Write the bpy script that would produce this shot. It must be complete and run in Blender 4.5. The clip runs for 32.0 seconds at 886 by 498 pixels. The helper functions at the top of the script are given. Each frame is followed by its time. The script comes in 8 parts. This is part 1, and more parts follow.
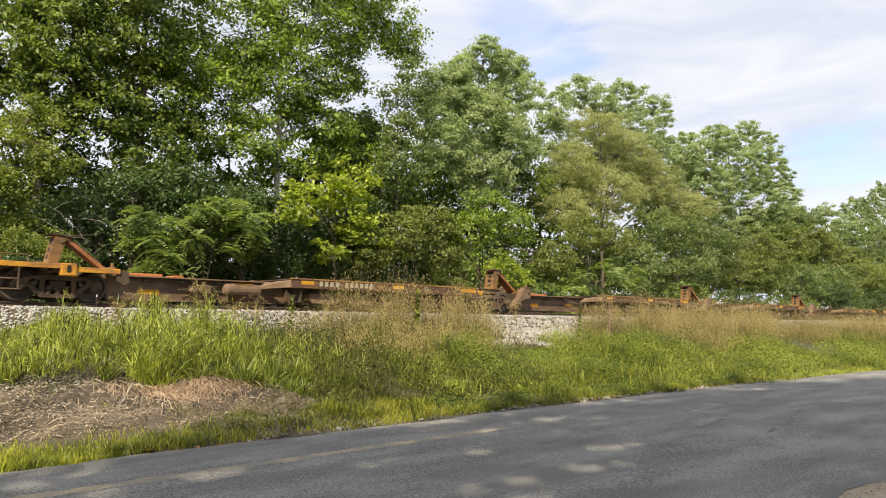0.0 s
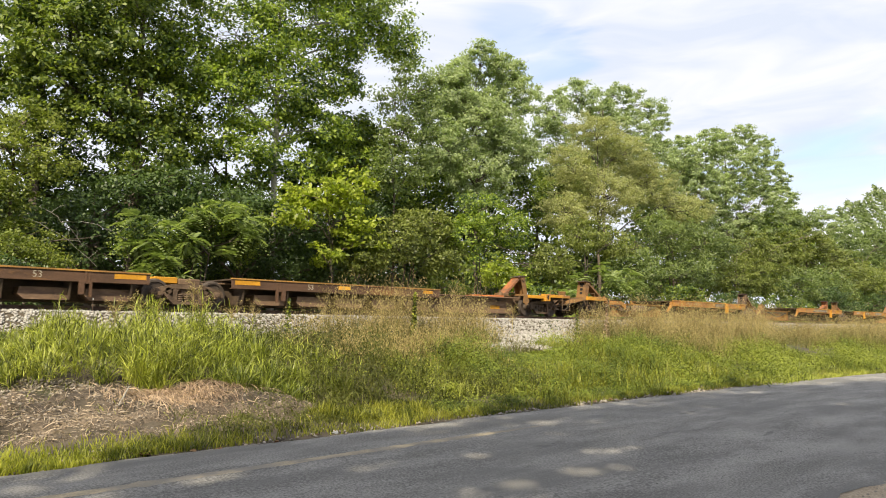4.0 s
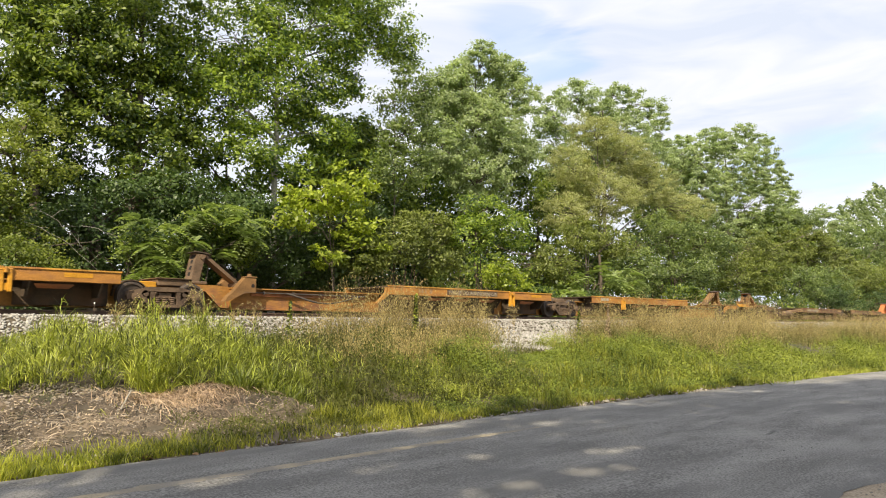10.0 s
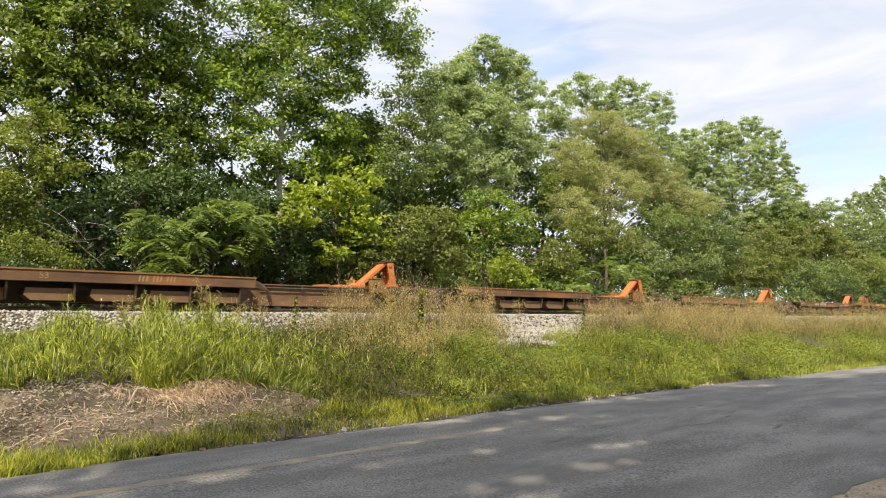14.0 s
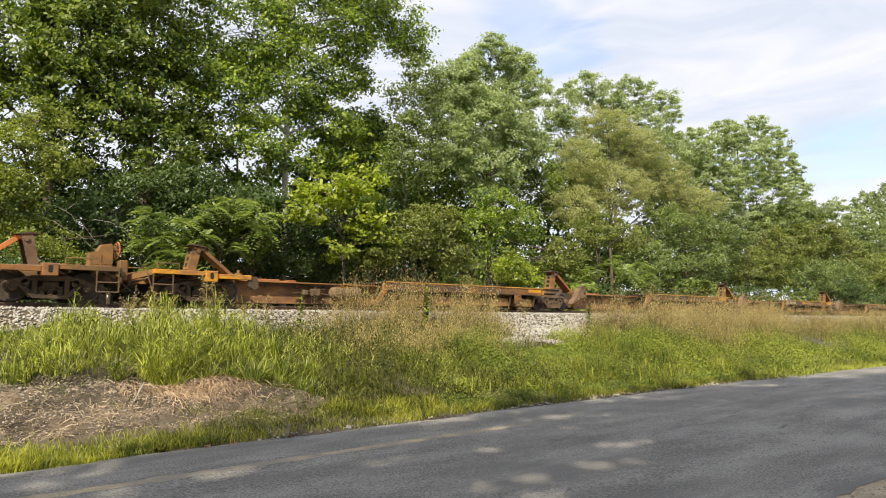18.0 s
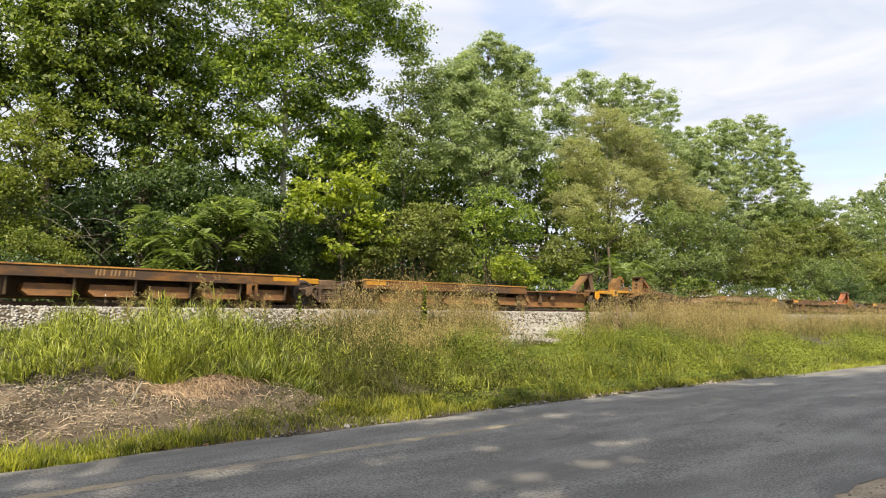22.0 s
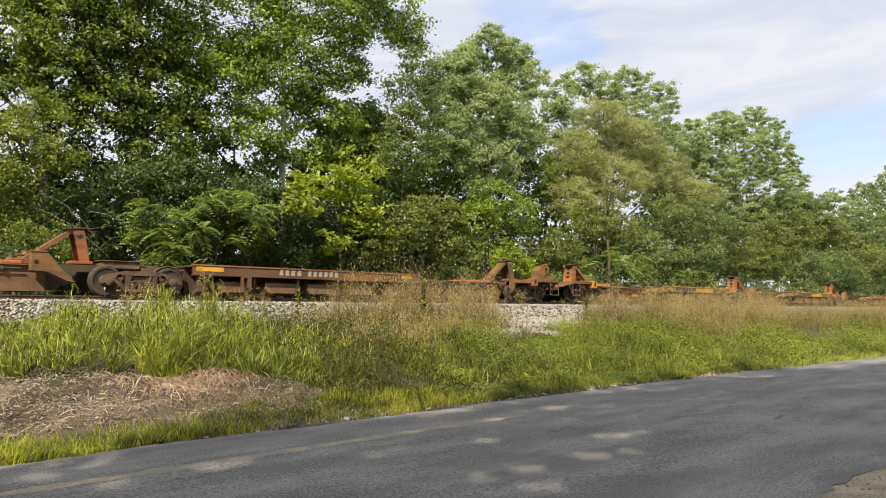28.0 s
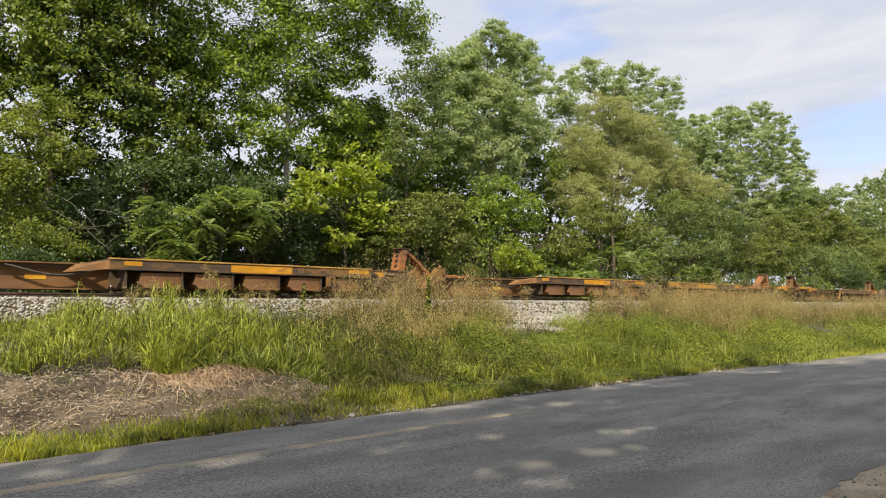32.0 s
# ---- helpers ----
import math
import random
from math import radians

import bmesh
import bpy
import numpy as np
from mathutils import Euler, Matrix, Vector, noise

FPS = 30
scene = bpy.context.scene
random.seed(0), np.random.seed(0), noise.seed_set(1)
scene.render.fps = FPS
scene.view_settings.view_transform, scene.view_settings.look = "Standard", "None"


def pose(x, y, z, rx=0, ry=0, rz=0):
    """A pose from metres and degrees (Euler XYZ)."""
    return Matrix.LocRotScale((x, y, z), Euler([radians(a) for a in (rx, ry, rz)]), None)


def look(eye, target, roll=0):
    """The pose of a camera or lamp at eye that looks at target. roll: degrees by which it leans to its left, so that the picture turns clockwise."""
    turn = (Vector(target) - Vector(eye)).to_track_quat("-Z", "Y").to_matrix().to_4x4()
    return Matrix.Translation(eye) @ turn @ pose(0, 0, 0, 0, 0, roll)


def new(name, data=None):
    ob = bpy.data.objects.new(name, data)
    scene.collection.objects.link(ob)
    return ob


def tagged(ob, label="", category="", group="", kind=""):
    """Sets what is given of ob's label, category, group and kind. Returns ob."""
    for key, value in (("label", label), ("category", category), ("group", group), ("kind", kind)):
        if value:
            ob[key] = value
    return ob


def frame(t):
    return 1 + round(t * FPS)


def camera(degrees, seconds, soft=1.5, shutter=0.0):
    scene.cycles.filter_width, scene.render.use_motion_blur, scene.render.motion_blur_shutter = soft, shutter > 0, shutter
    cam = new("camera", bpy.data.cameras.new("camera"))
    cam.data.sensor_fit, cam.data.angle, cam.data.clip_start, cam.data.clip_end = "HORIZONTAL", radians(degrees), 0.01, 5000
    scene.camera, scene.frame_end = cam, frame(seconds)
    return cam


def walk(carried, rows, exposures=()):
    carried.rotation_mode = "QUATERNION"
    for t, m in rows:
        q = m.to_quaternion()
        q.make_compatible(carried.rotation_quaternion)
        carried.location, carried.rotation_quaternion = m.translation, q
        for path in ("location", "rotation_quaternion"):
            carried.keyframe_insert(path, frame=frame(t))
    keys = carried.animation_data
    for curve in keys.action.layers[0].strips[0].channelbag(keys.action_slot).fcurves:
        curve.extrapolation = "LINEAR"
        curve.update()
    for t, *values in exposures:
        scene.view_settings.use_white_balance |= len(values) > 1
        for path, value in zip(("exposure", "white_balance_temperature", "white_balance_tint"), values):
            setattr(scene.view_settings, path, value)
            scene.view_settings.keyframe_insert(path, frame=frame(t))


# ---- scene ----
# World axes: x runs along the track, y across it away from the road, z up. The road lies at z = 0.
EYE = (0.0, 0.0, 1.6)
# seconds, heading from +x towards +y, tilt above level, lean to the left (degrees)
PATH = [
    (0, 47.057, 5.849, 0.573),
    (0.5, 47.033, 5.881, 0.560),
    (1, 46.979, 5.898, 0.523),
    (1.5, 46.862, 5.932, 0.579),
    (2, 46.821, 5.981, 0.594),
    (2.5, 46.806, 5.986, 0.620),
    (3, 46.807, 6.021, 0.599),
    (3.5, 46.852, 6.078, 0.590),
    (5.5, 46.661, 6.212, 0.464),
    (6, 46.783, 6.234, 0.451),
    (6.5, 46.747, 6.274, 0.416),
    (7, 46.822, 6.278, 0.354),
    (7.5, 46.765, 6.252, 0.238),
    (8, 46.798, 6.268, 0.276),
    (8.5, 46.819, 6.264, 0.256),
    (9, 46.854, 6.221, 0.215),
    (9.5, 46.887, 6.276, 0.138),
    (10, 46.891, 6.232, 0.111),
    (10.5, 46.939, 6.194, 0.091),
    (11, 46.962, 6.094, 0.088),
    (11.5, 47.010, 6.102, 0.041),
    (12, 47.061, 6.048, 0.013),
    (12.5, 47.154, 5.915, 0.003),
    (13, 47.216, 5.849, 0.000),
    (13.5, 47.276, 5.850, 0.007),
    (14, 47.324, 5.837, -0.079),
    (14.5, 47.350, 5.849, -0.032),
    (16.5, 47.675, 5.802, 0.158),
    (17, 47.820, 5.765, 0.168),
    (17.5, 47.808, 5.727, 0.130),
    (18, 47.737, 5.690, 0.168),
    (18.5, 47.660, 5.618, 0.199),
    (19, 47.678, 5.644, 0.266),
    (19.5, 47.650, 5.617, 0.239),
    (20, 47.526, 5.596, 0.259),
    (20.5, 47.564, 5.556, 0.311),
    (21, 47.693, 5.569, 0.365),
    (21.5, 47.710, 5.627, 0.314),
    (22, 47.604, 5.595, 0.169),
    (22.5, 47.541, 5.552, 0.234),
    (23, 47.530, 5.486, 0.311),
    (23.5, 47.626, 5.441, 0.397),
    (24, 47.704, 5.411, 0.339),
    (24.5, 47.698, 5.371, 0.372),
    (25, 47.622, 5.353, 0.337),
    (25.5, 47.636, 5.250, 0.349),
    (27.5, 47.449, 5.057, 0.150),
    (28, 47.531, 5.002, 0.076),
    (28.5, 47.589, 4.975, 0.097),
    (29, 47.604, 4.907, 0.081),
    (29.5, 47.568, 4.848, -0.023),
    (30, 47.694, 4.803, -0.086),
    (30.5, 47.843, 4.716, -0.071),
    (31, 47.888, 4.767, -0.027),
    (31.5, 47.870, 4.746, -0.071),
    (32, 47.914, 4.724, -0.070),
]


def aim(heading, tilt, lean):
    h, p = radians(heading), radians(tilt)
    way = Vector((math.cos(h) * math.cos(p), math.sin(h) * math.cos(p), math.sin(p)))
    return look(EYE, Vector(EYE) + way * 10.0, lean)


cam = camera(65.04, 32.0, soft=1.0, shutter=0.06)
walk(cam, [(t, aim(h, p, r)) for t, h, p, r in PATH],
     exposures=[(0.0, -0.05), (3.0, 0.02), (7.0, 0.07), (13.0, 0.0), (23.0, -0.03), (28.0, -0.16), (32.0, -0.26)])

# ---- world, sun, exposure ----
SUN_FROM = Vector((-0.605, -0.432, 0.67)).normalized()   # towards the sun


def build_world():
    w = bpy.data.worlds.new("sky")
    scene.world = w
    w.use_nodes = True
    nt = w.node_tree
    nt.nodes.clear()
    N, L = nt.nodes.new, nt.links.new
    out, bg = N("ShaderNodeOutputWorld"), N("ShaderNodeBackground")
    sky = N("ShaderNodeTexSky")
    sky.sky_type = "NISHITA"
    sky.sun_disc = False
    sky.sun_elevation = math.asin(SUN_FROM.z)
    sky.sun_rotation = math.atan2(SUN_FROM.x, SUN_FROM.y)
    sky.air_density, sky.dust_density, sky.ozone_density = 1.0, 1.2, 1.0
    co = N("ShaderNodeTexCoord")
    stretch = N("ShaderNodeMapping")
    stretch.inputs["Scale"].default_value = (0.9, 1.2, 4.6)
    stretch.inputs["Rotation"].default_value = (0.10, 0.28, 0.5)
    L(co.outputs["Generated"], stretch.inputs["Vector"])
    big = N("ShaderNodeTexNoise")
    big.inputs["Scale"].default_value = 2.1
    big.inputs["Detail"].default_value = 9.0
    big.inputs["Roughness"].default_value = 0.52
    big.inputs["Distortion"].default_value = 0.35
    L(stretch.outputs["Vector"], big.inputs["Vector"])
    ramp = N("ShaderNodeValToRGB")
    ramp.color_ramp.elements[0].position, ramp.color_ramp.elements[0].color = 0.22, (0.45, 0.45, 0.45, 1)
    ramp.color_ramp.elements[1].position, ramp.color_ramp.elements[1].color = 0.35, (0.98, 0.98, 0.98, 1)
    L(big.outputs["Fac"], ramp.inputs["Fac"])
    mix = N("ShaderNodeMix")
    mix.data_type = "RGBA"
    wisps = N("ShaderNodeTexNoise")
    wisps.inputs["Scale"].default_value, wisps.inputs["Detail"].default_value = 4.5, 7.0
    wisps.inputs["Distortion"].default_value = 0.6
    L(stretch.outputs["Vector"], wisps.inputs["Vector"])
    body = N("ShaderNodeMapRange")
    body.inputs["From Min"].default_value, body.inputs["From Max"].default_value = 0.36, 0.62
    L(wisps.outputs["Fac"], body.inputs["Value"])
    white = N("ShaderNodeMix")
    white.data_type = "RGBA"
    white.inputs["A"].default_value, white.inputs["B"].default_value = CLOUD_THIN, CLOUD
    L(body.outputs["Result"], white.inputs["Factor"])
    L(white.outputs["Result"], mix.inputs["B"])
    # two openings of blue between the clouds, with torn edges
    torn = N("ShaderNodeVectorMath")
    torn.operation = "MULTIPLY_ADD"
    torn.inputs[1].default_value, torn.inputs[2].default_value = (0.22, 0.22, 0.14), (-0.11, -0.11, -0.07)
    L(wisps.outputs["Color"], torn.inputs[0])
    moved = N("ShaderNodeVectorMath")
    L(co.outputs["Generated"], moved.inputs[0])
    L(torn.outputs["Vector"], moved.inputs[1])
    cover = ramp.outputs["Color"]
    for at, reach in (((0.697, 0.604, 0.386), 0.115), ((0.94, 0.28, 0.194), 0.110)):
        flat = N("ShaderNodeVectorMath")
        flat.operation = "SUBTRACT"
        L(moved.outputs["Vector"], flat.inputs[0])
        flat.inputs[1].default_value = at
        tall = N("ShaderNodeVectorMath")
        tall.operation = "MULTIPLY"
        L(flat.outputs["Vector"], tall.inputs[0])
        tall.inputs[1].default_value = (1.0, 1.0, 1.9)
        dist = N("ShaderNodeVectorMath")
        dist.operation = "LENGTH"
        L(tall.outputs["Vector"], dist.inputs[0])
        rim = N("ShaderNodeMapRange")
        rim.interpolation_type = "SMOOTHSTEP"
        rim.inputs["From Min"].default_value, rim.inputs["From Max"].default_value = 0.45 * reach, reach
        rim.inputs["To Min"].default_value, rim.inputs["To Max"].default_value = 0.60, 1.0
        L(dist.outputs["Value"], rim.inputs["Value"])
        low = N("ShaderNodeMath")
        low.operation = "MULTIPLY"
        L(cover, low.inputs[0])
        L(rim.outputs["Result"], low.inputs[1])
        cover = low.outputs[0]
    L(cover, mix.inputs["Factor"])
    lift = N("ShaderNodeMix")
    lift.data_type, lift.blend_type = "RGBA", "MULTIPLY"
    lift.inputs["Factor"].default_value = 1.0
    lift.inputs["B"].default_value = (1.80, 1.92, 2.4, 1)
    L(sky.outputs["Color"], lift.inputs["A"])
    L(lift.outputs["Result"], mix.inputs["A"])
    L(mix.outputs["Result"], bg.inputs["Color"])
    bg.inputs["Strength"].default_value = 0.125
    L(bg.outputs["Background"], out.inputs["Surface"])


CLOUD, CLOUD_THIN = (8.0, 8.0, 8.4, 1), (6.3, 6.75, 7.7, 1)
build_world()
sun_data = bpy.data.lights.new("sun", "SUN")
sun_data.energy, sun_data.angle, sun_data.color = 7.0, radians(0.6), (1.0, 0.885, 0.66)
sun_lamp = new("sun", sun_data)
sun_lamp.matrix_world = look(SUN_FROM * 60, (0, 0, 0))


# ---- materials ----
def material(name, low, high, scale=6.0, rough=0.8, metal=0.0, fine=60.0, bump=0.25, bump_scale=40.0, vary=0.0, third=None,
             third_at=0.62, island=False, trans=0.0, grit=0.45, spec=0.4, along=(1.0, 1.0, 1.0)):
    """A surface of two colours mixed by broad and fine noise, with relief; third: patches of wear or dirt."""
    m = bpy.data.materials.new(name)
    m.use_nodes = True
    nt = m.node_tree
    nt.nodes.clear()
    N, L = nt.nodes.new, nt.links.new
    out = N("ShaderNodeOutputMaterial")
    b = N("ShaderNodeBsdfPrincipled")
    co = N("ShaderNodeTexCoord")
    n1, n2 = N("ShaderNodeTexNoise"), N("ShaderNodeTexNoise")
    n1.inputs["Scale"].default_value, n1.inputs["Detail"].default_value = scale, 5.0
    n2.inputs["Scale"].default_value, n2.inputs["Detail"].default_value = fine, 3.0
    grain = N("ShaderNodeMapping")
    grain.inputs["Scale"].default_value = along
    L(co.outputs["Object"], grain.inputs["Vector"])
    L(grain.outputs["Vector"], n1.inputs["Vector"])
    L(co.outputs["Object"], n2.inputs["Vector"])
    add = N("ShaderNodeMath")
    add.operation = "MULTIPLY_ADD"
    add.inputs[1].default_value, add.inputs[2].default_value = grit, -0.5 * grit
    L(n2.outputs["Fac"], add.inputs[0])
    tot = N("ShaderNodeMath")
    tot.operation = "ADD"
    L(n1.outputs["Fac"], tot.inputs[0])
    L(add.outputs[0], tot.inputs[1])
    span = N("ShaderNodeMapRange")
    span.inputs["From Min"].default_value, span.inputs["From Max"].default_value = 0.28, 0.72
    L(tot.outputs[0], span.inputs["Value"])
    fac = span.outputs["Result"]
    if vary or island:
        rnd = N("ShaderNodeNewGeometry").outputs["Random Per Island"] if island else N("ShaderNodeObjectInfo").outputs["Random"]
        mr = N("ShaderNodeMath")
        mr.operation = "MULTIPLY_ADD"
        mr.inputs[1].default_value, mr.inputs[2].default_value = 2 * vary, -vary
        L(rnd, mr.inputs[0])
        s2 = N("ShaderNodeMath")
        s2.operation, s2.use_clamp = "ADD", True
        L(fac, s2.inputs[0])
        L(mr.outputs[0], s2.inputs[1])
        fac = s2.outputs[0]
    mix = N("ShaderNodeMix")
    mix.data_type = "RGBA"
    mix.inputs["A"].default_value, mix.inputs["B"].default_value = (*low, 1), (*high, 1)
    L(fac, mix.inputs["Factor"])
    col = mix.outputs["Result"]
    if third:
        n3 = N("ShaderNodeTexNoise")
        n3.inputs["Scale"].default_value, n3.inputs["Detail"].default_value = scale * 0.45, 8.0
        n3.inputs["Roughness"].default_value = 0.65
        L(grain.outputs["Vector"], n3.inputs["Vector"])
        edge = N("ShaderNodeMapRange")
        edge.inputs["From Min"].default_value, edge.inputs["From Max"].default_value = third_at - 0.07, third_at + 0.05
        L(n3.outputs["Fac"], edge.inputs["Value"])
        mx = N("ShaderNodeMix")
        mx.data_type = "RGBA"
        mx.inputs["B"].default_value = (*third, 1)
        L(edge.outputs["Result"], mx.inputs["Factor"])
        L(col, mx.inputs["A"])
        col = mx.outputs["Result"]
    L(col, b.inputs["Base Color"])
    b.inputs["Roughness"].default_value, b.inputs["Metallic"].default_value = rough, metal
    b.inputs["Specular IOR Level"].default_value = spec
    if bump:
        n4 = N("ShaderNodeTexNoise")
        n4.inputs["Scale"].default_value, n4.inputs["Detail"].default_value = bump_scale, 4.0
        L(co.outputs["Object"], n4.inputs["Vector"])
        bp = N("ShaderNodeBump")
        bp.inputs["Strength"].default_value, bp.inputs["Distance"].default_value = bump, 0.02
        L(n4.outputs["Fac"], bp.inputs["Height"])
        L(bp.outputs["Normal"], b.inputs["Normal"])
    shade = b.outputs["BSDF"]
    if trans:
        tr = N("ShaderNodeBsdfTranslucent")
        warm = N("ShaderNodeMix")
        warm.data_type, warm.blend_type = "RGBA", "MULTIPLY"
        warm.inputs["Factor"].default_value = 1.0
        warm.inputs["B"].default_value = (1.38, 1.48, 0.68, 1)
        L(col, warm.inputs["A"])
        L(warm.outputs["Result"], tr.inputs["Color"])
        ms = N("ShaderNodeMixShader")
        ms.inputs["Fac"].default_value = trans
        L(shade, ms.inputs[1])
        L(tr.outputs["BSDF"], ms.inputs[2])
        shade = ms.outputs["Shader"]
    L(shade, out.inputs["Surface"])
    return m


def leafy(name, low, high, trans=0.35, scale=0.35, vary=0.55, spec=0.5):
    return material(name, low, high, scale=scale, fine=1.6, rough=0.45, bump=0, vary=vary, island=True, trans=trans, spec=spec)


M_ASPHALT = material("asphalt", (0.150, 0.144, 0.136), (0.360, 0.344, 0.322), scale=1.5, fine=42, rough=0.85, bump=0.9, bump_scale=120,
                     third=(0.200, 0.193, 0.184), third_at=0.58, grit=1.55, spec=0.3, along=(0.36, 1.0, 1.0))
M_LINE = material("faded road paint", (0.30, 0.255, 0.19), (0.55, 0.445, 0.290), scale=1.9, fine=48, rough=0.85, bump=0.6, bump_scale=120,
                  third=(0.26, 0.235, 0.20), third_at=0.50, grit=0.9)
M_GRAVEL = material("tan gravel", (0.22, 0.170, 0.115), (0.50, 0.405, 0.295), scale=2.0, fine=40, rough=0.95, bump=1.0, bump_scale=60, grit=1.0)
M_SOIL = material("soil", (0.045, 0.036, 0.025), (0.115, 0.092, 0.064), scale=1.3, fine=22, rough=0.95, bump=0.8, bump_scale=18,
                  third=(0.06, 0.072, 0.028), third_at=0.60)
M_PATCH = material("bare earth", (0.040, 0.031, 0.022), (0.200, 0.155, 0.112), scale=2.6, fine=30, rough=0.95, bump=1.0, bump_scale=30,
                   third=(0.055, 0.044, 0.034), third_at=0.56, grit=0.9)
M_BALLAST = material("ballast stone", (0.29, 0.27, 0.245), (0.48, 0.46, 0.425), scale=3, fine=24, rough=0.9, bump=0.8, bump_scale=30, vary=0.35, island=True,
                     third=(0.22, 0.175, 0.13), third_at=0.66)
M_RAIL = material("rail steel", (0.07, 0.045, 0.035), (0.15, 0.10, 0.075), scale=3, rough=0.6, metal=0.4, bump=0.2)
M_TIE = material("old timber", (0.06, 0.045, 0.035), (0.13, 0.10, 0.08), scale=3, rough=0.9, vary=0.3)
M_BARK = material("pale mottled bark", (0.20, 0.18, 0.15), (0.45, 0.43, 0.38), scale=2.2, fine=18, rough=0.9, bump=0.6, bump_scale=14)
M_BARK2 = material("grey brown bark", (0.07, 0.055, 0.042), (0.16, 0.13, 0.10), scale=4, fine=30, rough=0.95, bump=0.8, bump_scale=22)


# ---- building helpers ----
def part(name, bm, mat, parent, label=""):
    me = bm if isinstance(bm, bpy.types.Mesh) else to_mesh(name, bm, mat)
    ob = new(name, me)
    ob.parent = parent
    if label:
        ob["label"] = label
    return ob


def to_mesh(name, bm, mat):
    me = bpy.data.meshes.new(name)
    bm.to_mesh(me)
    bm.free()
    me.materials.append(mat)
    return me


def np_mesh(name, verts, faces, mat, smooth=False):
    """A mesh from arrays: faces all of one length."""
    verts, faces = np.asarray(verts, np.float32), np.asarray(faces, np.int32)
    me = bpy.data.meshes.new(name)
    n, k = faces.shape
    me.vertices.add(len(verts))
    me.vertices.foreach_set("co", verts.ravel())
    me.loops.add(n * k)
    me.loops.foreach_set("vertex_index", faces.ravel())
    me.polygons.add(n)
    me.polygons.foreach_set("loop_start", np.arange(0, n * k, k, dtype=np.int32))
    if smooth:
        me.polygons.foreach_set("use_smooth", np.ones(n, bool))
    me.materials.append(mat)
    me.update(calc_edges=True)
    return me


def box(bm, x0, x1, y0, y1, z0, z1, bevel=0.0):
    r = bmesh.ops.create_cube(bm, size=1.0)
    vs = r["verts"]
    for v in vs:
        v.co = Vector((x0 if v.co.x < 0 else x1, y0 if v.co.y < 0 else y1, z0 if v.co.z < 0 else z1))
    if bevel:
        es = list({e for v in vs for e in v.link_edges})
        bmesh.ops.bevel(bm, geom=es, offset=bevel, segments=1, affect="EDGES", profile=0.5)
    return vs


def prism(bm, pts, y0, y1):
    """A plate: the outline pts in x, z, between y0 and y1."""
    a = [bm.verts.new((x, y0, z)) for x, z in pts]
    b = [bm.verts.new((x, y1, z)) for x, z in pts]
    n = len(pts)
    bm.faces.new(a)
    bm.faces.new(b[::-1])
    for i in range(n):
        bm.faces.new((a[i], b[i], b[(i + 1) % n], a[(i + 1) % n]))
    bmesh.ops.recalc_face_normals(bm, faces=bm.faces[:])


def rod(bm, p, q, r, n=8, r2=None):
    p, q = Vector(p), Vector(q)
    d = q - p
    m = Matrix.Translation((p + q) / 2) @ d.to_track_quat("Z", "Y").to_matrix().to_4x4()
    bmesh.ops.create_cone(bm, cap_ends=True, segments=n, radius1=r, radius2=r if r2 is None else r2, depth=d.length, matrix=m)


def tube(points, radii, n=6):
    """Verts and quads of a tapered tube along points (arrays)."""
    P = np.asarray(points, float)
    R = np.asarray(radii, float)
    T = np.gradient(P, axis=0)
    T /= np.linalg.norm(T, axis=1)[:, None] + 1e-9
    ref = np.where(np.abs(T[:, 2:3]) > 0.9, [[1.0, 0, 0]], [[0, 0, 1.0]])
    U = np.cross(T, ref)
    U /= np.linalg.norm(U, axis=1)[:, None] + 1e-9
    W = np.cross(T, U)
    a = np.arange(n) * 2 * np.pi / n
    V = P[:, None] + R[:, None, None] * (np.cos(a)[None, :, None] * U[:, None] + np.sin(a)[None, :, None] * W[:, None])
    k = len(P)
    i, j = np.meshgrid(np.arange(k - 1), np.arange(n), indexing="ij")
    F = np.stack([i * n + j, i * n + (j + 1) % n, (i + 1) * n + (j + 1) % n, (i + 1) * n + j], -1).reshape(-1, 4)
    return V.reshape(-1, 3), F


def merge(pieces):
    V, F, o = [], [], 0
    for v, f in pieces:
        V.append(v)
        F.append(f + o)
        o += len(v)
    return np.concatenate(V), np.concatenate(F)


# ---- the lie of the land ----
TRACK_Y, RAIL_Z = 21.4, 1.975
ROAD_FAR, ROAD_NEAR = 8.62, 2.42


def road_bend(x):
    return np.where(x > 8, -0.0020 * np.clip(x - 8, 0, 60) ** 2, 0.0)


def smooth(x, a, b):
    t = np.clip((x - a) / (b - a), 0, 1)
    return t * t * (3 - 2 * t)


def bare(x, y):
    """How bare the bank is: the earth scar beside the road, and a hollow between two clumps of grass."""
    top = 11.85 - 0.09 * x - 0.35 * (1 - smooth(x, 2.7, 3.5)) - 1.15 * np.exp(-((x - 7.0) / 1.0) ** 2) - 0.15 * np.exp(-((x - 4.3) / 0.4) ** 2) + 0.35 * np.sin(x * 1.1) * np.sin(x * 0.43 + 1)
    main = smooth(x, -4, -2) * (1 - smooth(x, 6.2, 7.9)) * smooth(y, 9.55, 10.0) * (1 - smooth(y, top - 0.2, top + 0.4))
    hollow = np.exp(-((x - 4.0) / 0.34) ** 2 - ((y - 12.6) / 0.55) ** 2)
    return np.clip(main + hollow, 0, 1)


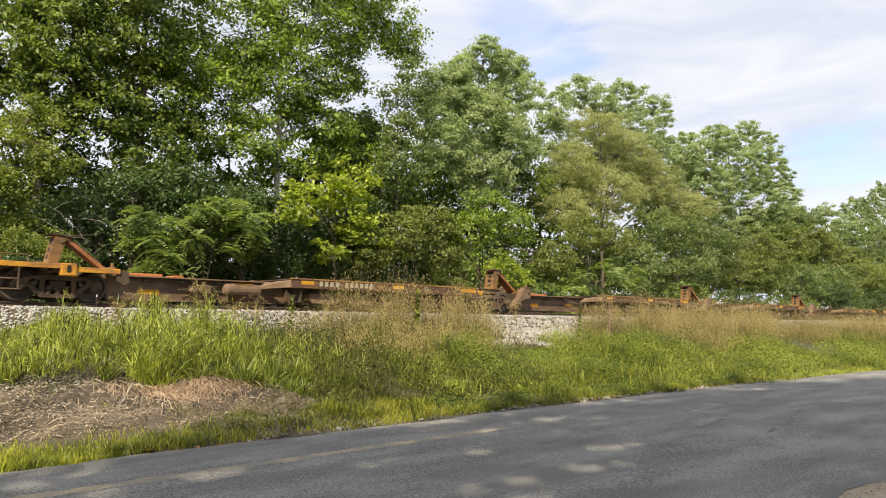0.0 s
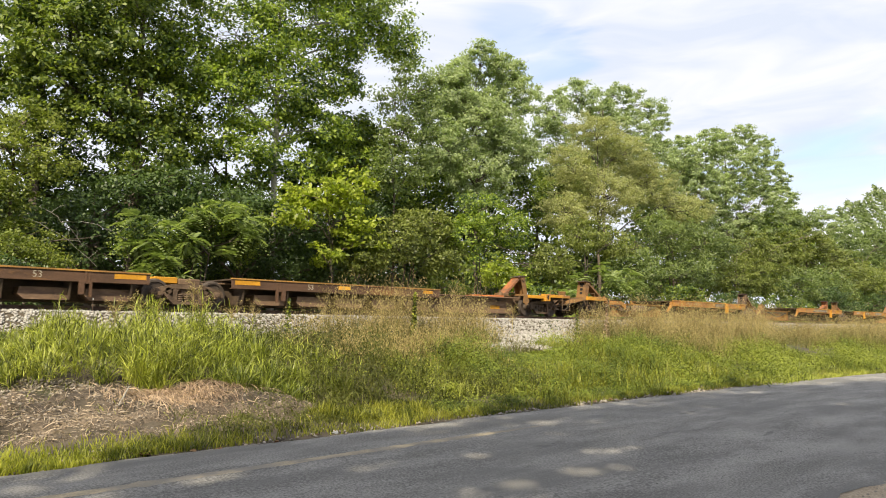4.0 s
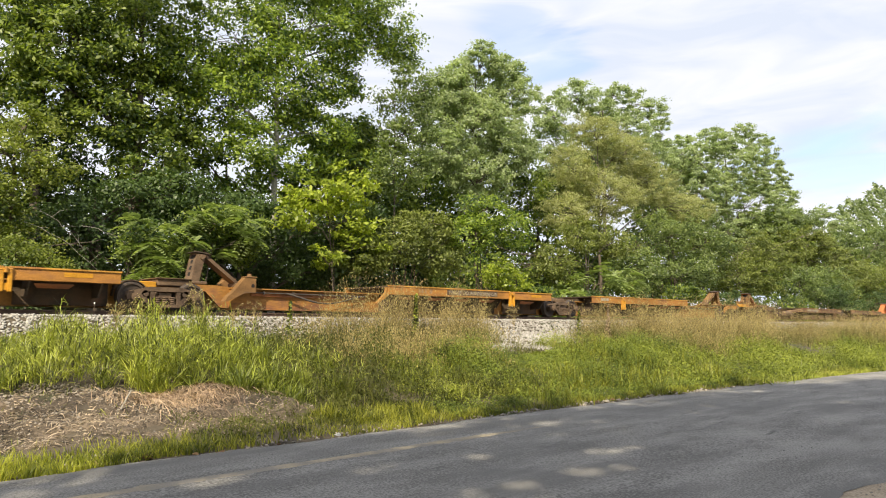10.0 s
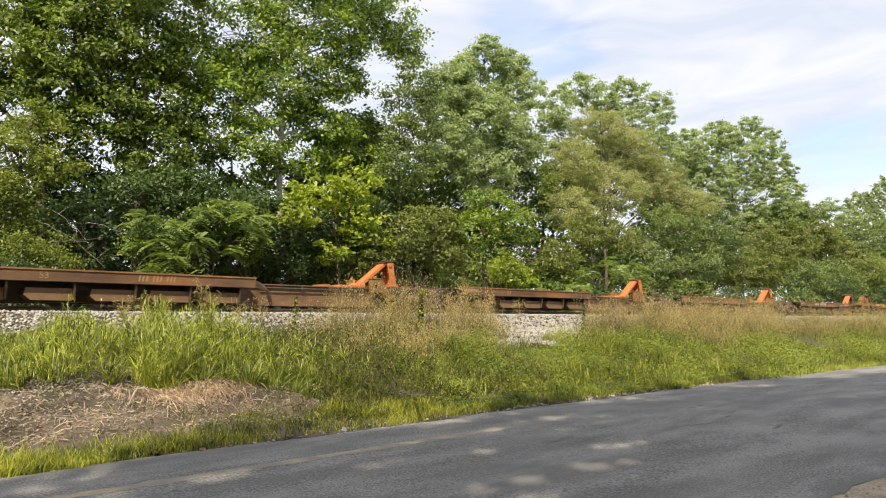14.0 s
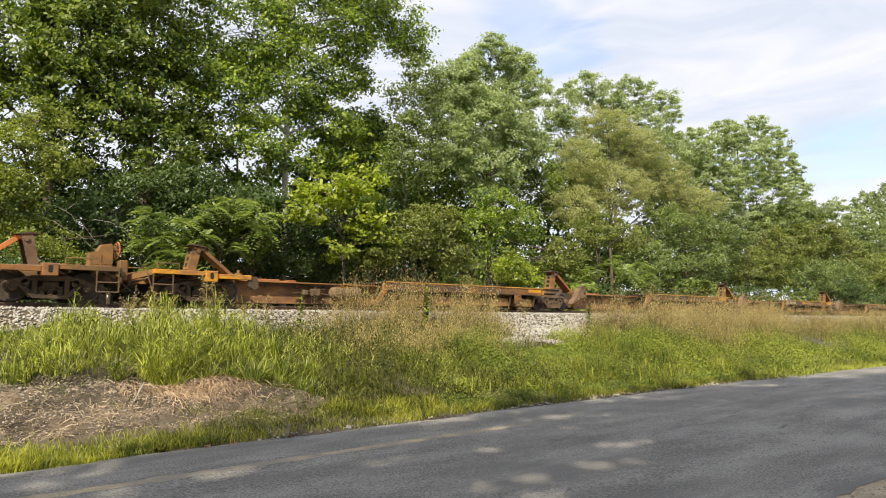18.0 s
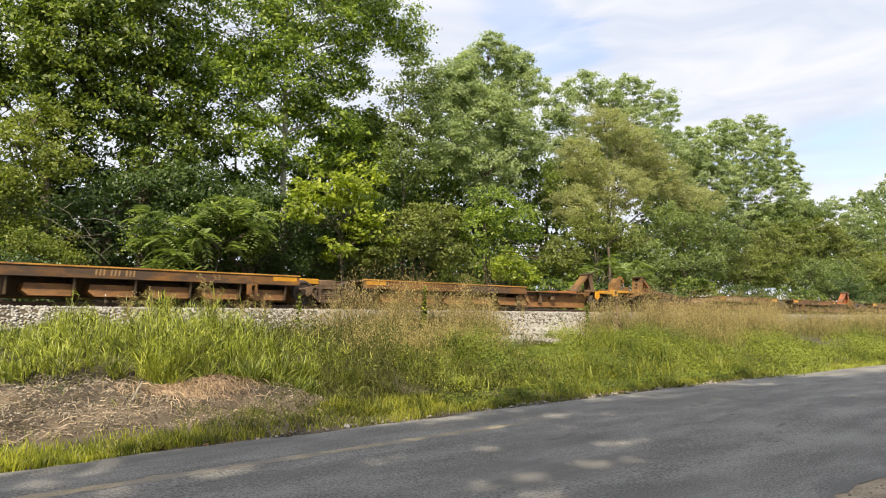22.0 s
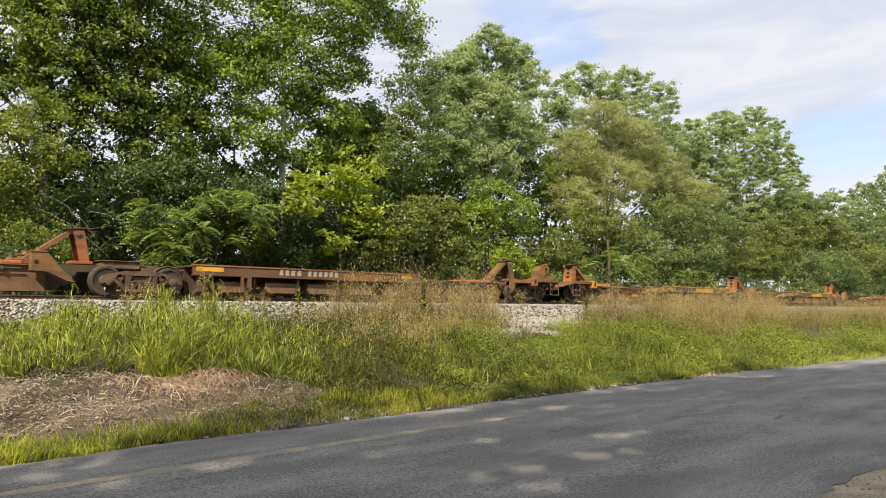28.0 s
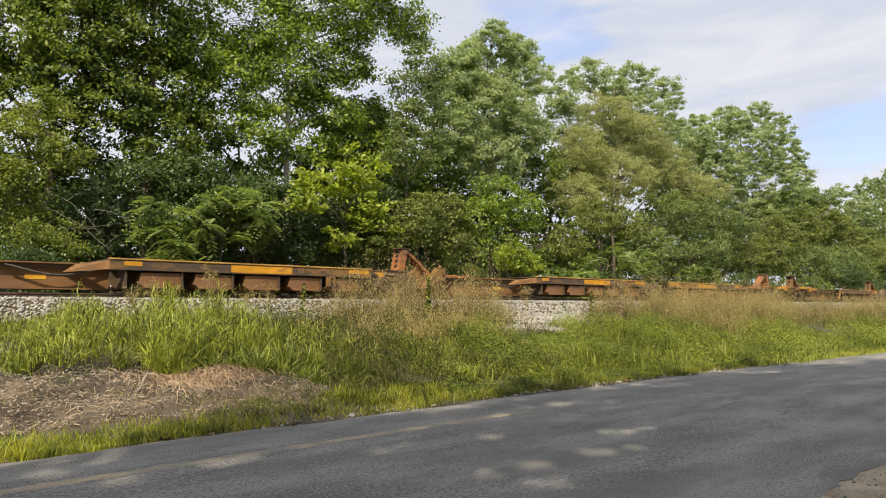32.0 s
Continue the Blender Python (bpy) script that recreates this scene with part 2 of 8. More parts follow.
def land(x, y):
    """Height of the ground."""
    x, y = np.asarray(x, float), np.asarray(y, float)
    yy = y - road_bend(x) * (1 - smooth(y, 9, 17))
    z = np.interp(yy, [-400, -30, 2.2, 2.6, 8.5, 8.95, 9.7, 10.3, 12.0, 14.0, 18.0, 18.5, 19.75, 23.05, 24.4, 27, 33, 40, 60, 400],
                  [0.6, 0.3, -0.03, -0.06, -0.06, 0.0, 0.07, 0.17, 0.62, 0.86, 1.12, 1.18, 1.80, 1.80, 1.2, 1.05, 1.8, 3.4, 5.0, 6.0])
    bumps = 0.05 * np.sin(x * 1.3 + np.sin(y * 0.9) * 2) * np.sin(y * 1.7 + x * 0.4) + 0.03 * np.sin(x * 3.7 + y * 2.9)
    rough = smooth(yy, 9.0, 10.5) * (1 - smooth(yy, 17.6, 18.4)) + smooth(yy, 24.6, 27)
    scarred = bare(x, y)
    ledge = scarred * (0.08 * smooth(y + 0.12 * np.sin(x * 2.3), 10.0, 10.2) + 0.03 * np.sin(x * 7.1 + y * 3) * np.sin(y * 8.3 - x * 2) + 0.02 * np.sin(x * 15 + 3 * np.sin(y * 9)) * np.sin(y * 13))
    return z + bumps * rough + ledge


def axis(stops):
    out = []
    for (a, b, s) in stops:
        out.append(np.arange(a, b, s))
    out.append([stops[-1][1]])
    return np.concatenate(out)


def build_ground():
    xs = axis([(-2500, -300, 200), (-300, -40, 20), (-40, -12, 2), (-12, 45, 0.5), (45, 110, 1.5), (110, 400, 15), (400, 3000, 200)])
    ys = axis([(-2500, -300, 200), (-300, -30, 15), (-30, 2, 1.5), (2, 27, 0.3), (27, 80, 2), (80, 400, 20), (400, 3000, 200)])
    X, Y = np.meshgrid(xs, ys, indexing="ij")
    Z = land(X, Y)
    nx, ny = X.shape
    i, j = np.meshgrid(np.arange(nx - 1), np.arange(ny - 1), indexing="ij")
    F = np.stack([i * ny + j, (i + 1) * ny + j, (i + 1) * ny + j + 1, i * ny + j + 1], -1).reshape(-1, 4)
    me = np_mesh("ground", np.stack([X, Y, Z], -1).reshape(-1, 3), F, M_SOIL, True)
    tagged(new("ground", me), "grassy brown soil bank rising from the road to the track", "ground", kind="structure")


def build_road():
    xs = axis([(-300, -20, 20), (-20, 60, 0.12), (60, 400, 10)])
    rng = np.random.default_rng(5)
    wob = lambda s: np.convolve(rng.normal(0, s, len(xs) + 8), np.ones(9) / 9, "valid")
    far = ROAD_FAR + road_bend(xs) + wob(0.12)
    near = ROAD_NEAR - 0.08 + road_bend(xs) + wob(0.25) + rng.normal(0, 0.030, len(xs))
    lanes = np.linspace(0, 1, 25)
    Y = near[:, None] + (far - near)[:, None] * lanes[None]
    Z = 0.03 * np.sin(lanes * math.pi)[None] - 0.012 + 0 * Y
    Z[:, 0] -= 0.02
    Z[:, -1] -= 0.02
    X = np.repeat(xs[:, None], 25, 1)
    n, k = X.shape
    i, j = np.meshgrid(np.arange(n - 1), np.arange(k - 1), indexing="ij")
    F = np.stack([i * k + j, (i + 1) * k + j, (i + 1) * k + j + 1, i * k + j + 1], -1).reshape(-1, 4)
    tagged(new("road", np_mesh("road", np.stack([X, Y, Z], -1).reshape(-1, 3), F, M_ASPHALT, True)),
           "worn grey asphalt road with crumbling edges", "road", kind="structure")
    # faded painted line near the far edge
    u = (7.10 - ROAD_NEAR) / (ROAD_FAR - ROAD_NEAR)
    zc = 0.03 * math.sin(u * math.pi) - 0.012 + 0.0025
    far_end = int(np.argmin(np.abs(xs - 9)))
    xs, n = xs[:far_end], far_end
    c = 7.10 + road_bend(xs)
    w = (0.078 + np.abs(rng.normal(0, 0.022, n))) * np.clip((10.0 - xs) / 3, 0.3, 1)
    V = np.concatenate([np.stack([xs, c - w, 0 * xs + zc], -1), np.stack([xs, c + w, 0 * xs + zc - 0.001], -1)])
    i = np.arange(n - 1)
    F = np.stack([i, i + 1, i + 1 + n, i + n], -1)
    tagged(new("road_line", np_mesh("road_line", V, F, M_LINE)), "faded yellowish painted line on the asphalt", "road marking", kind="structure")


def build_shoulder():
    """Gravel along the near edge of the road."""
    xs, ys = np.arange(-30, 40, 0.25), np.linspace(-1.2, 2.62, 16)
    X, Y = np.meshgrid(xs, ys, indexing="ij")
    Y = Y + road_bend(X)
    n, k = X.shape
    i, j = np.meshgrid(np.arange(n - 1), np.arange(k - 1), indexing="ij")
    F = np.stack([i * k + j, (i + 1) * k + j, (i + 1) * k + j + 1, i * k + j + 1], -1).reshape(-1, 4)
    tagged(new("shoulder", np_mesh("shoulder", np.stack([X, Y, land(X, Y) + 0.009], -1).reshape(-1, 3), F, M_GRAVEL, True)), "tan gravel shoulder along the asphalt", "shoulder", kind="structure")


build_ground()
build_road()
build_shoulder()


# ---- track ----
def build_track():
    prof = [(-0.07, -0.165), (0.07, -0.165), (0.07, -0.15), (0.012, -0.13), (0.012, -0.045), (0.036, -0.035), (0.036, -0.004), (0.03, 0),
            (-0.03, 0), (-0.036, -0.004), (-0.036, -0.035), (-0.012, -0.045), (-0.012, -0.13), (-0.07, -0.15)]
    for s in (-1, 1):
        bm = bmesh.new()
        ends = [[bm.verts.new((x, a + s * 0.755, b)) for a, b in prof] for x in (-300, 500)]
        n = len(prof)
        for i in range(n):
            bm.faces.new((ends[0][i], ends[0][(i + 1) % n], ends[1][(i + 1) % n], ends[1][i]))
        bmesh.ops.recalc_face_normals(bm, faces=bm.faces[:])
        ob = part("rail", bm, M_RAIL, None)
        ob.location = (0, TRACK_Y, RAIL_Z)
        tagged(ob, "rusty brown steel rail on timber sleepers", "rail", group="rails of the track")
    bm = bmesh.new()
    box(bm, -0.115, 0.115, -1.3, 1.3, -0.18, 0.0, 0.012)
    me = to_mesh("sleeper", bm, M_TIE)
    for k in range(-20, 240):
        ob = new("sleeper", me)
        ob.matrix_world = pose(k * 0.53, TRACK_Y + 0.02 * math.sin(k * 7.1), RAIL_Z - 0.166, 0, 0, 1.2 * math.sin(k * 3.3))
        tagged(ob, "weathered dark timber sleeper set in ballast", "sleeper", group="sleepers of the track")


def stones(rng, x0, x1, y0, y1, n, lo, hi, lift=0.0):
    """Angular stones lying on the land: low irregular octahedra with flattened tops."""
    base = np.array([[1, 0, 0], [0.3, 0.9, 0.1], [-0.8, 0.6, 0], [-0.9, -0.5, 0.1], [0.2, -1, 0], [0.35, 0.25, 0.75], [-0.4, 0.1, 0.7], [0.0, 0.0, -0.6]])
    tri = np.array([[0, 1, 5], [1, 6, 5], [1, 2, 6], [2, 3, 6], [3, 4, 6], [4, 5, 6], [4, 0, 5], [1, 0, 7], [2, 1, 7], [3, 2, 7], [4, 3, 7], [0, 4, 7]])
    x, y = rng.uniform(x0, x1, n), rng.uniform(y0, y1, n)
    s = rng.uniform(lo, hi, n)
    a = rng.uniform(0, 6.28, n)
    V = np.repeat(base[None], n, 0) * (1 + rng.normal(0, 0.22, (n, 8, 3))) * s[:, None, None]
    c, d = np.cos(a)[:, None], np.sin(a)[:, None]
    tx = rng.normal(0, 0.35, n)[:, None]
    vx, vy = V[..., 0] * c - V[..., 1] * d, V[..., 0] * d + V[..., 1] * c
    vz = V[..., 2] + vx * tx
    z = land(x, y) + lift
    out = np.stack([vx + x[:, None], vy + y[:, None], vz + z[:, None] + 0.25 * s[:, None]], -1)
    F = tri[None] + (np.arange(n) * 8)[:, None, None]
    return out.reshape(-1, 3), F.reshape(-1, 3)


def build_ballast():
    rng = np.random.default_rng(11)
    V, F = merge([stones(rng, -6, 30, 18.35, 20.4, 13000, 0.024, 0.060), stones(rng, 30, 75, 18.4, 20.3, 4500, 0.03, 0.075),
                  stones(rng, -4, 28, 17.7, 18.5, 1500, 0.02, 0.05), stones(rng, -6, 40, 20.4, 22.4, 1500, 0.025, 0.055)])
    tagged(new("ballast", np_mesh("ballast", V, F, M_BALLAST)), "pale grey crushed stone ballast under the track", "ballast", kind="stuff")


build_track()
def spill():
    """Ballast that has run down the bank."""
    rng = np.random.default_rng(46)
    V, F = stones(rng, 12.2, 28.5, 13.2, 18.7, 11000, 0.025, 0.065)
    c = V.reshape(-1, 8, 3).mean(1)
    r = c[:, 0] / c[:, 1]
    keep = smooth(r, 0.98, 1.10) * (1 - smooth(r, 1.34, 1.52)) * smooth(c[:, 1] + 0.35 * np.sin(c[:, 0] * 1.9), 13.2, 14.8) > rng.uniform(0, 1, len(c))
    V, n = V.reshape(-1, 8, 3)[keep].reshape(-1, 3), int(keep.sum())
    tagged(new("spilled_ballast", np_mesh("spilled_ballast", V, F[:n * 12], M_BALLAST)), "pale crushed stone spilled down the bank", "ballast", kind="stuff")


spill()
build_ballast()


# ---- the train of empty spine cars ----
def paint(name, base, chip, at=0.60):
    return material(name, tuple(c * 0.52 for c in base), tuple(c * 1.06 for c in base), scale=2.4, fine=26, rough=0.72, bump=0.15, bump_scale=60, third=chip, third_at=at, along=(0.45, 1.0, 1.3))


# soot, plus shade put into the colour under decks and platforms
M_DARK = material("sooty and shade-dark brown steel", (0.042, 0.030, 0.021), (0.105, 0.072, 0.045), scale=1.5, fine=20, rough=0.8, bump=0.2, third=(0.14, 0.08, 0.045), third_at=0.64)
M_TRUCK = material("grimy cast steel", (0.055, 0.036, 0.024), (0.165, 0.110, 0.070), scale=3, fine=25, rough=0.85, bump=0.3)
M_WHEEL = material("wheel steel", (0.05, 0.042, 0.038), (0.12, 0.09, 0.07), scale=5, rough=0.6, metal=0.3, bump=0.1)
M_ORANGE_ARM = paint("worn orange red paint", (0.40, 0.148, 0.050), (0.17, 0.085, 0.048), 0.54)
M_RUSTARM = paint("rusty brown paint", (0.255, 0.134, 0.046), (0.12, 0.072, 0.036), 0.54)
M_RUSTRED = paint("dull rusted orange red paint", (0.43, 0.140, 0.050), (0.15, 0.075, 0.042), 0.53)
M_RED = paint("fresh red orange paint", (0.56, 0.185, 0.058), (0.30, 0.10, 0.05), 0.66)
M_YELLOW = paint("worn yellow paint", (0.68, 0.320, 0.020), (0.26, 0.125, 0.04), 0.58)
M_GREYBROWN = material("dusty grey brown steel", (0.078, 0.050, 0.031), (0.200, 0.130, 0.078), scale=2, fine=25, rough=0.85, bump=0.2, third=(0.11, 0.065, 0.04), third_at=0.60)
# near-black for thin plates that paint the shade inside uncut holes
M_HOLE = material("painted hole dark", (0.012, 0.010, 0.009), (0.025, 0.02, 0.017), rough=0.9, bump=0)
M_LETTER = material("chalky white lettering", (0.24, 0.205, 0.150), (0.48, 0.42, 0.33), scale=14, rough=0.8, bump=0)
M_HOSE = material("black rubber hose", (0.05, 0.042, 0.036), (0.11, 0.09, 0.075), rough=0.7, bump=0.1)
M_STICKER = material("yellow reflective strip", (0.55, 0.26, 0.02), (0.78, 0.42, 0.04), scale=3, rough=0.5, bump=0)
M_FAINT = material("faint orange lettering", (0.20, 0.11, 0.05), (0.38, 0.24, 0.12), scale=12, rough=0.8, bump=0)
M_PANEL = material("dark lettering panel", (0.075, 0.050, 0.032), (0.150, 0.096, 0.055), scale=4, rough=0.8, bump=0.05)

# body, deck side and top edge paints, car by car
SCHEMES = {
    "sepia": (paint("brown body paint", (0.235, 0.150, 0.092), (0.105, 0.065, 0.045), 0.58), paint("dark brown deck paint", (0.12, 0.065, 0.038), (0.24, 0.12, 0.04), 0.62),
             paint("dull yellow edge", (0.40, 0.21, 0.05), (0.17, 0.09, 0.05), 0.57)),
    "orange": (paint("orange body paint", (0.47, 0.222, 0.050), (0.19, 0.085, 0.045), 0.60), paint("orange deck paint", (0.46, 0.208, 0.042), (0.26, 0.12, 0.05), 0.62),
               paint("bright orange edge", (0.62, 0.31, 0.05), (0.34, 0.14, 0.05), 0.62)),
    "rust": (paint("rust brown body", (0.215, 0.127, 0.066), (0.13, 0.07, 0.045)), paint("rust red deck side", (0.162, 0.088, 0.046), (0.24, 0.105, 0.035), 0.60),
             paint("rusty edge", (0.30, 0.14, 0.05), (0.16, 0.08, 0.05))),
    "ochre": (paint("brown ochre body", (0.335, 0.166, 0.060), (0.13, 0.07, 0.045)), paint("ochre deck side", (0.250, 0.118, 0.036), (0.075, 0.048, 0.033), 0.52),
              paint("ochre edge", (0.50, 0.25, 0.05), (0.22, 0.11, 0.05), 0.62)),
    "tan": (paint("orange tan body", (0.265, 0.132, 0.050), (0.20, 0.10, 0.055)), paint("yellow brown deck side", (0.30, 0.155, 0.045), (0.07, 0.052, 0.040), 0.51),
            paint("yellow edge", (0.52, 0.30, 0.07), (0.26, 0.14, 0.06), 0.62)),
}
MESHES = {}


def shared(key, name, mat, draw):
    """One mesh for all alike parts."""
    k = (key, mat.name)
    if k not in MESHES:
        bm = bmesh.new()
        draw(bm)
        MESHES[k] = to_mesh(name, bm, mat)
    return MESHES[k]


def lettering(text, size, mat, name="lettering"):
    k = ("text", text, size, mat.name)
    if k not in MESHES:
        cu = bpy.data.curves.new(name, "FONT")
        cu.body, cu.size, cu.extrude = text, size, 0.003
        tmp = new("tmp_text", cu)
        bpy.context.view_layer.update()
        me = bpy.data.meshes.new_from_object(tmp.evaluated_get(bpy.context.evaluated_depsgraph_get()))
        bpy.data.objects.remove(tmp)
        me.name = name
        me.materials.clear()
        me.materials.append(mat)
        MESHES[k] = me
    return MESHES[k]


def marks(bm, widths, h, gap, slant=0.0):
    """Plain bars the size of characters, in x and z from the origin."""
    x = 0.0
    for w in widths:
        if w > 0:
            prism(bm, [(x, 0), (x + w, 0), (x + w + slant, h), (x + slant, h)], -0.003, 0.003)
        x += abs(w) + gap


class Unit:
    """One platform of an articulated car. Lengths run from its outer truck (n way) or are mirrored (m way)."""

    def __init__(self, u0, length, way, scheme, label):
        self.root = new("spine_car")
        self.u0, self.len, self.m, self.scheme = u0, length, way == "m", scheme
        self.body, self.side, self.edge = SCHEMES[scheme]
        tagged(self.root, label, "railroad car", group="spine cars of the train")

    def put(self, key, name, mat, draw, x=0.0, y=0.0, z=0.0, label="", parent=None, flip=True):
        """Hang a part at x. In a mirrored unit the mesh is drawn mirrored and sits at length - x."""
        m = self.m and flip

        def drawn(bm):
            draw(bm)
            if m:
                for v in bm.verts:
                    v.co.x = -v.co.x
                bmesh.ops.reverse_faces(bm, faces=bm.faces[:])
        ob = part(name, shared((key, m), name, mat, drawn), mat, parent or self.root, label)
        ob.location = (self.len - x if self.m else x, y, z)
        if parent:
            ob.location = (-x if m else x, y, z)
        return ob


def coil(bm):
    """A coil spring: a turned shape with a ribbed outline."""
    rings = []
    for k in range(9):
        rad = 0.09 if k % 2 else 0.065
        rings.append([bm.verts.new((rad * math.cos(2 * math.pi * i / 8), rad * math.sin(2 * math.pi * i / 8), 0.18 + k * 0.03)) for i in range(8)])
    for lo, hi in zip(rings, rings[1:]):
        for i in range(8):
            bm.faces.new((lo[i], lo[(i + 1) % 8], hi[(i + 1) % 8], hi[i]))
    bm.faces.new(rings[0][::-1])
    bm.faces.new(rings[-1])


def turned(bm, s, profile, n=28):
    """A wheel: the profile (y, radius) turned round the axle."""
    rings = [[bm.verts.new((r * math.cos(2 * math.pi * i / n), s * y, r * math.sin(2 * math.pi * i / n))) for i in range(n)] for y, r in profile]
    for p, q in zip(rings, rings[1:]):
        for i in range(n):
            bm.faces.new((p[i], q[i], q[(i + 1) % n], p[(i + 1) % n]))
    bmesh.ops.recalc_face_normals(bm, faces=bm.faces[:])


def truck(u, x, sepia=M_TRUCK):
    t = u.put("bolster", "truck", sepia, lambda bm: (box(bm, -0.2, 0.2, -1.0, 1.0, 0.30, 0.56, 0.03), rod(bm, (0, 0, 0.5), (0, 0, 0.66), 0.25, 12)), x, label="four-wheel truck of grimy cast steel")
    for s in (-1, 1):
        def frame_side(bm, s=s):
            y0, y1 = s * 1.0 - 0.07, s * 1.0 + 0.07
            prism(bm, [(-1.10, 0.46), (-1.02, 0.56), (-0.45, 0.70), (0.45, 0.70), (1.02, 0.56), (1.10, 0.46), (1.08, 0.34), (1.0, 0.34), (0.96, 0.45),
                       (0.76, 0.45), (0.46, 0.57), (-0.46, 0.57), (-0.76, 0.45), (-0.96, 0.45), (-1.0, 0.34), (-1.08, 0.34)], y0, y1)
            prism(bm, [(-0.80, 0.46), (-0.67, 0.50), (-0.34, 0.20), (0.34, 0.20), (0.67, 0.50), (0.80, 0.46), (0.42, 0.11), (-0.42, 0.11)], y0, y1)
            for a in (-0.38, 0.38):
                box(bm, a - 0.06, a + 0.06, y0 + 0.01, y1 - 0.01, 0.17, 0.60)
                rod(bm, (a * 1.55, y0, 0.50), (a * 1.55, y1, 0.50), 0.10, 8)
        u.put(("side", s), "side_frame", sepia, frame_side, 0, parent=t)

        u.put(("plank", s), "spring_plank", sepia, lambda bm, s=s: box(bm, -0.32, 0.32, s * 1.0 - 0.06, s * 1.0 + 0.06, 0.14, 0.18), 0, parent=t)
        for a in (-0.22, 0, 0.22):
            u.put("coil", "coil_spring", sepia, coil, a, s * 1.0, 0.0, parent=t)
    for a in (-0.875, 0.875):
        u.put("axle", "axle", M_WHEEL, lambda bm: rod(bm, (0, -0.95, 0), (0, 0.95, 0), 0.075, 8), a, 0, 0.42, parent=t)
        for s in (-1, 1):
            u.put(("wheel", s), "wheel", M_WHEEL, lambda bm, s=s: turned(bm, s, ((0.665, 0.10), (0.665, 0.43), (0.675, 0.445), (0.70, 0.445), (0.712, 0.422), (0.825, 0.412), (0.832, 0.40), (0.832, 0.345), (0.80, 0.325), (0.775, 0.17), (0.88, 0.14), (0.89, 0.11))), a, 0, 0.42, parent=t)
        for s in (-1, 1):
            u.put(("cap", s), "bearing_cap", sepia, lambda bm, s=s: (rod(bm, (0, s * 0.98, 0), (0, s * 1.12, 0), 0.115, 12), rod(bm, (0, s * 1.12, 0), (0, s * 1.15, 0), 0.06, 8)), a, 0, 0.41, parent=t)
    return t


def hitch(u, x, arm=M_ORANGE_ARM, plate=M_GREYBROWN, edge=M_YELLOW, tall=1.92, base=0.92, head=None, wide=0.27, reach=1.46):
    """Trailer stand: a slotted face plate with narrow cheeks, a diagonal strut and a thin fifth-wheel plate."""
    t = tall - 0.09
    w = wide
    lean = 0.17
    g = lean / (t - base)

    def on_face(z, out=0.0):
        return -0.22 - out + (z - base) * g

    def opening(bm, z0, z1, half):
        prism(bm, [(on_face(z0, 0.004), z0), (on_face(z0, -0.006), z0), (on_face(z1, -0.006), z1), (on_face(z1, 0.004), z1)], -half, half)
    h = u.put(("face", base, tall, w), "hitch", plate, lambda bm: (prism(bm, [(on_face(base), base), (on_face(base) + 0.04, base), (on_face(t) + 0.04, t), (on_face(t), t)], -w, w), box(bm, -0.30, 0.30, -w - 0.03, w + 0.03, base - 0.04, base + 0.05, 0.015)), x,
              label="folding trailer hitch stand with a slotted upright")
    for s in (-1, 1):
        u.put(("cheek", s, base, tall, w), "upright_cheek", edge, lambda bm, s=s: (prism(bm, [(-0.18, base + 0.05), (0.05, base + 0.05), (0.05 + lean * 0.8, t - 0.22), (0.26, t), (-0.18 + lean, t)], s * (w - 0.02) - 0.02, s * (w - 0.02) + 0.02), rod(bm, (0.12, s * w, t - 0.10), (0.12, s * (w + 0.05), t - 0.10), 0.07, 8)), 0, parent=h)
    for k in range(3):
        z0 = base + 0.22 + 0.20 * k
        u.put(("slot", k, base, tall), "slot", M_HOLE, lambda bm, z0=z0: opening(bm, z0, z0 + 0.12, 0.08), 0, parent=h)
    u.put(("yoke", base, tall), "yoke_opening", M_HOLE, lambda bm: opening(bm, t - 0.14, t - 0.02, 0.14), 0, parent=h)
    u.put(("plate", base, tall), "fifth_wheel_plate", head or M_DARK, lambda bm: (prism(bm, [(-0.22, tall - 0.05), (-0.06, tall), (0.30, tall - 0.045), (0.42, tall - 0.09), (0.30, tall - 0.08), (-0.06, tall - 0.04)], -0.30, 0.30), rod(bm, (0.02, 0, tall - 0.01), (0.02, 0, tall + 0.03), 0.06, 8)), 0, parent=h)
    u.put(("yokebar", base, tall), "plate_bracket", arm, lambda bm: prism(bm, [(-0.06, t - 0.04), (-0.04, tall - 0.05), (0.38, tall - 0.11), (0.30, t - 0.10)], -0.24, 0.24), 0, parent=h)
    u.put(("strut", base, tall, reach), "strut", arm, lambda bm: prism(bm, [(0.34, tall - 0.12), (0.28, tall - 0.21), (reach - 0.11, base + 0.0), (reach + 0.03, base + 0.02)], -0.21, 0.21), 0, parent=h)
    u.put(("foot", base, reach), "strut_foot", plate, lambda bm: (box(bm, reach - 0.18, reach + 0.18, -0.3, 0.3, base - 0.09, base + 0.05, 0.02), rod(bm, (reach + 0.22, -0.12, base - 0.04), (reach + 0.22, -0.12, base + 0.08), 0.15, 10, 0.11), rod(bm, (reach + 0.22, -0.12, base + 0.08), (reach + 0.22, -0.12, base + 0.20), 0.05, 8)), 0, parent=h)
    return h


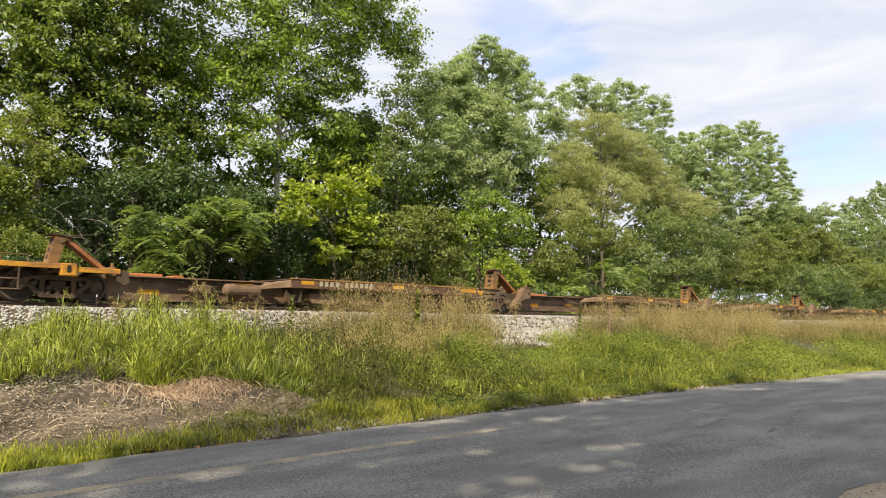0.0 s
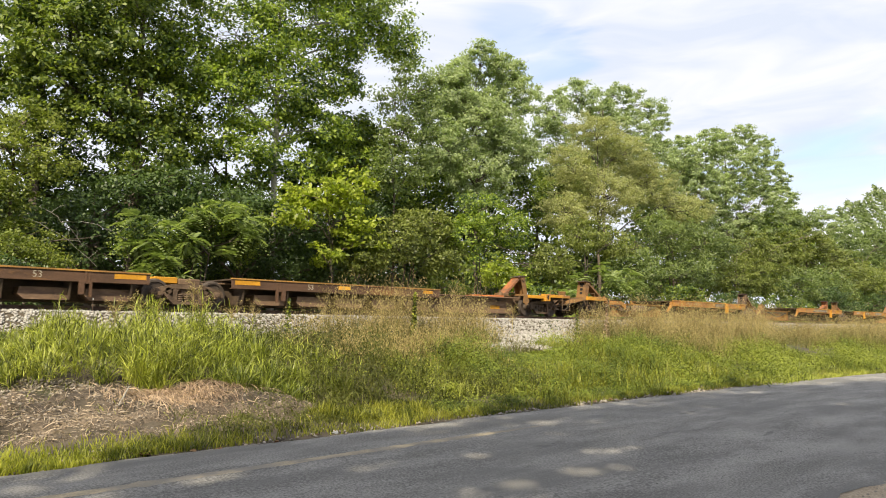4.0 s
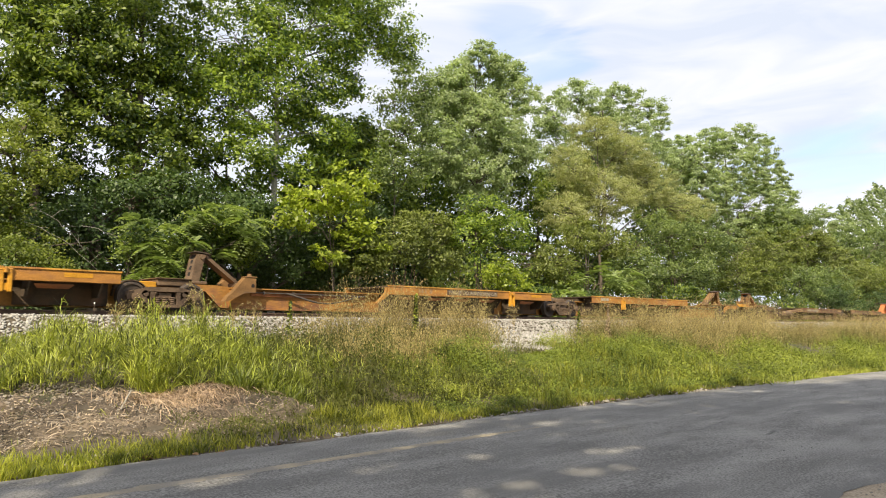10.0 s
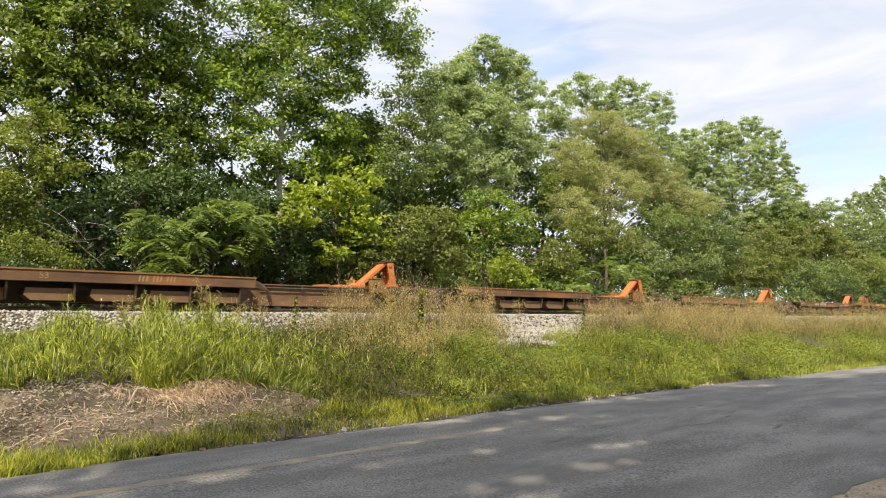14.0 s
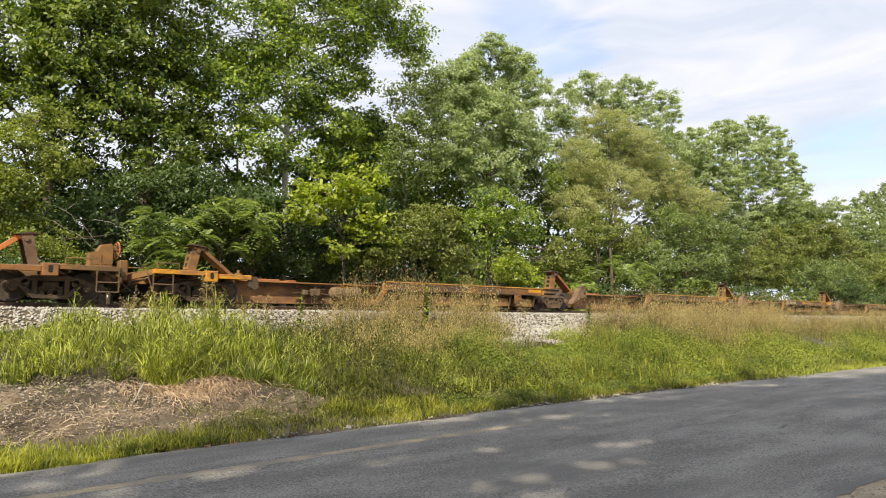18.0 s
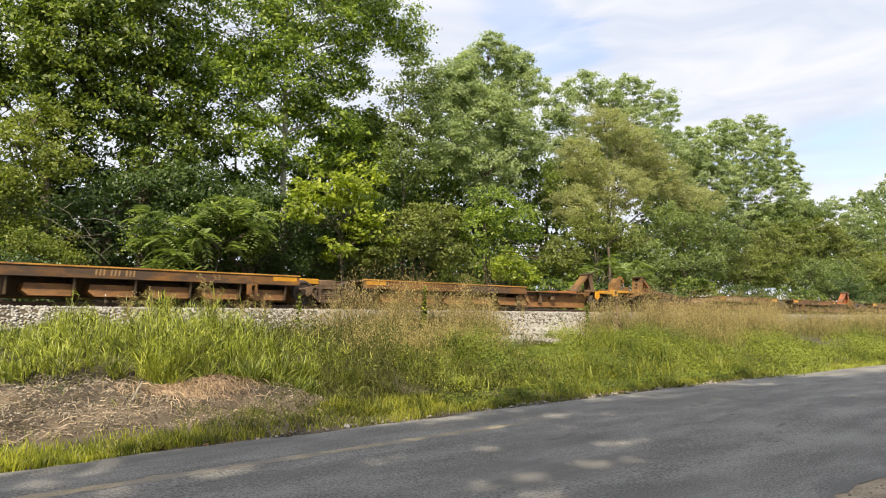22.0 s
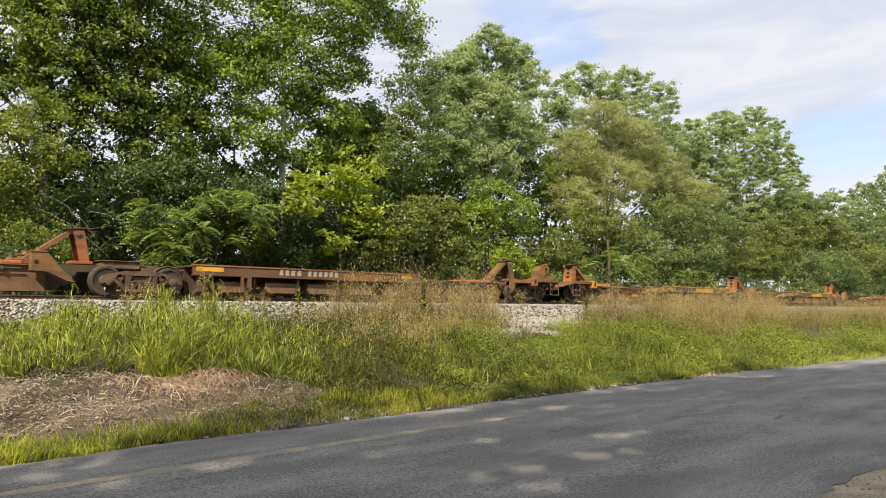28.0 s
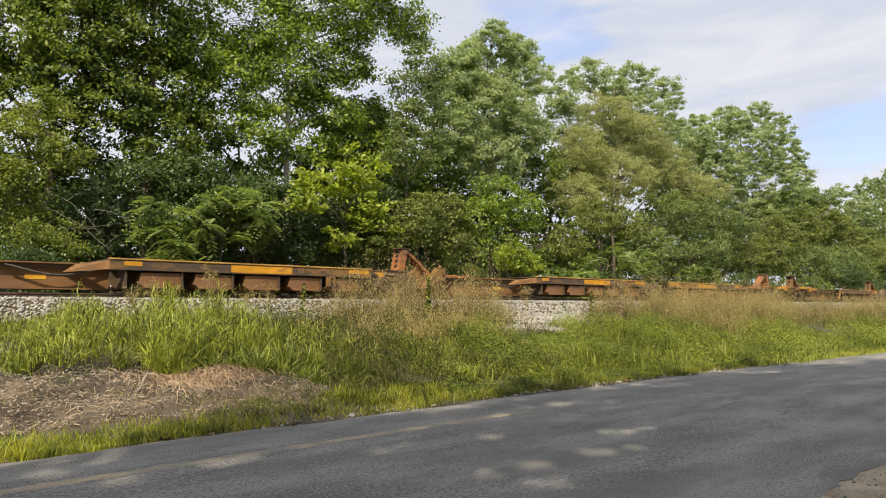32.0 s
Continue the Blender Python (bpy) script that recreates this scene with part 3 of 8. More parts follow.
def brake_line(u, x0, x1, z):
    def draw(bm):
        rod(bm, (0, -0.56, 0), (x1 - x0, -0.56, 0), 0.022, 6)
        for k in range(int((x1 - x0) / 1.1)):
            box(bm, 0.4 + k * 1.1, 0.46 + k * 1.1, -0.59, -0.44, -0.05, 0.05)
    u.put(("line", x0, x1), "brake_pipe", M_HOSE, draw, x0, 0, z)


def hose(u, x0, x1, z, sag):
    n = 14
    xs = np.linspace(0, x1 - x0, n)
    P = np.stack([xs, -0.64 - 0.05 * np.sin(xs * 2), z - sag * np.sin(np.linspace(0, math.pi, n)) ** 1.3], -1)
    v, f = tube(P, np.full(n, 0.032), 6)
    if u.m:
        v = v * np.array([-1, 1, 1])
        f = f[:, ::-1]
    ob = part("air_hose", np_mesh("air_hose", v, f, M_HOSE, True), M_HOSE, u.root, "sagging black air hose")
    ob.location = (u.len - x0 if u.m else x0, 0, 0)


def reservoir(u, x, top=True):
    r = u.put("tank", "air_reservoir", M_GREYBROWN, lambda bm: (rod(bm, (-0.55, -0.78, 0.50), (0.55, -0.78, 0.50), 0.20, 14), rod(bm, (-0.63, -0.78, 0.50), (-0.55, -0.78, 0.50), 0.12, 14, 0.20), rod(bm, (0.55, -0.78, 0.50), (0.63, -0.78, 0.50), 0.20, 14, 0.12),
              box(bm, -0.35, -0.28, -0.8, -0.4, 0.45, 0.72), box(bm, 0.28, 0.35, -0.8, -0.4, 0.45, 0.72)), x, label="brown cylindrical brake air reservoir")
    if top:
        u.put("tanktag", "yellow_tag", M_STICKER, lambda bm: box(bm, -0.25, 0.28, -0.90, -0.70, 0.695, 0.705), 0, parent=r)
    u.put("valve", "brake_valve", M_TRUCK, lambda bm: (box(bm, -0.2, 0.15, -0.75, -0.45, 0.36, 0.62, 0.03), rod(bm, (-0.02, -0.8, 0.5), (-0.02, -0.6, 0.5), 0.12, 10), box(bm, -0.5, -0.3, -0.7, -0.45, 0.4, 0.56, 0.02)), x - 1.15)
    u.put("brig", "brake_rigging", M_DARK, lambda bm: (rod(bm, (-1.6, -0.6, 0.45), (-0.3, -0.6, 0.62), 0.025, 6), rod(bm, (-1.5, -0.55, 0.62), (-0.2, -0.72, 0.40), 0.025, 6), rod(bm, (-0.9, -0.66, 0.3), (-0.75, -0.66, 0.72), 0.02, 6)), x - 0.4)


OVERHANG = {"sepia": (0.27, 1.15), "ochre": (0.27, 1.17), "tan": (0.20, 1.28), "rust": (0.10, 1.18), "orange": (0.16, 0.44)}


def spine(u, x0, x1, top):
    lip = OVERHANG[u.scheme][0]

    def draw(bm):
        L = x1 - x0
        box(bm, 0, L, -0.44, 0.44, 0.12, top - 0.03)
        box(bm, -0.03, L + 0.03, -0.46 - lip, 0.46 + lip, top - 0.035, top)
        box(bm, 0, L, -0.50, 0.50, 0.10, 0.135)
    u.put(("spine", x0, x1, top, lip), "spine_beam", u.body, draw, x0, label="tall welded steel centre beam")


def gooseneck(u, box_x):
    """Articulation end: covers over the truck, arms and pedestal box."""
    u.put("neck", "end_beam", u.body if u.scheme in ("orange", "tan") else M_DARK, lambda bm: prism(bm, [(-0.6, 0.66), (-0.6, 0.86), (1.9, 0.86), (2.4, 0.80), (2.4, 0.14), (2.0, 0.16), (1.5, 0.66)], -0.36, 0.36), 0)
    u.put("cover1", "yellow_cover", M_YELLOW if u.scheme != "rust" else M_GREYBROWN, lambda bm: (box(bm, -1.05, -0.12, -0.62, 0.62, 0.70, 0.88, 0.02)), 0)
    u.put("cover2", "articulation_cover", M_GREYBROWN, lambda bm: (box(bm, -0.10, 0.95, -0.66, 0.66, 0.76, 0.98, 0.03), box(bm, -0.15, 1.0, -0.72, 0.72, 0.98, 1.0)), 0)
    for s in (-1, 1):
        u.put(("arm", s), "pedestal_box", M_RUSTARM if u.scheme in ("rust", "tan", "orange") else M_GREYBROWN, lambda bm, s=s: (
            prism(bm, [(-0.74, 0.34), (-0.56, 0.38), (-0.06, 0.62), (0.31, 0.64), (0.31, 1.10), (-0.05, 1.12), (-0.16, 1.01), (-0.42, 0.68), (-0.64, 0.50)], s * 0.74 - 0.15, s * 0.74 + 0.15),
            box(bm, -0.06, 0.34, s * 0.74 - 0.17, s * 0.74 + 0.17, 1.12, 1.16, 0.01), rod(bm, (0.14, s * 0.74, 1.16), (0.14, s * 0.74, 1.25), 0.09, 8, 0.05)), box_x, label="boxed bracket with a container pedestal")
        u.put(("armhole", s), "bracket_slot", M_HOLE, lambda bm, s=s: rod(bm, (0.20, s * 0.892, 0.86), (0.20, s * 0.898, 0.86), 0.06, 10), box_x)
    for s in (-1, 1):
        def fender(bm, s=s):
            arc = [(-0.875 + 0.50 * math.cos(math.pi * k / 8), 0.42 + 0.46 * math.sin(math.pi * k / 8)) for k in range(9)]
            prism(bm, arc + [(a, b + 0.03) for a, b in arc[::-1]], s * 0.62 - 0.12, s * 0.62 + 0.12)
        u.put(("fender", s), "wheel_guard", M_TRUCK, fender, 0)


def pads(u, x):
    u.put("pad", "red_pad", M_RED if u.scheme in ("sepia", "rust") else M_ORANGE_ARM, lambda bm: (box(bm, 0, 1.05, -0.42, 0.42, 0.82, 0.905, 0.015)), x, label="red orange cushion plate")
    u.put("wedge", "red_wedge", M_RED if u.scheme in ("sepia", "rust") else M_ORANGE_ARM, lambda bm: prism(bm, [(0, 0.82), (0.34, 0.82), (0.34, 0.90), (0.10, 0.90)], -0.38, 0.38), x + 1.35)


def deck(u, x0, x1, top, depth, posts=(), ramp=True, flap=None, gap=1.42, half=1.36):
    """Raised tyre platform; wide cars have a closed body under it, the twins only gussets off the narrow spine."""
    L = x1 - x0
    hw = OVERHANG[u.scheme][1]
    wide = hw > 0.6
    d = u.put(("deck", L, top), "deck", M_DARK, lambda bm: (box(bm, 0, L, -half + 0.05, half - 0.05, top - 0.055, top - 0.012)), x0, label="raised steel platform")
    # a dark box under the deck carries the deck's shade in its colour
    if wide:
        u.put(("tub", L, top), "under_body", M_DARK, lambda bm: box(bm, 0.25, L - 0.05, -0.60, 0.60, 0.13, top - 0.06), x0, label="body under the platform, darkened for the deck's shade")
    else:
        u.put(("tub", L, top), "under_body", M_DARK, lambda bm: box(bm, 0.25, L - 0.05, -0.50, 0.50, 0.11, top - 0.06), x0, label="beam under the platform, darkened for the deck's shade")
    for s in (-1, 1):
        u.put(("sill", s, L, top, depth), "side_sill", u.side, lambda bm, s=s: (box(bm, 0, L, s * half - 0.02, s * half + 0.02, top - depth, top - 0.03), box(bm, 0, L, min(s * half, s * (half - 0.12)), max(s * half, s * (half - 0.12)), top - depth - 0.012, top - depth + 0.012)), x0)
        u.put(("edge", s, L, top), "top_edge", u.edge, lambda bm, s=s: box(bm, -0.02, L + 0.02, s * half - 0.05, s * half + 0.045, top - 0.03, top + 0.012), x0)
    n = max(2, int(round(L / gap)))
    pitch = (L - 0.9) / (n - 1)
    foot, root = (hw + 0.06, 0.58) if wide else (half - 0.35, 0.36)
    low = 0.16 if wide else 0.34
    # panels stop low; the dark steel above them imitates the deck's shadow
    high = 0.58 if u.scheme == "tan" else 0.47
    for k in range(n):
        for s in (-1, 1):
            x = x0 + 0.45 + k * pitch
            u.put(("gusset", s, top, hw), "gusset", M_DARK, lambda bm, s=s: plate_x(bm, 0.025, [(root, top - 0.06), (half - 0.04, top - 0.06), (half - 0.04, top - depth - 0.02), (foot, low), (root, low)], s), x)
            if flap and k < n - 1:
                u.put(("flap", s, top), "angle_stub", M_ORANGE_ARM, lambda bm, s=s: prism_y(bm, s), x + 0.10, 0, top - depth - 0.17)
            if wide and k < n - 1:
                # a side panel closes two thirds of each bay; the gap imitates a gusset's shadow
                e = pitch - 0.03
                far, near = (0.03, e - 0.40) if u.m else (0.40, e)
                u.put(("panel", s, hw, round(pitch, 3), u.m), "side_panel", u.body, lambda bm, s=s: prism(bm, [(near, high), (near, 0.15), (far + 0.14, 0.15), (far - 0.02, 0.28), (far + 0.02, high)], min(s * 0.55, s * hw), max(s * 0.55, s * hw)) if not u.m else
                      prism(bm, [(far, high), (far, 0.15), (near - 0.14, 0.15), (near + 0.02, 0.28), (near - 0.02, high)][::-1], min(s * 0.55, s * hw), max(s * 0.55, s * hw)), x)
    for p in posts:
        for s in (-1, 1):
            u.put(("post", s, top), "stake_pocket", u.side, lambda bm, s=s: (box(bm, -0.14, -0.02, s * half - 0.10, s * half + 0.02, top - depth - 0.34, top - depth), box(bm, 0.12, 0.17, s * half - 0.10, s * half + 0.02, top - depth - 0.40, top - depth), box(bm, -0.02, 0.12, s * half - 0.06, s * half + 0.035, top - depth - 0.05, top - depth), box(bm, 0.0, 0.05, s * half - 0.03, s * half + 0.055, top - depth, top - 0.03), box(bm, 0.10, 0.14, s * half - 0.03, s * half + 0.055, top - depth, top - 0.03)), p)
    if ramp:
        for s in (-1, 1):
            u.put(("ramp", s, top), "sloped_wing", u.body if wide else M_DARK, lambda bm, s=s: ramp_plate(bm, s, top, half), x0, label="sloped steel approach plate")
    return d


def plate_x(bm, t, pts, s):
    """A plate across the car: outline in y (times s) and z, thickness 2t along x."""
    a = [bm.verts.new((-t, s * y, z)) for y, z in pts]
    b = [bm.verts.new((t, s * y, z)) for y, z in pts]
    n = len(pts)
    bm.faces.new(a), bm.faces.new(b[::-1])
    for i in range(n):
        bm.faces.new((a[i], b[i], b[(i + 1) % n], a[(i + 1) % n]))
    bmesh.ops.recalc_face_normals(bm, faces=bm.faces[:])


def prism_y(bm, s):
    a = [bm.verts.new(p) for p in ((0, s * 1.30, 0.10), (0.95, s * 1.30, 0.10), (0.85, s * 1.18, 0), (0.10, s * 1.18, 0))]
    b = [bm.verts.new((v.co.x, v.co.y - s * 0.02, v.co.z - 0.015)) for v in a]
    bm.faces.new(a), bm.faces.new(b[::-1])
    for i in range(4):
        bm.faces.new((a[i], b[i], b[(i + 1) % 4], a[(i + 1) % 4]))


def ramp_plate(bm, s, top, half):
    a = [bm.verts.new(p) for p in ((-0.95, s * 0.52, 0.56), (0, s * half, top - 0.30), (0, s * half, top - 0.06), (-0.80, s * 0.52, 0.76))]
    b = [bm.verts.new((v.co.x + 0.02, v.co.y - s * 0.03, v.co.z)) for v in a]
    bm.faces.new(a), bm.faces.new(b[::-1])
    for i in range(4):
        bm.faces.new((a[i], b[i], b[(i + 1) % 4], a[(i + 1) % 4]))


def on_side(u, me, x, z, name, label="", y=-1.384, width=0.0):
    """Lettering or a strip on the near side sill; never mirrored."""
    ob = part(name, me, None, u.root, label)
    ob.location = (u.len - x - width if u.m else x, y, z)
    if me.name.startswith("lettering"):
        ob.rotation_euler = (radians(90), 0, 0)
    return ob


def strip(u, x, z, w=0.5, h=0.13, mat=None, y=-1.382):
    mat = mat or M_STICKER
    on_side(u, shared(("strip", w, h), "reflector", mat, lambda bm: box(bm, 0, w, -0.003, 0.003, 0, h)), x, z, "reflector", "", y, w)


def mark_bars(u, x, z, h, widths, name="marking", y=-1.384, mat=None, slant=0.02):
    """A row of plain bars, one for each character."""
    mat = mat or M_LETTER
    total = sum(abs(a) for a in widths) + 0.03 * len(widths)
    at = 0.0
    for w in widths:
        if w > 0:
            on_side(u, shared(("mark", w, h, slant), name, mat, lambda bm: marks(bm, [w * 0.68], h, 0.0, slant)), x + (total - at if u.m else at), z, name, "pale stencilled character", y)
        at += abs(w) + 0.03


def joint(u):
    """The shared truck where two platforms meet deck to deck."""
    truck(u, u.len)
    u.put("jcover1", "yellow_cover", M_YELLOW if u.scheme != "orange" else M_GREYBROWN, lambda bm: box(bm, 0.15, 0.85, -0.62, 0.62, 0.74, 0.93, 0.02), u.len)
    u.put("jcover2", "articulation_cover", M_GREYBROWN, lambda bm: (box(bm, -0.55, 0.13, -0.66, 0.66, 0.70, 0.90, 0.03), box(bm, -1.0, 1.1, -0.36, 0.36, 0.62, 0.74)), u.len)


def bar(bm, a, b, w, h):
    """A straight bar from a to b, w across and h high."""
    a, b = Vector(a), Vector(b)
    d = (b - a).normalized()
    side = d.cross(Vector((0, 0, 1))).normalized() * (w / 2)
    up = side.cross(d).normalized() * (h / 2)
    v = [bm.verts.new(p + side * i + up * k) for p in (a, b) for i, k in ((-1, -1), (1, -1), (1, 1), (-1, 1))]
    for q in ((0, 1, 2, 3), (7, 6, 5, 4), (0, 4, 5, 1), (1, 5, 6, 2), (2, 6, 7, 3), (3, 7, 4, 0)):
        bm.faces.new([v[k] for k in q])
    bmesh.ops.recalc_face_normals(bm, faces=bm.faces[:])


def car_end(u, wheel=False, dx=0.0):
    """Outer end of a car: end truck, sills, platform, coupler, steps and hand rails."""
    twin = u.scheme == "orange"
    gold = u.scheme in ("ochre", "sepia", "orange")
    # end trucks take the darker steel to carry the platform's shade
    truck(u, 0.92 + dx, M_DARK)
    u.put("endneck", "end_beam", M_DARK if twin else u.body, lambda bm: prism(bm, [(-1.05, 0.56), (-1.05, 0.86), (1.9, 0.88), (2.5, 0.80), (2.5, 0.14), (2.2, 0.16), (1.95, 0.60), (0.0, 0.66)], -0.36, 0.36), dx)
    u.put("endplat", "end_platform", M_RUSTARM, lambda bm: (box(bm, -0.62, 1.20, -1.40, 1.40, 0.945, 0.975, 0.01), box(bm, 1.20, 2.25, -1.38, -0.50, 0.90, 0.925), box(bm, 1.20, 2.25, 0.50, 1.38, 0.90, 0.925)), dx, label="rusty grated end platform")
    for k, a in enumerate((-0.60, -0.05, 0.55, 1.10, 1.75)):
        u.put("rib", "cross_rib", M_GREYBROWN, lambda bm: [prism(bm, [(-0.03, 0.94), (0.03, 0.94), (0.03, 0.80), (-0.03, 0.80)], *sorted((q * 0.36, q * 1.36))) for q in (-1, 1)], dx + a, 0, -0.03 if k == 4 else 0.0)
    for s in (-1, 1):
        u.put(("brace", s), "diagonal_brace", M_GREYBROWN, lambda bm, s=s: (bar(bm, (0.20, s * 0.40, 0.60), (0.95, s * 1.34, 0.86), 0.16, 0.04), bar(bm, (1.35, s * 0.42, 0.62), (2.05, s * 1.32, 0.84), 0.14, 0.04), bar(bm, (-0.9, s * 0.38, 0.62), (-0.3, s * 1.30, 0.88), 0.10, 0.04)), dx)
        u.put(("endstripe", s, twin), "side_sill", M_YELLOW if gold else M_RUSTARM, lambda bm, s=s: (box(bm, -0.66, 0.90 if not twin else 1.0, s * 1.42 - 0.04, s * 1.42 + 0.04, 0.86 if not twin else 0.83, 0.99 if not twin else 1.01, 0.01)), dx)
        if twin:
            u.put(("endbox", s, twin), "pedestal_box", M_ORANGE_ARM, lambda bm, s=s: box(bm, -0.02, 0.26, s * 1.37 - 0.11, s * 1.37 + 0.11, 0.71, 0.88, 0.015), 1.0 + dx)
            u.put(("endside", s, twin), "lower_side_sill", u.body, lambda bm, s=s: prism(bm, [(0, 0.86), (1.20, 0.86), (1.62, 0.70), (1.62, 0.42), (1.42, 0.52), (1.16, 0.66), (0, 0.68)], s * 1.36 - 0.04, s * 1.36 + 0.04), 1.26 + dx)
        else:
            u.put(("endbox", s, twin), "pedestal_box", M_YELLOW if u.scheme in ("ochre", "sepia", "tan") else u.edge if u.m else M_RUSTARM, lambda bm, s=s: box(bm, -0.19, 0.19, s * 1.36 - 0.14, s * 1.36 + 0.14, 0.68, 1.01, 0.02), 1.05 + dx)
            u.put(("endside", s, twin), "lower_side_sill", M_YELLOW if u.scheme in ("sepia", "ochre", "tan") else u.edge if u.m else M_GREYBROWN, lambda bm, s=s: box(bm, 0, 1.10, s * 1.40 - 0.04, s * 1.40 + 0.04, 0.79, 0.93, 0.01), 1.25 + dx)
            u.put(("enddrop", s), "drop_plate", M_YELLOW if u.scheme == "ochre" and u.m else M_RUSTARM if u.m else M_DARK, lambda bm, s=s: prism(bm, [(0, 0.90), (0.30, 0.90), (0.34, 0.58), (0.20, 0.48), (0.0, 0.60)], s * 1.36 - 0.03, s * 1.36 + 0.03), 2.28 + dx)
        u.put(("endslope", s), "sloped_end_sill", M_RUSTARM if not u.m else M_GREYBROWN, lambda bm, s=s: (bar(bm, (-0.62, s * 1.36, 0.91), (-1.22, s * 0.40, 0.70), 0.10, 0.16), box(bm, -1.28, -1.06, min(s * 0.12, s * 0.50), max(s * 0.12, s * 0.50), 0.56, 0.80, 0.015)), dx)
        u.put(("hose", s), "air_hose", M_HOSE, lambda bm, s=s: [rod(bm, a, b, 0.026, 6) for a, b in (((-0.95, s * 0.55, 0.62), (-1.15, s * 0.60, 0.42)), ((-1.15, s * 0.60, 0.42), (-1.38, s * 0.45, 0.30)), ((-1.38, s * 0.45, 0.30), (-1.55, s * 0.25, 0.40)))], dx)
    u.put("endhole", "pedestal_slot", M_HOLE, lambda bm: prism(bm, [(-0.055, -0.08), (0, -0.10), (0.055, -0.08), (0.055, 0.08), (0, 0.10), (-0.055, 0.08)], -0.003, 0.003), 1.05 + dx if not twin else 1.12 + dx, -1.502 if not twin else -1.483, 0.86 if not twin else 0.80)
    u.put("coupler", "coupler", M_TRUCK, lambda bm: (box(bm, -1.2, 0, -0.09, 0.09, 0.58, 0.76, 0.02), prism(bm, [(-1.46, 0.50), (-1.46, 0.82), (-1.2, 0.84), (-1.10, 0.67), (-1.2, 0.50)], -0.20, 0.17)), dx)

    def ladder(bm):
        for a in (0, 0.56):
            rod(bm, (a, -1.44, 0.30), (a, -1.44, 0.90), 0.017, 6)
        for z in (0.30, 0.56):
            rod(bm, (0, -1.44, z), (0.56, -1.44, z), 0.017, 6)
        rod(bm, (0.0, -1.44, 0.34), (-0.14, -1.30, 0.90), 0.015, 6)
    u.put("ladder", "step_ladder", M_GREYBROWN, ladder, -0.64 + dx)

    def rail(bm, s):
        for a in (0, 0.62):
            rod(bm, (a, s * 1.34, 0.96), (a, s * 1.34, 1.18), 0.015, 6)
        rod(bm, (0, s * 1.34, 1.18), (0.62, s * 1.34, 1.18), 0.015, 6)
        box(bm, -0.03, 0.03, s * 1.34 - 0.03, s * 1.34 + 0.03, 0.97, 1.13)
    for s in (-1, 1):
        u.put(("handrail", s), "hand_rail", M_RUSTARM, lambda bm, s=s: rail(bm, s), -0.50 + dx if not u.m else 0.05 + dx)
    u.put("deckbits", "tie_down", M_RUSTARM, lambda bm: [(box(bm, a, a + 0.10, -1.30, -1.16, 0.97, 1.04, 0.01)) for a in (0.30, 0.62)], dx)
    if u.m:
        u.put("endpost", "end_post", M_RUSTARM, lambda bm: box(bm, -1.02, -0.80, -0.95, -0.66, 0.66, 1.22, 0.02), dx)
    if wheel:
        b = u.put("bstand", "brake_stand", M_RUSTARM, lambda bm: (prism(bm, [(-0.70, 0.97), (-0.10, 0.97), (-0.10, 1.42), (-0.30, 1.46), (-0.42, 1.66), (-0.66, 1.70), (-0.70, 1.60)], -0.62, -0.28), box(bm, -0.40, -0.36, -0.64, -0.60, 1.02, 1.40), box(bm, -0.68, -0.12, -0.63, -0.62, 1.10, 1.13)), dx, label="hand brake housing")

        def wheel_ring(bm):
            n = 20
            pts = [(-0.86, -0.45 + 0.24 * math.cos(i * 2 * math.pi / n), 1.52 + 0.24 * math.sin(i * 2 * math.pi / n)) for i in range(n)]
            for i in range(n):
                rod(bm, pts[i], pts[(i + 1) % n], 0.024, 5)
            for i in range(0, n, 4):
                rod(bm, pts[i], (-0.82, -0.45, 1.52), 0.014, 5)
            rod(bm, (-0.90, -0.45, 1.52), (-0.66, -0.45, 1.52), 0.045, 8)
        u.put("bwheel", "brake_wheel", M_ORANGE_ARM, wheel_ring, 0, parent=b, label="spoked hand brake wheel")


def low_brake(u):
    """Low hand brake by the end sill, with a hooped hand rail."""
    b = u.put("lowbox", "brake_stand", M_RUSTARM, lambda bm: (box(bm, -0.86, -0.50, -0.95, -0.60, 0.97, 1.24, 0.02), rod(bm, (-0.62, -1.12, 1.20), (-0.62, -0.90, 1.20), 0.11, 10), box(bm, -0.56, -0.44, -1.30, -1.20, 0.97, 1.34, 0.01)), 0, label="low hand brake housing")
    u.put("lowrail", "hand_rail", M_RUSTARM, lambda bm: [rod(bm, p, q, 0.016, 6) for p, q in (((-0.40, -1.34, 0.96), (-0.40, -1.34, 1.44)), ((-0.80, -1.34, 0.96), (-0.80, -1.34, 1.44)), ((-0.40, -1.34, 1.44), (-0.80, -1.34, 1.44)), ((-0.40, -1.34, 1.22), (-0.80, -1.34, 1.22)))], 0, parent=b)


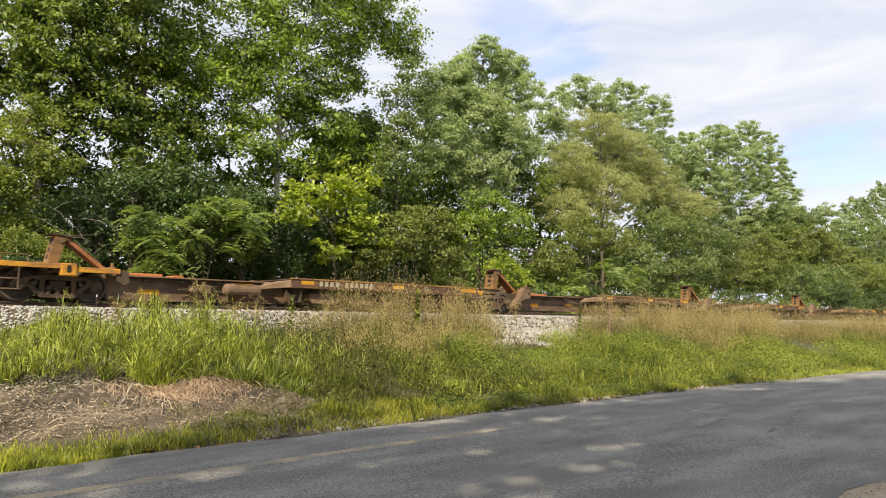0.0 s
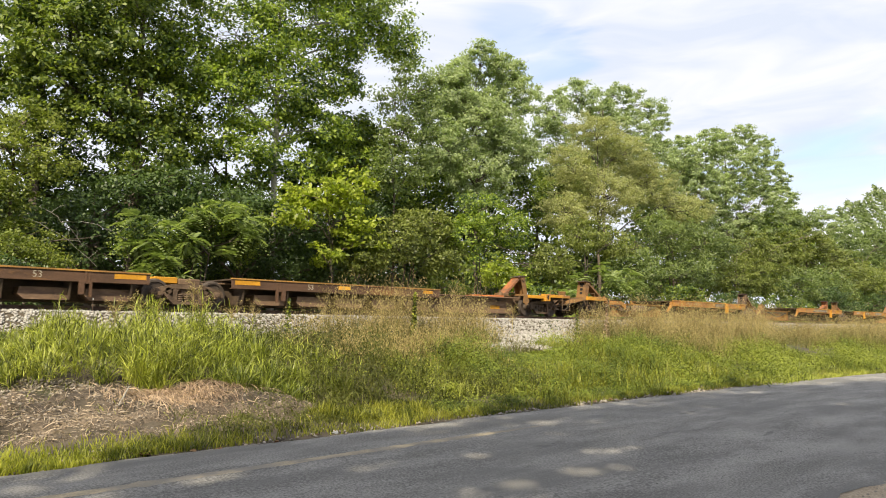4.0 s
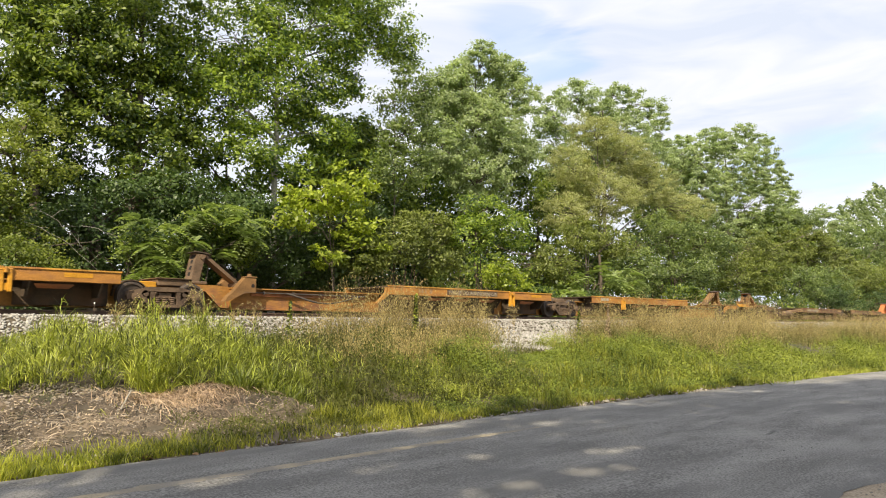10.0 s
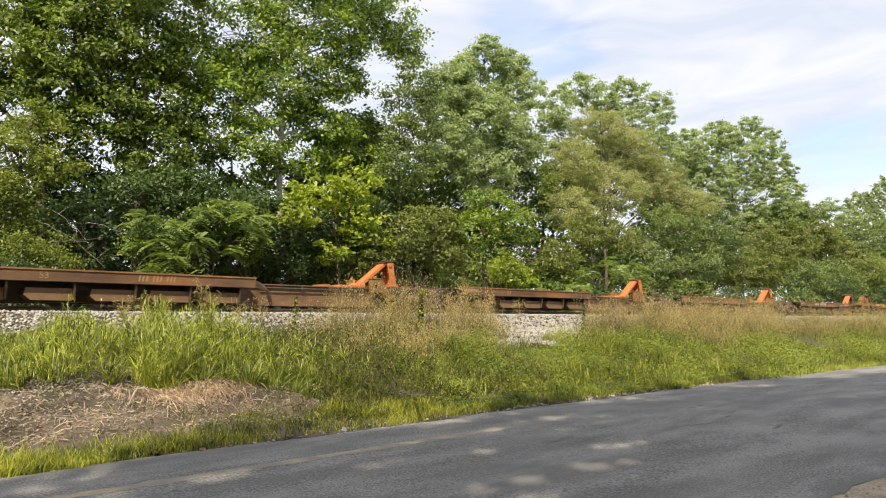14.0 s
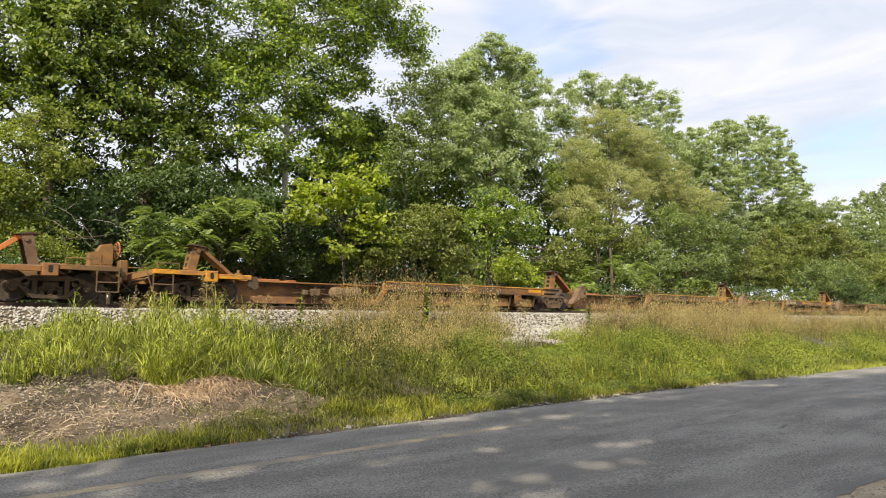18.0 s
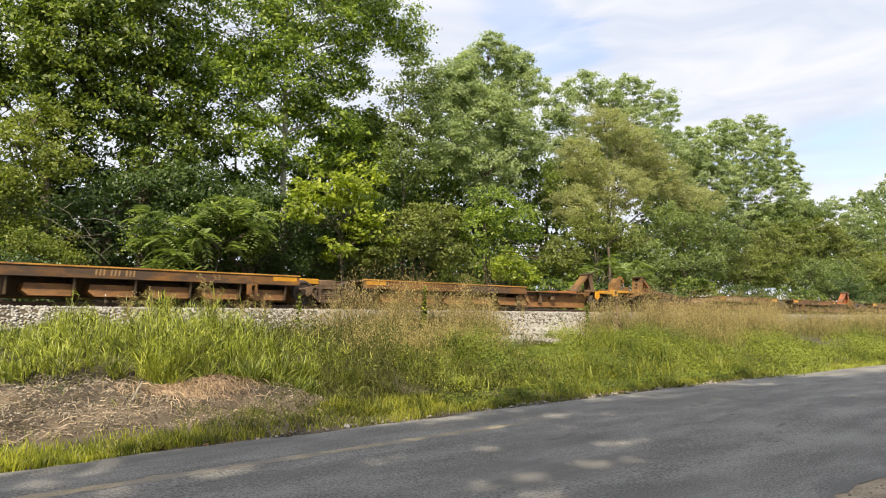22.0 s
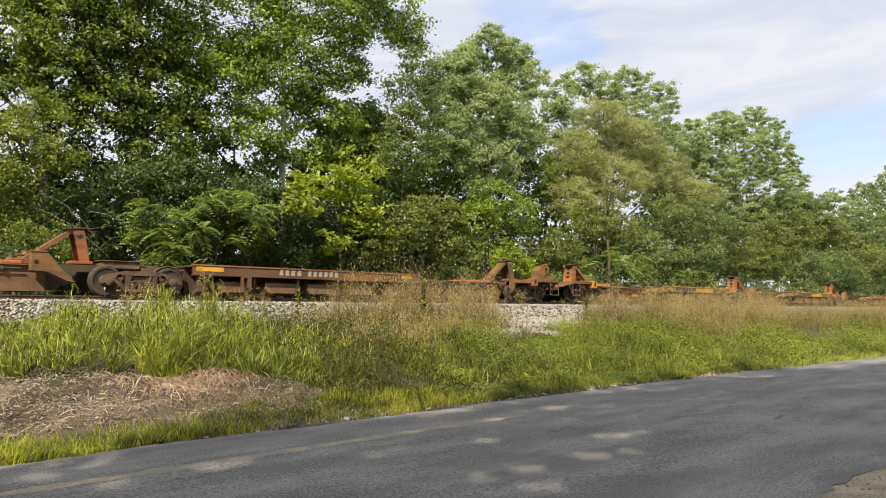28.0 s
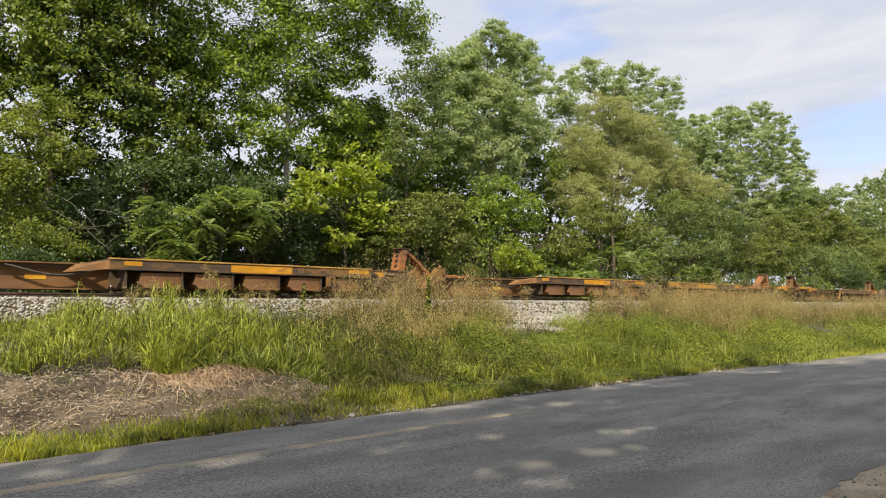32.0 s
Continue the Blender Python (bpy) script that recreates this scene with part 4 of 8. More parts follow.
def unit_s(u0, way, scheme, end=False, wheel=False, tank=False, side="", arm=None, joined=False, length=17.68):
    """A platform for one 53 foot container."""
    u = Unit(u0, length, way, scheme, {"sepia": "empty sooty brown spine car with yellow deck edges", "rust": "empty rust brown spine car on rails",
             "ochre": "empty brown and ochre spine car on rails", "tan": "empty orange tan spine car with yellow deck side"}[scheme])
    arm = arm or (M_RUSTARM if wheel or (end and scheme == "ochre") else M_ORANGE_ARM)
    slim = 0.20 if scheme == "ochre" else 0.27
    stand = {"rust": M_RUSTARM, "tan": M_ORANGE_ARM, "sepia": M_RUSTARM, "ochre": M_RUSTARM}.get(scheme, M_GREYBROWN)
    if wheel:
        stand = M_GREYBROWN
    spine(u, 2.3, length - 0.9, 0.82)
    deck(u, 7.72, 16.45, 0.95, 0.31, posts=(14.75,), ramp=scheme != "ochre")
    if scheme == "ochre":
        for s in (-1, 1):
            u.put(("deckknee", s), "deck_bracket", u.body, lambda bm, s=s: prism(bm, [(-0.45, 0.20), (-0.30, 0.20), (0.12, 0.64), (0.12, 0.90), (-0.06, 0.90), (-0.10, 0.66)], s * 1.22 - 0.05, s * 1.22 + 0.05), 7.72)
    if end:
        car_end(u, wheel)
        hitch(u, 1.02 if way == "n" else 1.27, arm, base=0.98, tall=1.90, wide=slim, edge=stand, plate=stand, reach=1.30)
    else:
        truck(u, 0.0)
        gooseneck(u, 2.42)
        hitch(u, 1.06 if way == "n" else 1.38, arm, wide=slim, plate=arm if arm in (M_RED, M_RUSTRED) else stand, edge=arm if arm in (M_RED, M_RUSTRED) else stand)
    if joined:
        joint(u)
    if wheel:
        u.put("sidebracket", "spine_bracket", M_GREYBROWN, lambda bm: (prism(bm, [(0.0, 0.80), (0.14, 0.80), (0.06, 0.30), (-0.06, 0.26)], -0.62, -0.46), prism(bm, [(-1.15, 0.60), (0.9, 0.62), (0.9, 0.67), (-1.15, 0.66)], -0.50, -0.44), box(bm, -1.0, -0.75, -0.62, -0.46, 0.42, 0.62, 0.02)), 5.82)
    pads(u, 2.85)
    brake_line(u, 2.9, 7.2, 0.70)
    if tank:
        reservoir(u, 6.3, scheme != "rust")
    elif way == "n":
        hose(u, 5.4, 7.9, 0.72, 0.24)
        strip(u, 5.9, 0.36, 0.5, 0.13, y=-0.446)
    if scheme == "sepia":
        strip(u, 3.2, 0.30, 0.6, 0.14, M_YELLOW, -0.446)
    if scheme in ("sepia", "tan") or (scheme == "rust" and u0 > 390):
        strip(u, 8.1, 0.76, 0.48, 0.12, M_YELLOW)
    if scheme == "sepia":
        strip(u, 12.0, 0.755, 0.5, 0.12)
    strip(u, 15.5, 0.76, 0.85, 0.14, M_YELLOW if scheme in ("ochre", "sepia", "tan") else M_STICKER if u0 > 390 else M_FAINT)
    if scheme == "tan":
        strip(u, 11.2, 0.67, 2.1, 0.22, M_YELLOW)
    u.put("endlink", "end_link", M_GREYBROWN, lambda bm: (box(bm, 0, 0.75, -0.5, 0.5, 0.66, 0.80, 0.02), rod(bm, (0.1, -0.7, 0.5), (0.7, -0.9, 0.62), 0.03, 6)), 16.5)
    if side == "mark":
        mark_bars(u, 8.8, 0.72, 0.17, [0.18, 0.18, 0.20, 0.20, -0.14, 0.18, 0.18, 0.18, 0.18, 0.18, 0.18])
    if side == "scrawl":
        mark_bars(u, 7.9, 0.72, 0.17, [0.05, 0.09, 0.04, 0.11, -0.06, 0.06, 0.10, 0.05, 0.08, 0.04, -0.05, 0.09, 0.05, 0.12, 0.04, 0.07], slant=0.06)
        strip(u, 10.7, 0.73, 0.55, 0.15, M_YELLOW)
        strip(u, 11.4, 0.73, 1.3, 0.14, M_FAINT)
    if side == "logo":
        mark_bars(u, 10.2, 0.71, 0.17, [0.07, 0.07, 0.07, -0.06, 0.07, 0.07, 0.07, -0.06, 0.07, 0.07, 0.07], mat=M_FAINT)
    if side == "number":
        mark_bars(u, 11.3, 0.72, 0.17, [0.18, 0.18, 0.20, 0.20, -0.14, 0.18, 0.18, 0.18, 0.18, 0.18, 0.18])
    else:
        on_side(u, lettering("53", 0.24, M_FAINT if scheme in ("rust", "ochre", "tan") else M_LETTER), 13.5, 0.71, "lettering", "white number 53", width=0.25)
    return u


def unit_t(u0, way, end=False, side="", mid=False, joined=False, length=19.0):
    """A platform for two 28 foot or one 57 foot trailer: long deck, hinge posts and a short deck."""
    u = Unit(u0, length, way, "orange", "empty bright orange twin spine car with lettered deck")
    spine(u, 2.3, length - 0.9, 0.80)
    o = -0.45 if way == "m" else 0.0     # the decks of turned units stand further from the joint
    deck(u, 8.05 + o, 14.72 + o, 1.07, 0.32, flap=True, ramp=False, gap=1.25)
    for s in (-1, 1):
        u.put(("deckknee", s), "deck_bracket", u.body, lambda bm, s=s: prism(bm, [(-0.50, 0.42), (-0.38, 0.42), (0.10, 0.74), (0.10, 1.0), (-0.06, 1.0), (-0.10, 0.80)], s * 1.26 - 0.05, s * 1.26 + 0.05), 8.05 + o)
    deck(u, 14.98 + o, 17.62 + o, 1.055, 0.32, flap=True, ramp=False, gap=1.25)
    for s in (-1, 1):
        u.put(("hinge", s), "hinge_post", M_YELLOW, lambda bm, s=s: (box(bm, -0.16, -0.04, s * 1.38 - 0.06, s * 1.38 + 0.06, 0.42, 1.06, 0.015), box(bm, 0.05, 0.15, s * 1.38 - 0.06, s * 1.38 + 0.06, 0.42, 1.05, 0.015),
              box(bm, -0.05, 0.06, s * 1.36 - 0.05, s * 1.36 + 0.05, 0.46, 0.64), rod(bm, (-0.2, s * 1.38, 0.98), (0.15, s * 1.38, 0.98), 0.07, 8), rod(bm, (0.0, s * 1.44, 0.9), (0.0, s * 1.44, 1.02), 0.05, 8)), 14.87 + o)
    if end:
        car_end(u, False, 0.25 if way == "n" else 0.0)
        hitch(u, 1.27, M_RUSTARM, plate=M_RUSTARM, edge=M_RUSTARM, base=0.98, tall=1.90, reach=1.52)
    else:
        truck(u, 0.0)
        gooseneck(u, 2.65)
        hitch(u, 1.28, M_GREYBROWN, edge=M_GREYBROWN, head=M_DARK)
    if end and way == "m":
        low_brake(u)
    if joined:
        joint(u)
    brake_line(u, 3.0, 7.6, 0.66)
    u.put("rubrail", "body_band", M_ORANGE_ARM if way == "n" else u.side, lambda bm: (box(bm, 0, 4.6, -0.52, -0.44, 0.55, 0.70), box(bm, 0, 4.6, 0.44, 0.52, 0.55, 0.70)), 3.0)
    if way == "n":
        hose(u, 4.2, 7.4, 0.66, 0.30)
    if end and way == "n":
        reservoir(u, 5.4, False)
    u.put("endlink", "end_link", M_GREYBROWN, lambda bm: (box(bm, 0, 0.75, -0.5, 0.5, 0.66, 0.80, 0.02), rod(bm, (0.1, -0.7, 0.5), (0.7, -0.9, 0.62), 0.03, 6)), 17.7)
    strip(u, 16.2 + o, 0.85, 0.7, 0.12, M_LETTER if way == "m" else M_YELLOW)

    def panel(x, w, h=0.22):
        on_side(u, shared(("panel", w, h), "dark_panel", M_PANEL, lambda bm: box(bm, 0, w, -0.002, 0.002, 0, h)), x + o, 0.80, "lettering_panel", "", -1.3825, w)
    if side == "twin":
        panel(11.0, 2.95)
        on_side(u, lettering("TWIN 28' - ALL PURPOSE SPINE CAR", 0.175, M_LETTER), 11.08, 0.845, "lettering", "white words on a dark panel", -1.388)
        mark_bars(u, 9.5, 0.83, 0.16, [0.10, 0.16, 0.08, -0.1, 0.2], mat=M_FAINT)
    elif side != "plain":
        panel(13.25, 1.3)
        on_side(u, lettering("2-28' / 1-57'", 0.19, M_LETTER), 13.33 + o, 0.84, "lettering", "white words on a dark panel", -1.388, 1.12)
        if way == "m":
            panel(9.5, 2.0)
        mark_bars(u, 9.6 + o, 0.84, 0.16, [0.13, 0.13, 0.15, 0.15, -0.14, 0.13, 0.13, 0.13, 0.13, 0.13, 0.13], y=-1.388, mat=M_LETTER if way == "m" else M_FAINT)
    if mid:
        mid_hitch(u)
    return u


def mid_hitch(u):
    """Retractable hitch standing at the inner end of the deck, strut towards the deck."""
    post = M_RUSTARM if u.m else M_ORANGE_ARM
    h = u.put("midstand", "hitch", post, lambda bm: (prism(bm, [(-0.02, 0.82), (0.02, 0.82), (-0.06, 1.80), (-0.10, 1.80)], -0.22, 0.22), box(bm, -0.20, 0.22, -0.25, 0.25, 0.80, 0.92, 0.02)), 17.75, label="trailer hitch stand with a slim upright")
    for s in (-1, 1):
        u.put(("midcheek", s), "upright_cheek", post, lambda bm, s=s: prism(bm, [(0.02, 0.90), (0.16, 0.90), (0.06, 1.80), (-0.06, 1.80)], s * 0.20 - 0.02, s * 0.20 + 0.02), 0, parent=h)
    for k in range(2):
        u.put(("midslot", k), "slot", M_HOLE, lambda bm, k=k: box(bm, -0.012, -0.004, -0.07, 0.07, 1.15 + 0.22 * k, 1.29 + 0.22 * k), -0.038 - 0.018 * k, parent=h)
    u.put("midplate", "fifth_wheel_plate", M_DARK, lambda bm: prism(bm, [(-0.36, 1.84), (0.14, 1.81), (0.18, 1.85), (-0.28, 1.89)], -0.26, 0.26), 0, parent=h)
    u.put("midstrut", "strut", M_ORANGE_ARM, lambda bm: prism(bm, [(-0.08, 1.56), (-0.05, 1.44), (-1.32, 0.99), (-1.42, 1.08)], -0.14, 0.14), 0, parent=h)


def build_train():
    T = []
    # car 1: four platforms one way, the last turned round
    T += [unit_s(4.15, "n", "sepia", end=True, tank=True, side="mark"), unit_s(21.85, "n", "sepia"), unit_s(39.53, "n", "sepia", tank=True),
          unit_s(57.24, "n", "sepia", side="logo"), unit_s(74.95, "m", "sepia", end=True, joined=True)]
    # cars 2 and 3: orange twins
    T += [unit_t(95.1, "n", end=True), unit_t(114.1, "n", side="twin", mid=True), unit_t(133.1, "m", end=True, mid=True, joined=True)]
    T += [unit_t(154.22, "n", end=True), unit_t(173.22, "n", side="twin"), unit_t(192.25, "m", end=True, side="plain", joined=True)]
    # car 4, turned round
    T += [unit_s(213.67, "n", "rust", end=True, tank=True, side="mark"), unit_s(231.42, "m", "rust", side="logo", joined=True, arm=M_RED), unit_s(249.2, "m", "rust", arm=M_RED),
          unit_s(266.75, "m", "rust", arm=M_RED), unit_s(284.25, "m", "rust", end=True, wheel=True, side="number", arm=M_RED)]
    # car 5
    T += [unit_s(304.13, "n", "ochre", end=True, tank=True), unit_s(321.75, "n", "ochre"), unit_s(339.4, "n", "ochre", side="scrawl"), unit_s(357.02, "n", "ochre", side="logo"),
          unit_s(374.85, "m", "ochre", end=True, wheel=True, joined=True)]
    # car 6, turned round
    T += [unit_s(394.83, "n", "rust", end=True, tank=True, side="mark"), unit_s(412.78, "m", "rust", arm=M_RUSTRED, joined=True), unit_s(430.47, "m", "rust", arm=M_RUSTRED),
          unit_s(448.25, "m", "rust", arm=M_RUSTRED), unit_s(466.05, "m", "rust", end=True, wheel=True, side="number")]
    # car 7 and the start of car 8
    T += [unit_s(486.1, "n", "tan", end=True), unit_s(503.87, "n", "tan"), unit_s(521.7, "n", "tan"), unit_s(539.45, "n", "tan"), unit_s(557.15, "m", "tan", end=True, joined=True)]
    T += [unit_s(577.1, "n", "ochre", end=True), unit_s(594.8, "n", "ochre"), unit_s(612.5, "n", "ochre"), unit_s(630.2, "n", "ochre")]
    return T


TRAIN = build_train()


def run(t):
    """How far the slowly slackening train has come."""
    return 16.6 * t - 0.0075 * t * t


# ---- trees and shrubs ----
L_SYC = leafy("broad bright leaves", (0.066, 0.118, 0.036), (0.335, 0.420, 0.064), 0.46, 0.35, 0.85)
# leaf colour darkened so the undergrowth looks shaded by the wood
L_DARK = leafy("shade-darkened green leaves", (0.036, 0.066, 0.020), (0.120, 0.178, 0.050), 0.36)
L_MID = leafy("mid green leaves", (0.055, 0.094, 0.030), (0.240, 0.300, 0.048), 0.42, 0.35, 0.75)
# leaf base colour paled and greyed to put haze into it
L_HAZED = leafy("haze-paled green leaves", (0.215, 0.268, 0.142), (0.415, 0.478, 0.262), 0.48)
# olive of its own, lightened further to put haze in the colour
L_OLIVE = leafy("olive feathery leaves paled by haze", (0.235, 0.250, 0.120), (0.440, 0.445, 0.215), 0.50)
L_LOC = leafy("yellow green feathery leaves", (0.105, 0.140, 0.020), (0.290, 0.330, 0.065), 0.42)
L_LIME = leafy("yellow green leaves", (0.150, 0.200, 0.020), (0.450, 0.510, 0.070), 0.48)
L_COOL = leafy("cool green leaves", (0.080, 0.117, 0.038), (0.240, 0.300, 0.096), 0.42)
# L_MID toned down, with the shade of the wood in the colour
L_SHADE = leafy("shade-toned green leaves", (0.056, 0.086, 0.022), (0.210, 0.258, 0.050), 0.40, 0.35, 0.7)
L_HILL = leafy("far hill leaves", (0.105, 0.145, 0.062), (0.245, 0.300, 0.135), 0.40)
L_WARM = leafy("warm green leaves", (0.088, 0.112, 0.026), (0.262, 0.298, 0.076), 0.42)
L_SUMAC = leafy("fresh green compound leaves", (0.170, 0.220, 0.080), (0.380, 0.450, 0.190), 0.47)


def leaf_quads(rng, C, N, size, narrow=0.62, fold=0.18):
    """Folded four-cornered leaves at C with normals N."""
    n = len(C)
    N = N / (np.linalg.norm(N, axis=1)[:, None] + 1e-9)
    R = rng.normal(0, 1, (n, 3))
    A = np.cross(N, R)
    A /= np.linalg.norm(A, axis=1)[:, None] + 1e-9
    B = np.cross(N, A)
    s = (size * rng.uniform(0.6, 1.25, n))[:, None]
    V = np.stack([C - A * s, C + B * s * narrow + N * s * fold, C + A * s, C - B * s * narrow + N * s * fold], 1)
    return V.reshape(-1, 3), np.arange(n * 4).reshape(n, 4)


def pinnate(rng, C, D, length, leaflets, size):
    """Fronds: pairs of leaflets along a drooping midrib from C in direction D."""
    n = len(C)
    D = D / (np.linalg.norm(D, axis=1)[:, None] + 1e-9)
    side = np.cross(D, [[0, 0, 1.0]])
    side /= np.linalg.norm(side, axis=1)[:, None] + 1e-9
    V = []
    for k in range(leaflets):
        t = (k + 1) / leaflets
        P = C + D * (length * t)[:, None] + np.array([0, 0, -1.0]) * (0.55 * length * t * t)[:, None]
        for s in (-1, 1):
            w = (size * (1.25 - 0.6 * t) * rng.uniform(0.8, 1.2, n))[:, None]
            o = side * s + D * 0.45 + np.array([0, 0, -0.28])
            q = np.cross(o, D)
            q = np.cross(q, o)
            q /= np.linalg.norm(q, axis=1)[:, None] + 1e-9
            V.append(np.stack([P, P + o * w * 0.5 + q * w * 0.21, P + o * w, P + o * w * 0.5 - q * w * 0.21], 1))
    V = np.concatenate(V)
    return V.reshape(-1, 3), np.arange(len(V) * 4).reshape(-1, 4)


def branch(rng, p, q, r0, r1, k=7, wig=0.06):
    p, q = np.asarray(p, float), np.asarray(q, float)
    t = np.linspace(0, 1, k)[:, None]
    L = np.linalg.norm(q - p)
    P = p + (q - p) * t + np.array([0, 0, 1.0]) * (0.10 * L * np.sin(t * math.pi)) + rng.normal(0, wig * L / k, (k, 3)) * np.sin(t * math.pi)
    return P, np.linspace(r0, r1, k)


def tree(x, y, seed, lobes, leaf, bark, trunk=0.22, clump=0.75, per=52, size=0.13, narrow=0.55, lean=(0, 0), label="", name="tree", frond=0, stems=1, up=0.55, cat="tree", bare=0, gaps=()):
    """Trunk, limbs to each lobe of the crown, twigs to each clump, and a crown of single leaves.
    lobes: (dx, dy, z, rx, ry, rz, clumps) from the foot; gaps: shafts open to the sun, by the spot (x, y, r) where they light the road."""
    rng = np.random.default_rng(seed)
    z0 = float(land(x, y))
    root = new(name)
    root.location = (x, y, z0)
    wood, CC, ND = [], [], []
    top = max(l[2] for l in lobes)
    feet = [np.array([rng.normal(0, 0.35) * (stems > 1), rng.normal(0, 0.35) * (stems > 1), -0.15]) for _ in range(stems)]
    tops = [np.array([lean[0] + rng.normal(0, 0.6) * (stems > 1), lean[1], top * 0.92]) for _ in range(stems)]
    mains = [branch(rng, f, t, trunk * (1 if stems == 1 else 0.7), trunk * 0.22, 10, 0.03) for f, t in zip(feet, tops)]
    for P, R in mains:
        wood.append(tube(P, R, 8))
    for i, (dx, dy, z, rx, ry, rz, n) in enumerate(lobes):
        c = np.array([dx, dy, z])
        P, R = mains[i % stems]
        k = int(np.argmin(np.abs(P[:, 2] - max(0.35, z - rz * 0.8 - 0.25 * abs(dx)))))
        bp, br = branch(rng, P[k], c, max(R[k] * 0.6, 0.03), 0.03, 7, 0.10)
        wood.append(tube(bp, br, 6))
        d = rng.normal(0, 1, (n, 3))
        d /= np.linalg.norm(d, axis=1)[:, None]
        rr = rng.uniform(0.30, 1.0, n) ** 0.55
        C = c + d * rr[:, None] * np.array([rx, ry, rz]) * (1 + rng.normal(0, 0.10, n))[:, None]
        C = C[C[:, 2] > 0.15]
        CC.append(C)
        ND.append(d[:len(C)])
        for j in range(0, len(C), 6):
            s = bp[rng.integers(3, 7)]
            tp, trr = branch(rng, s, C[j], 0.028, 0.007, 4, 0.12)
            wood.append(tube(tp, trr, 3))
    for j in range(bare):
        a = rng.uniform(0, 6.28)
        s = np.array([rng.uniform(-1, 1), -rng.uniform(0.2, 1), rng.uniform(1.0, 3.0)])
        P, R = branch(rng, s, s + np.array([math.cos(a) * 2.6, -0.6, rng.uniform(-0.6, 1.3)]), 0.035, 0.006, 7, 0.3)
        wood.append(tube(P, R, 4))
    part("trunk", np_mesh("trunk", *merge(wood), bark, True), bark, root, "trunk and limbs")
    CC, ND = np.concatenate(CC), np.concatenate(ND)
    if frond:
        n = len(CC) * frond
        C = np.repeat(CC, frond, 0) + rng.normal(0, 0.10, (n, 3))
        a = rng.uniform(0, 6.28, n)
        D = np.stack([np.cos(a), np.sin(a) * 0.55 - 0.45, rng.uniform(-0.5, 0.9, n)], -1)
        V, F = pinnate(rng, C, D, rng.uniform(0.5, 1.05, n), 8, size)
    else:
        n = len(CC) * per
        rad = clump * rng.uniform(0.55, 1.2, len(CC))
        off = rng.normal(0, 0.5, (len(CC), per, 3)) * rad[:, None, None] * np.array([1, 1, 0.50])
        C = (CC[:, None] + off).reshape(-1, 3)
        N = rng.normal(0, 0.62, (n, 3)) + np.array([0, 0, up]) + 0.35 * np.repeat(ND, per, 0) + np.array([-0.15, -0.2, 0])
        if y > 25 and x > 28:
            thick = (C[:, 1] - np.repeat(CC[:, 1] - 0.25 * ND[:, 1], per) < 0.1) & (np.repeat(ND[:, 1], per) < 0.25) | (rng.uniform(0, 1, n) < 0.80)
            C, N = C[thick], N[thick]
        if gaps:
            spot = (C + np.array([x, y, z0]))[:, :2] - (C[:, 2:] + z0) * np.array([SUN_FROM.x, SUN_FROM.y]) / SUN_FROM.z
            shut = np.ones(len(C), bool)
            for gx, gy, gr in gaps:
                shut &= (spot[:, 0] - gx) ** 2 + (spot[:, 1] - gy) ** 2 > gr * gr
            C, N = C[shut], N[shut]
        V, F = leaf_quads(rng, C, N, size, narrow)
    part("crown", np_mesh("crown", V, F, leaf), leaf, root, "crown of many single leaves")
    tagged(root, label, cat, group="trees beyond the track" if cat == "tree" else "shrubs along the track")
    return root


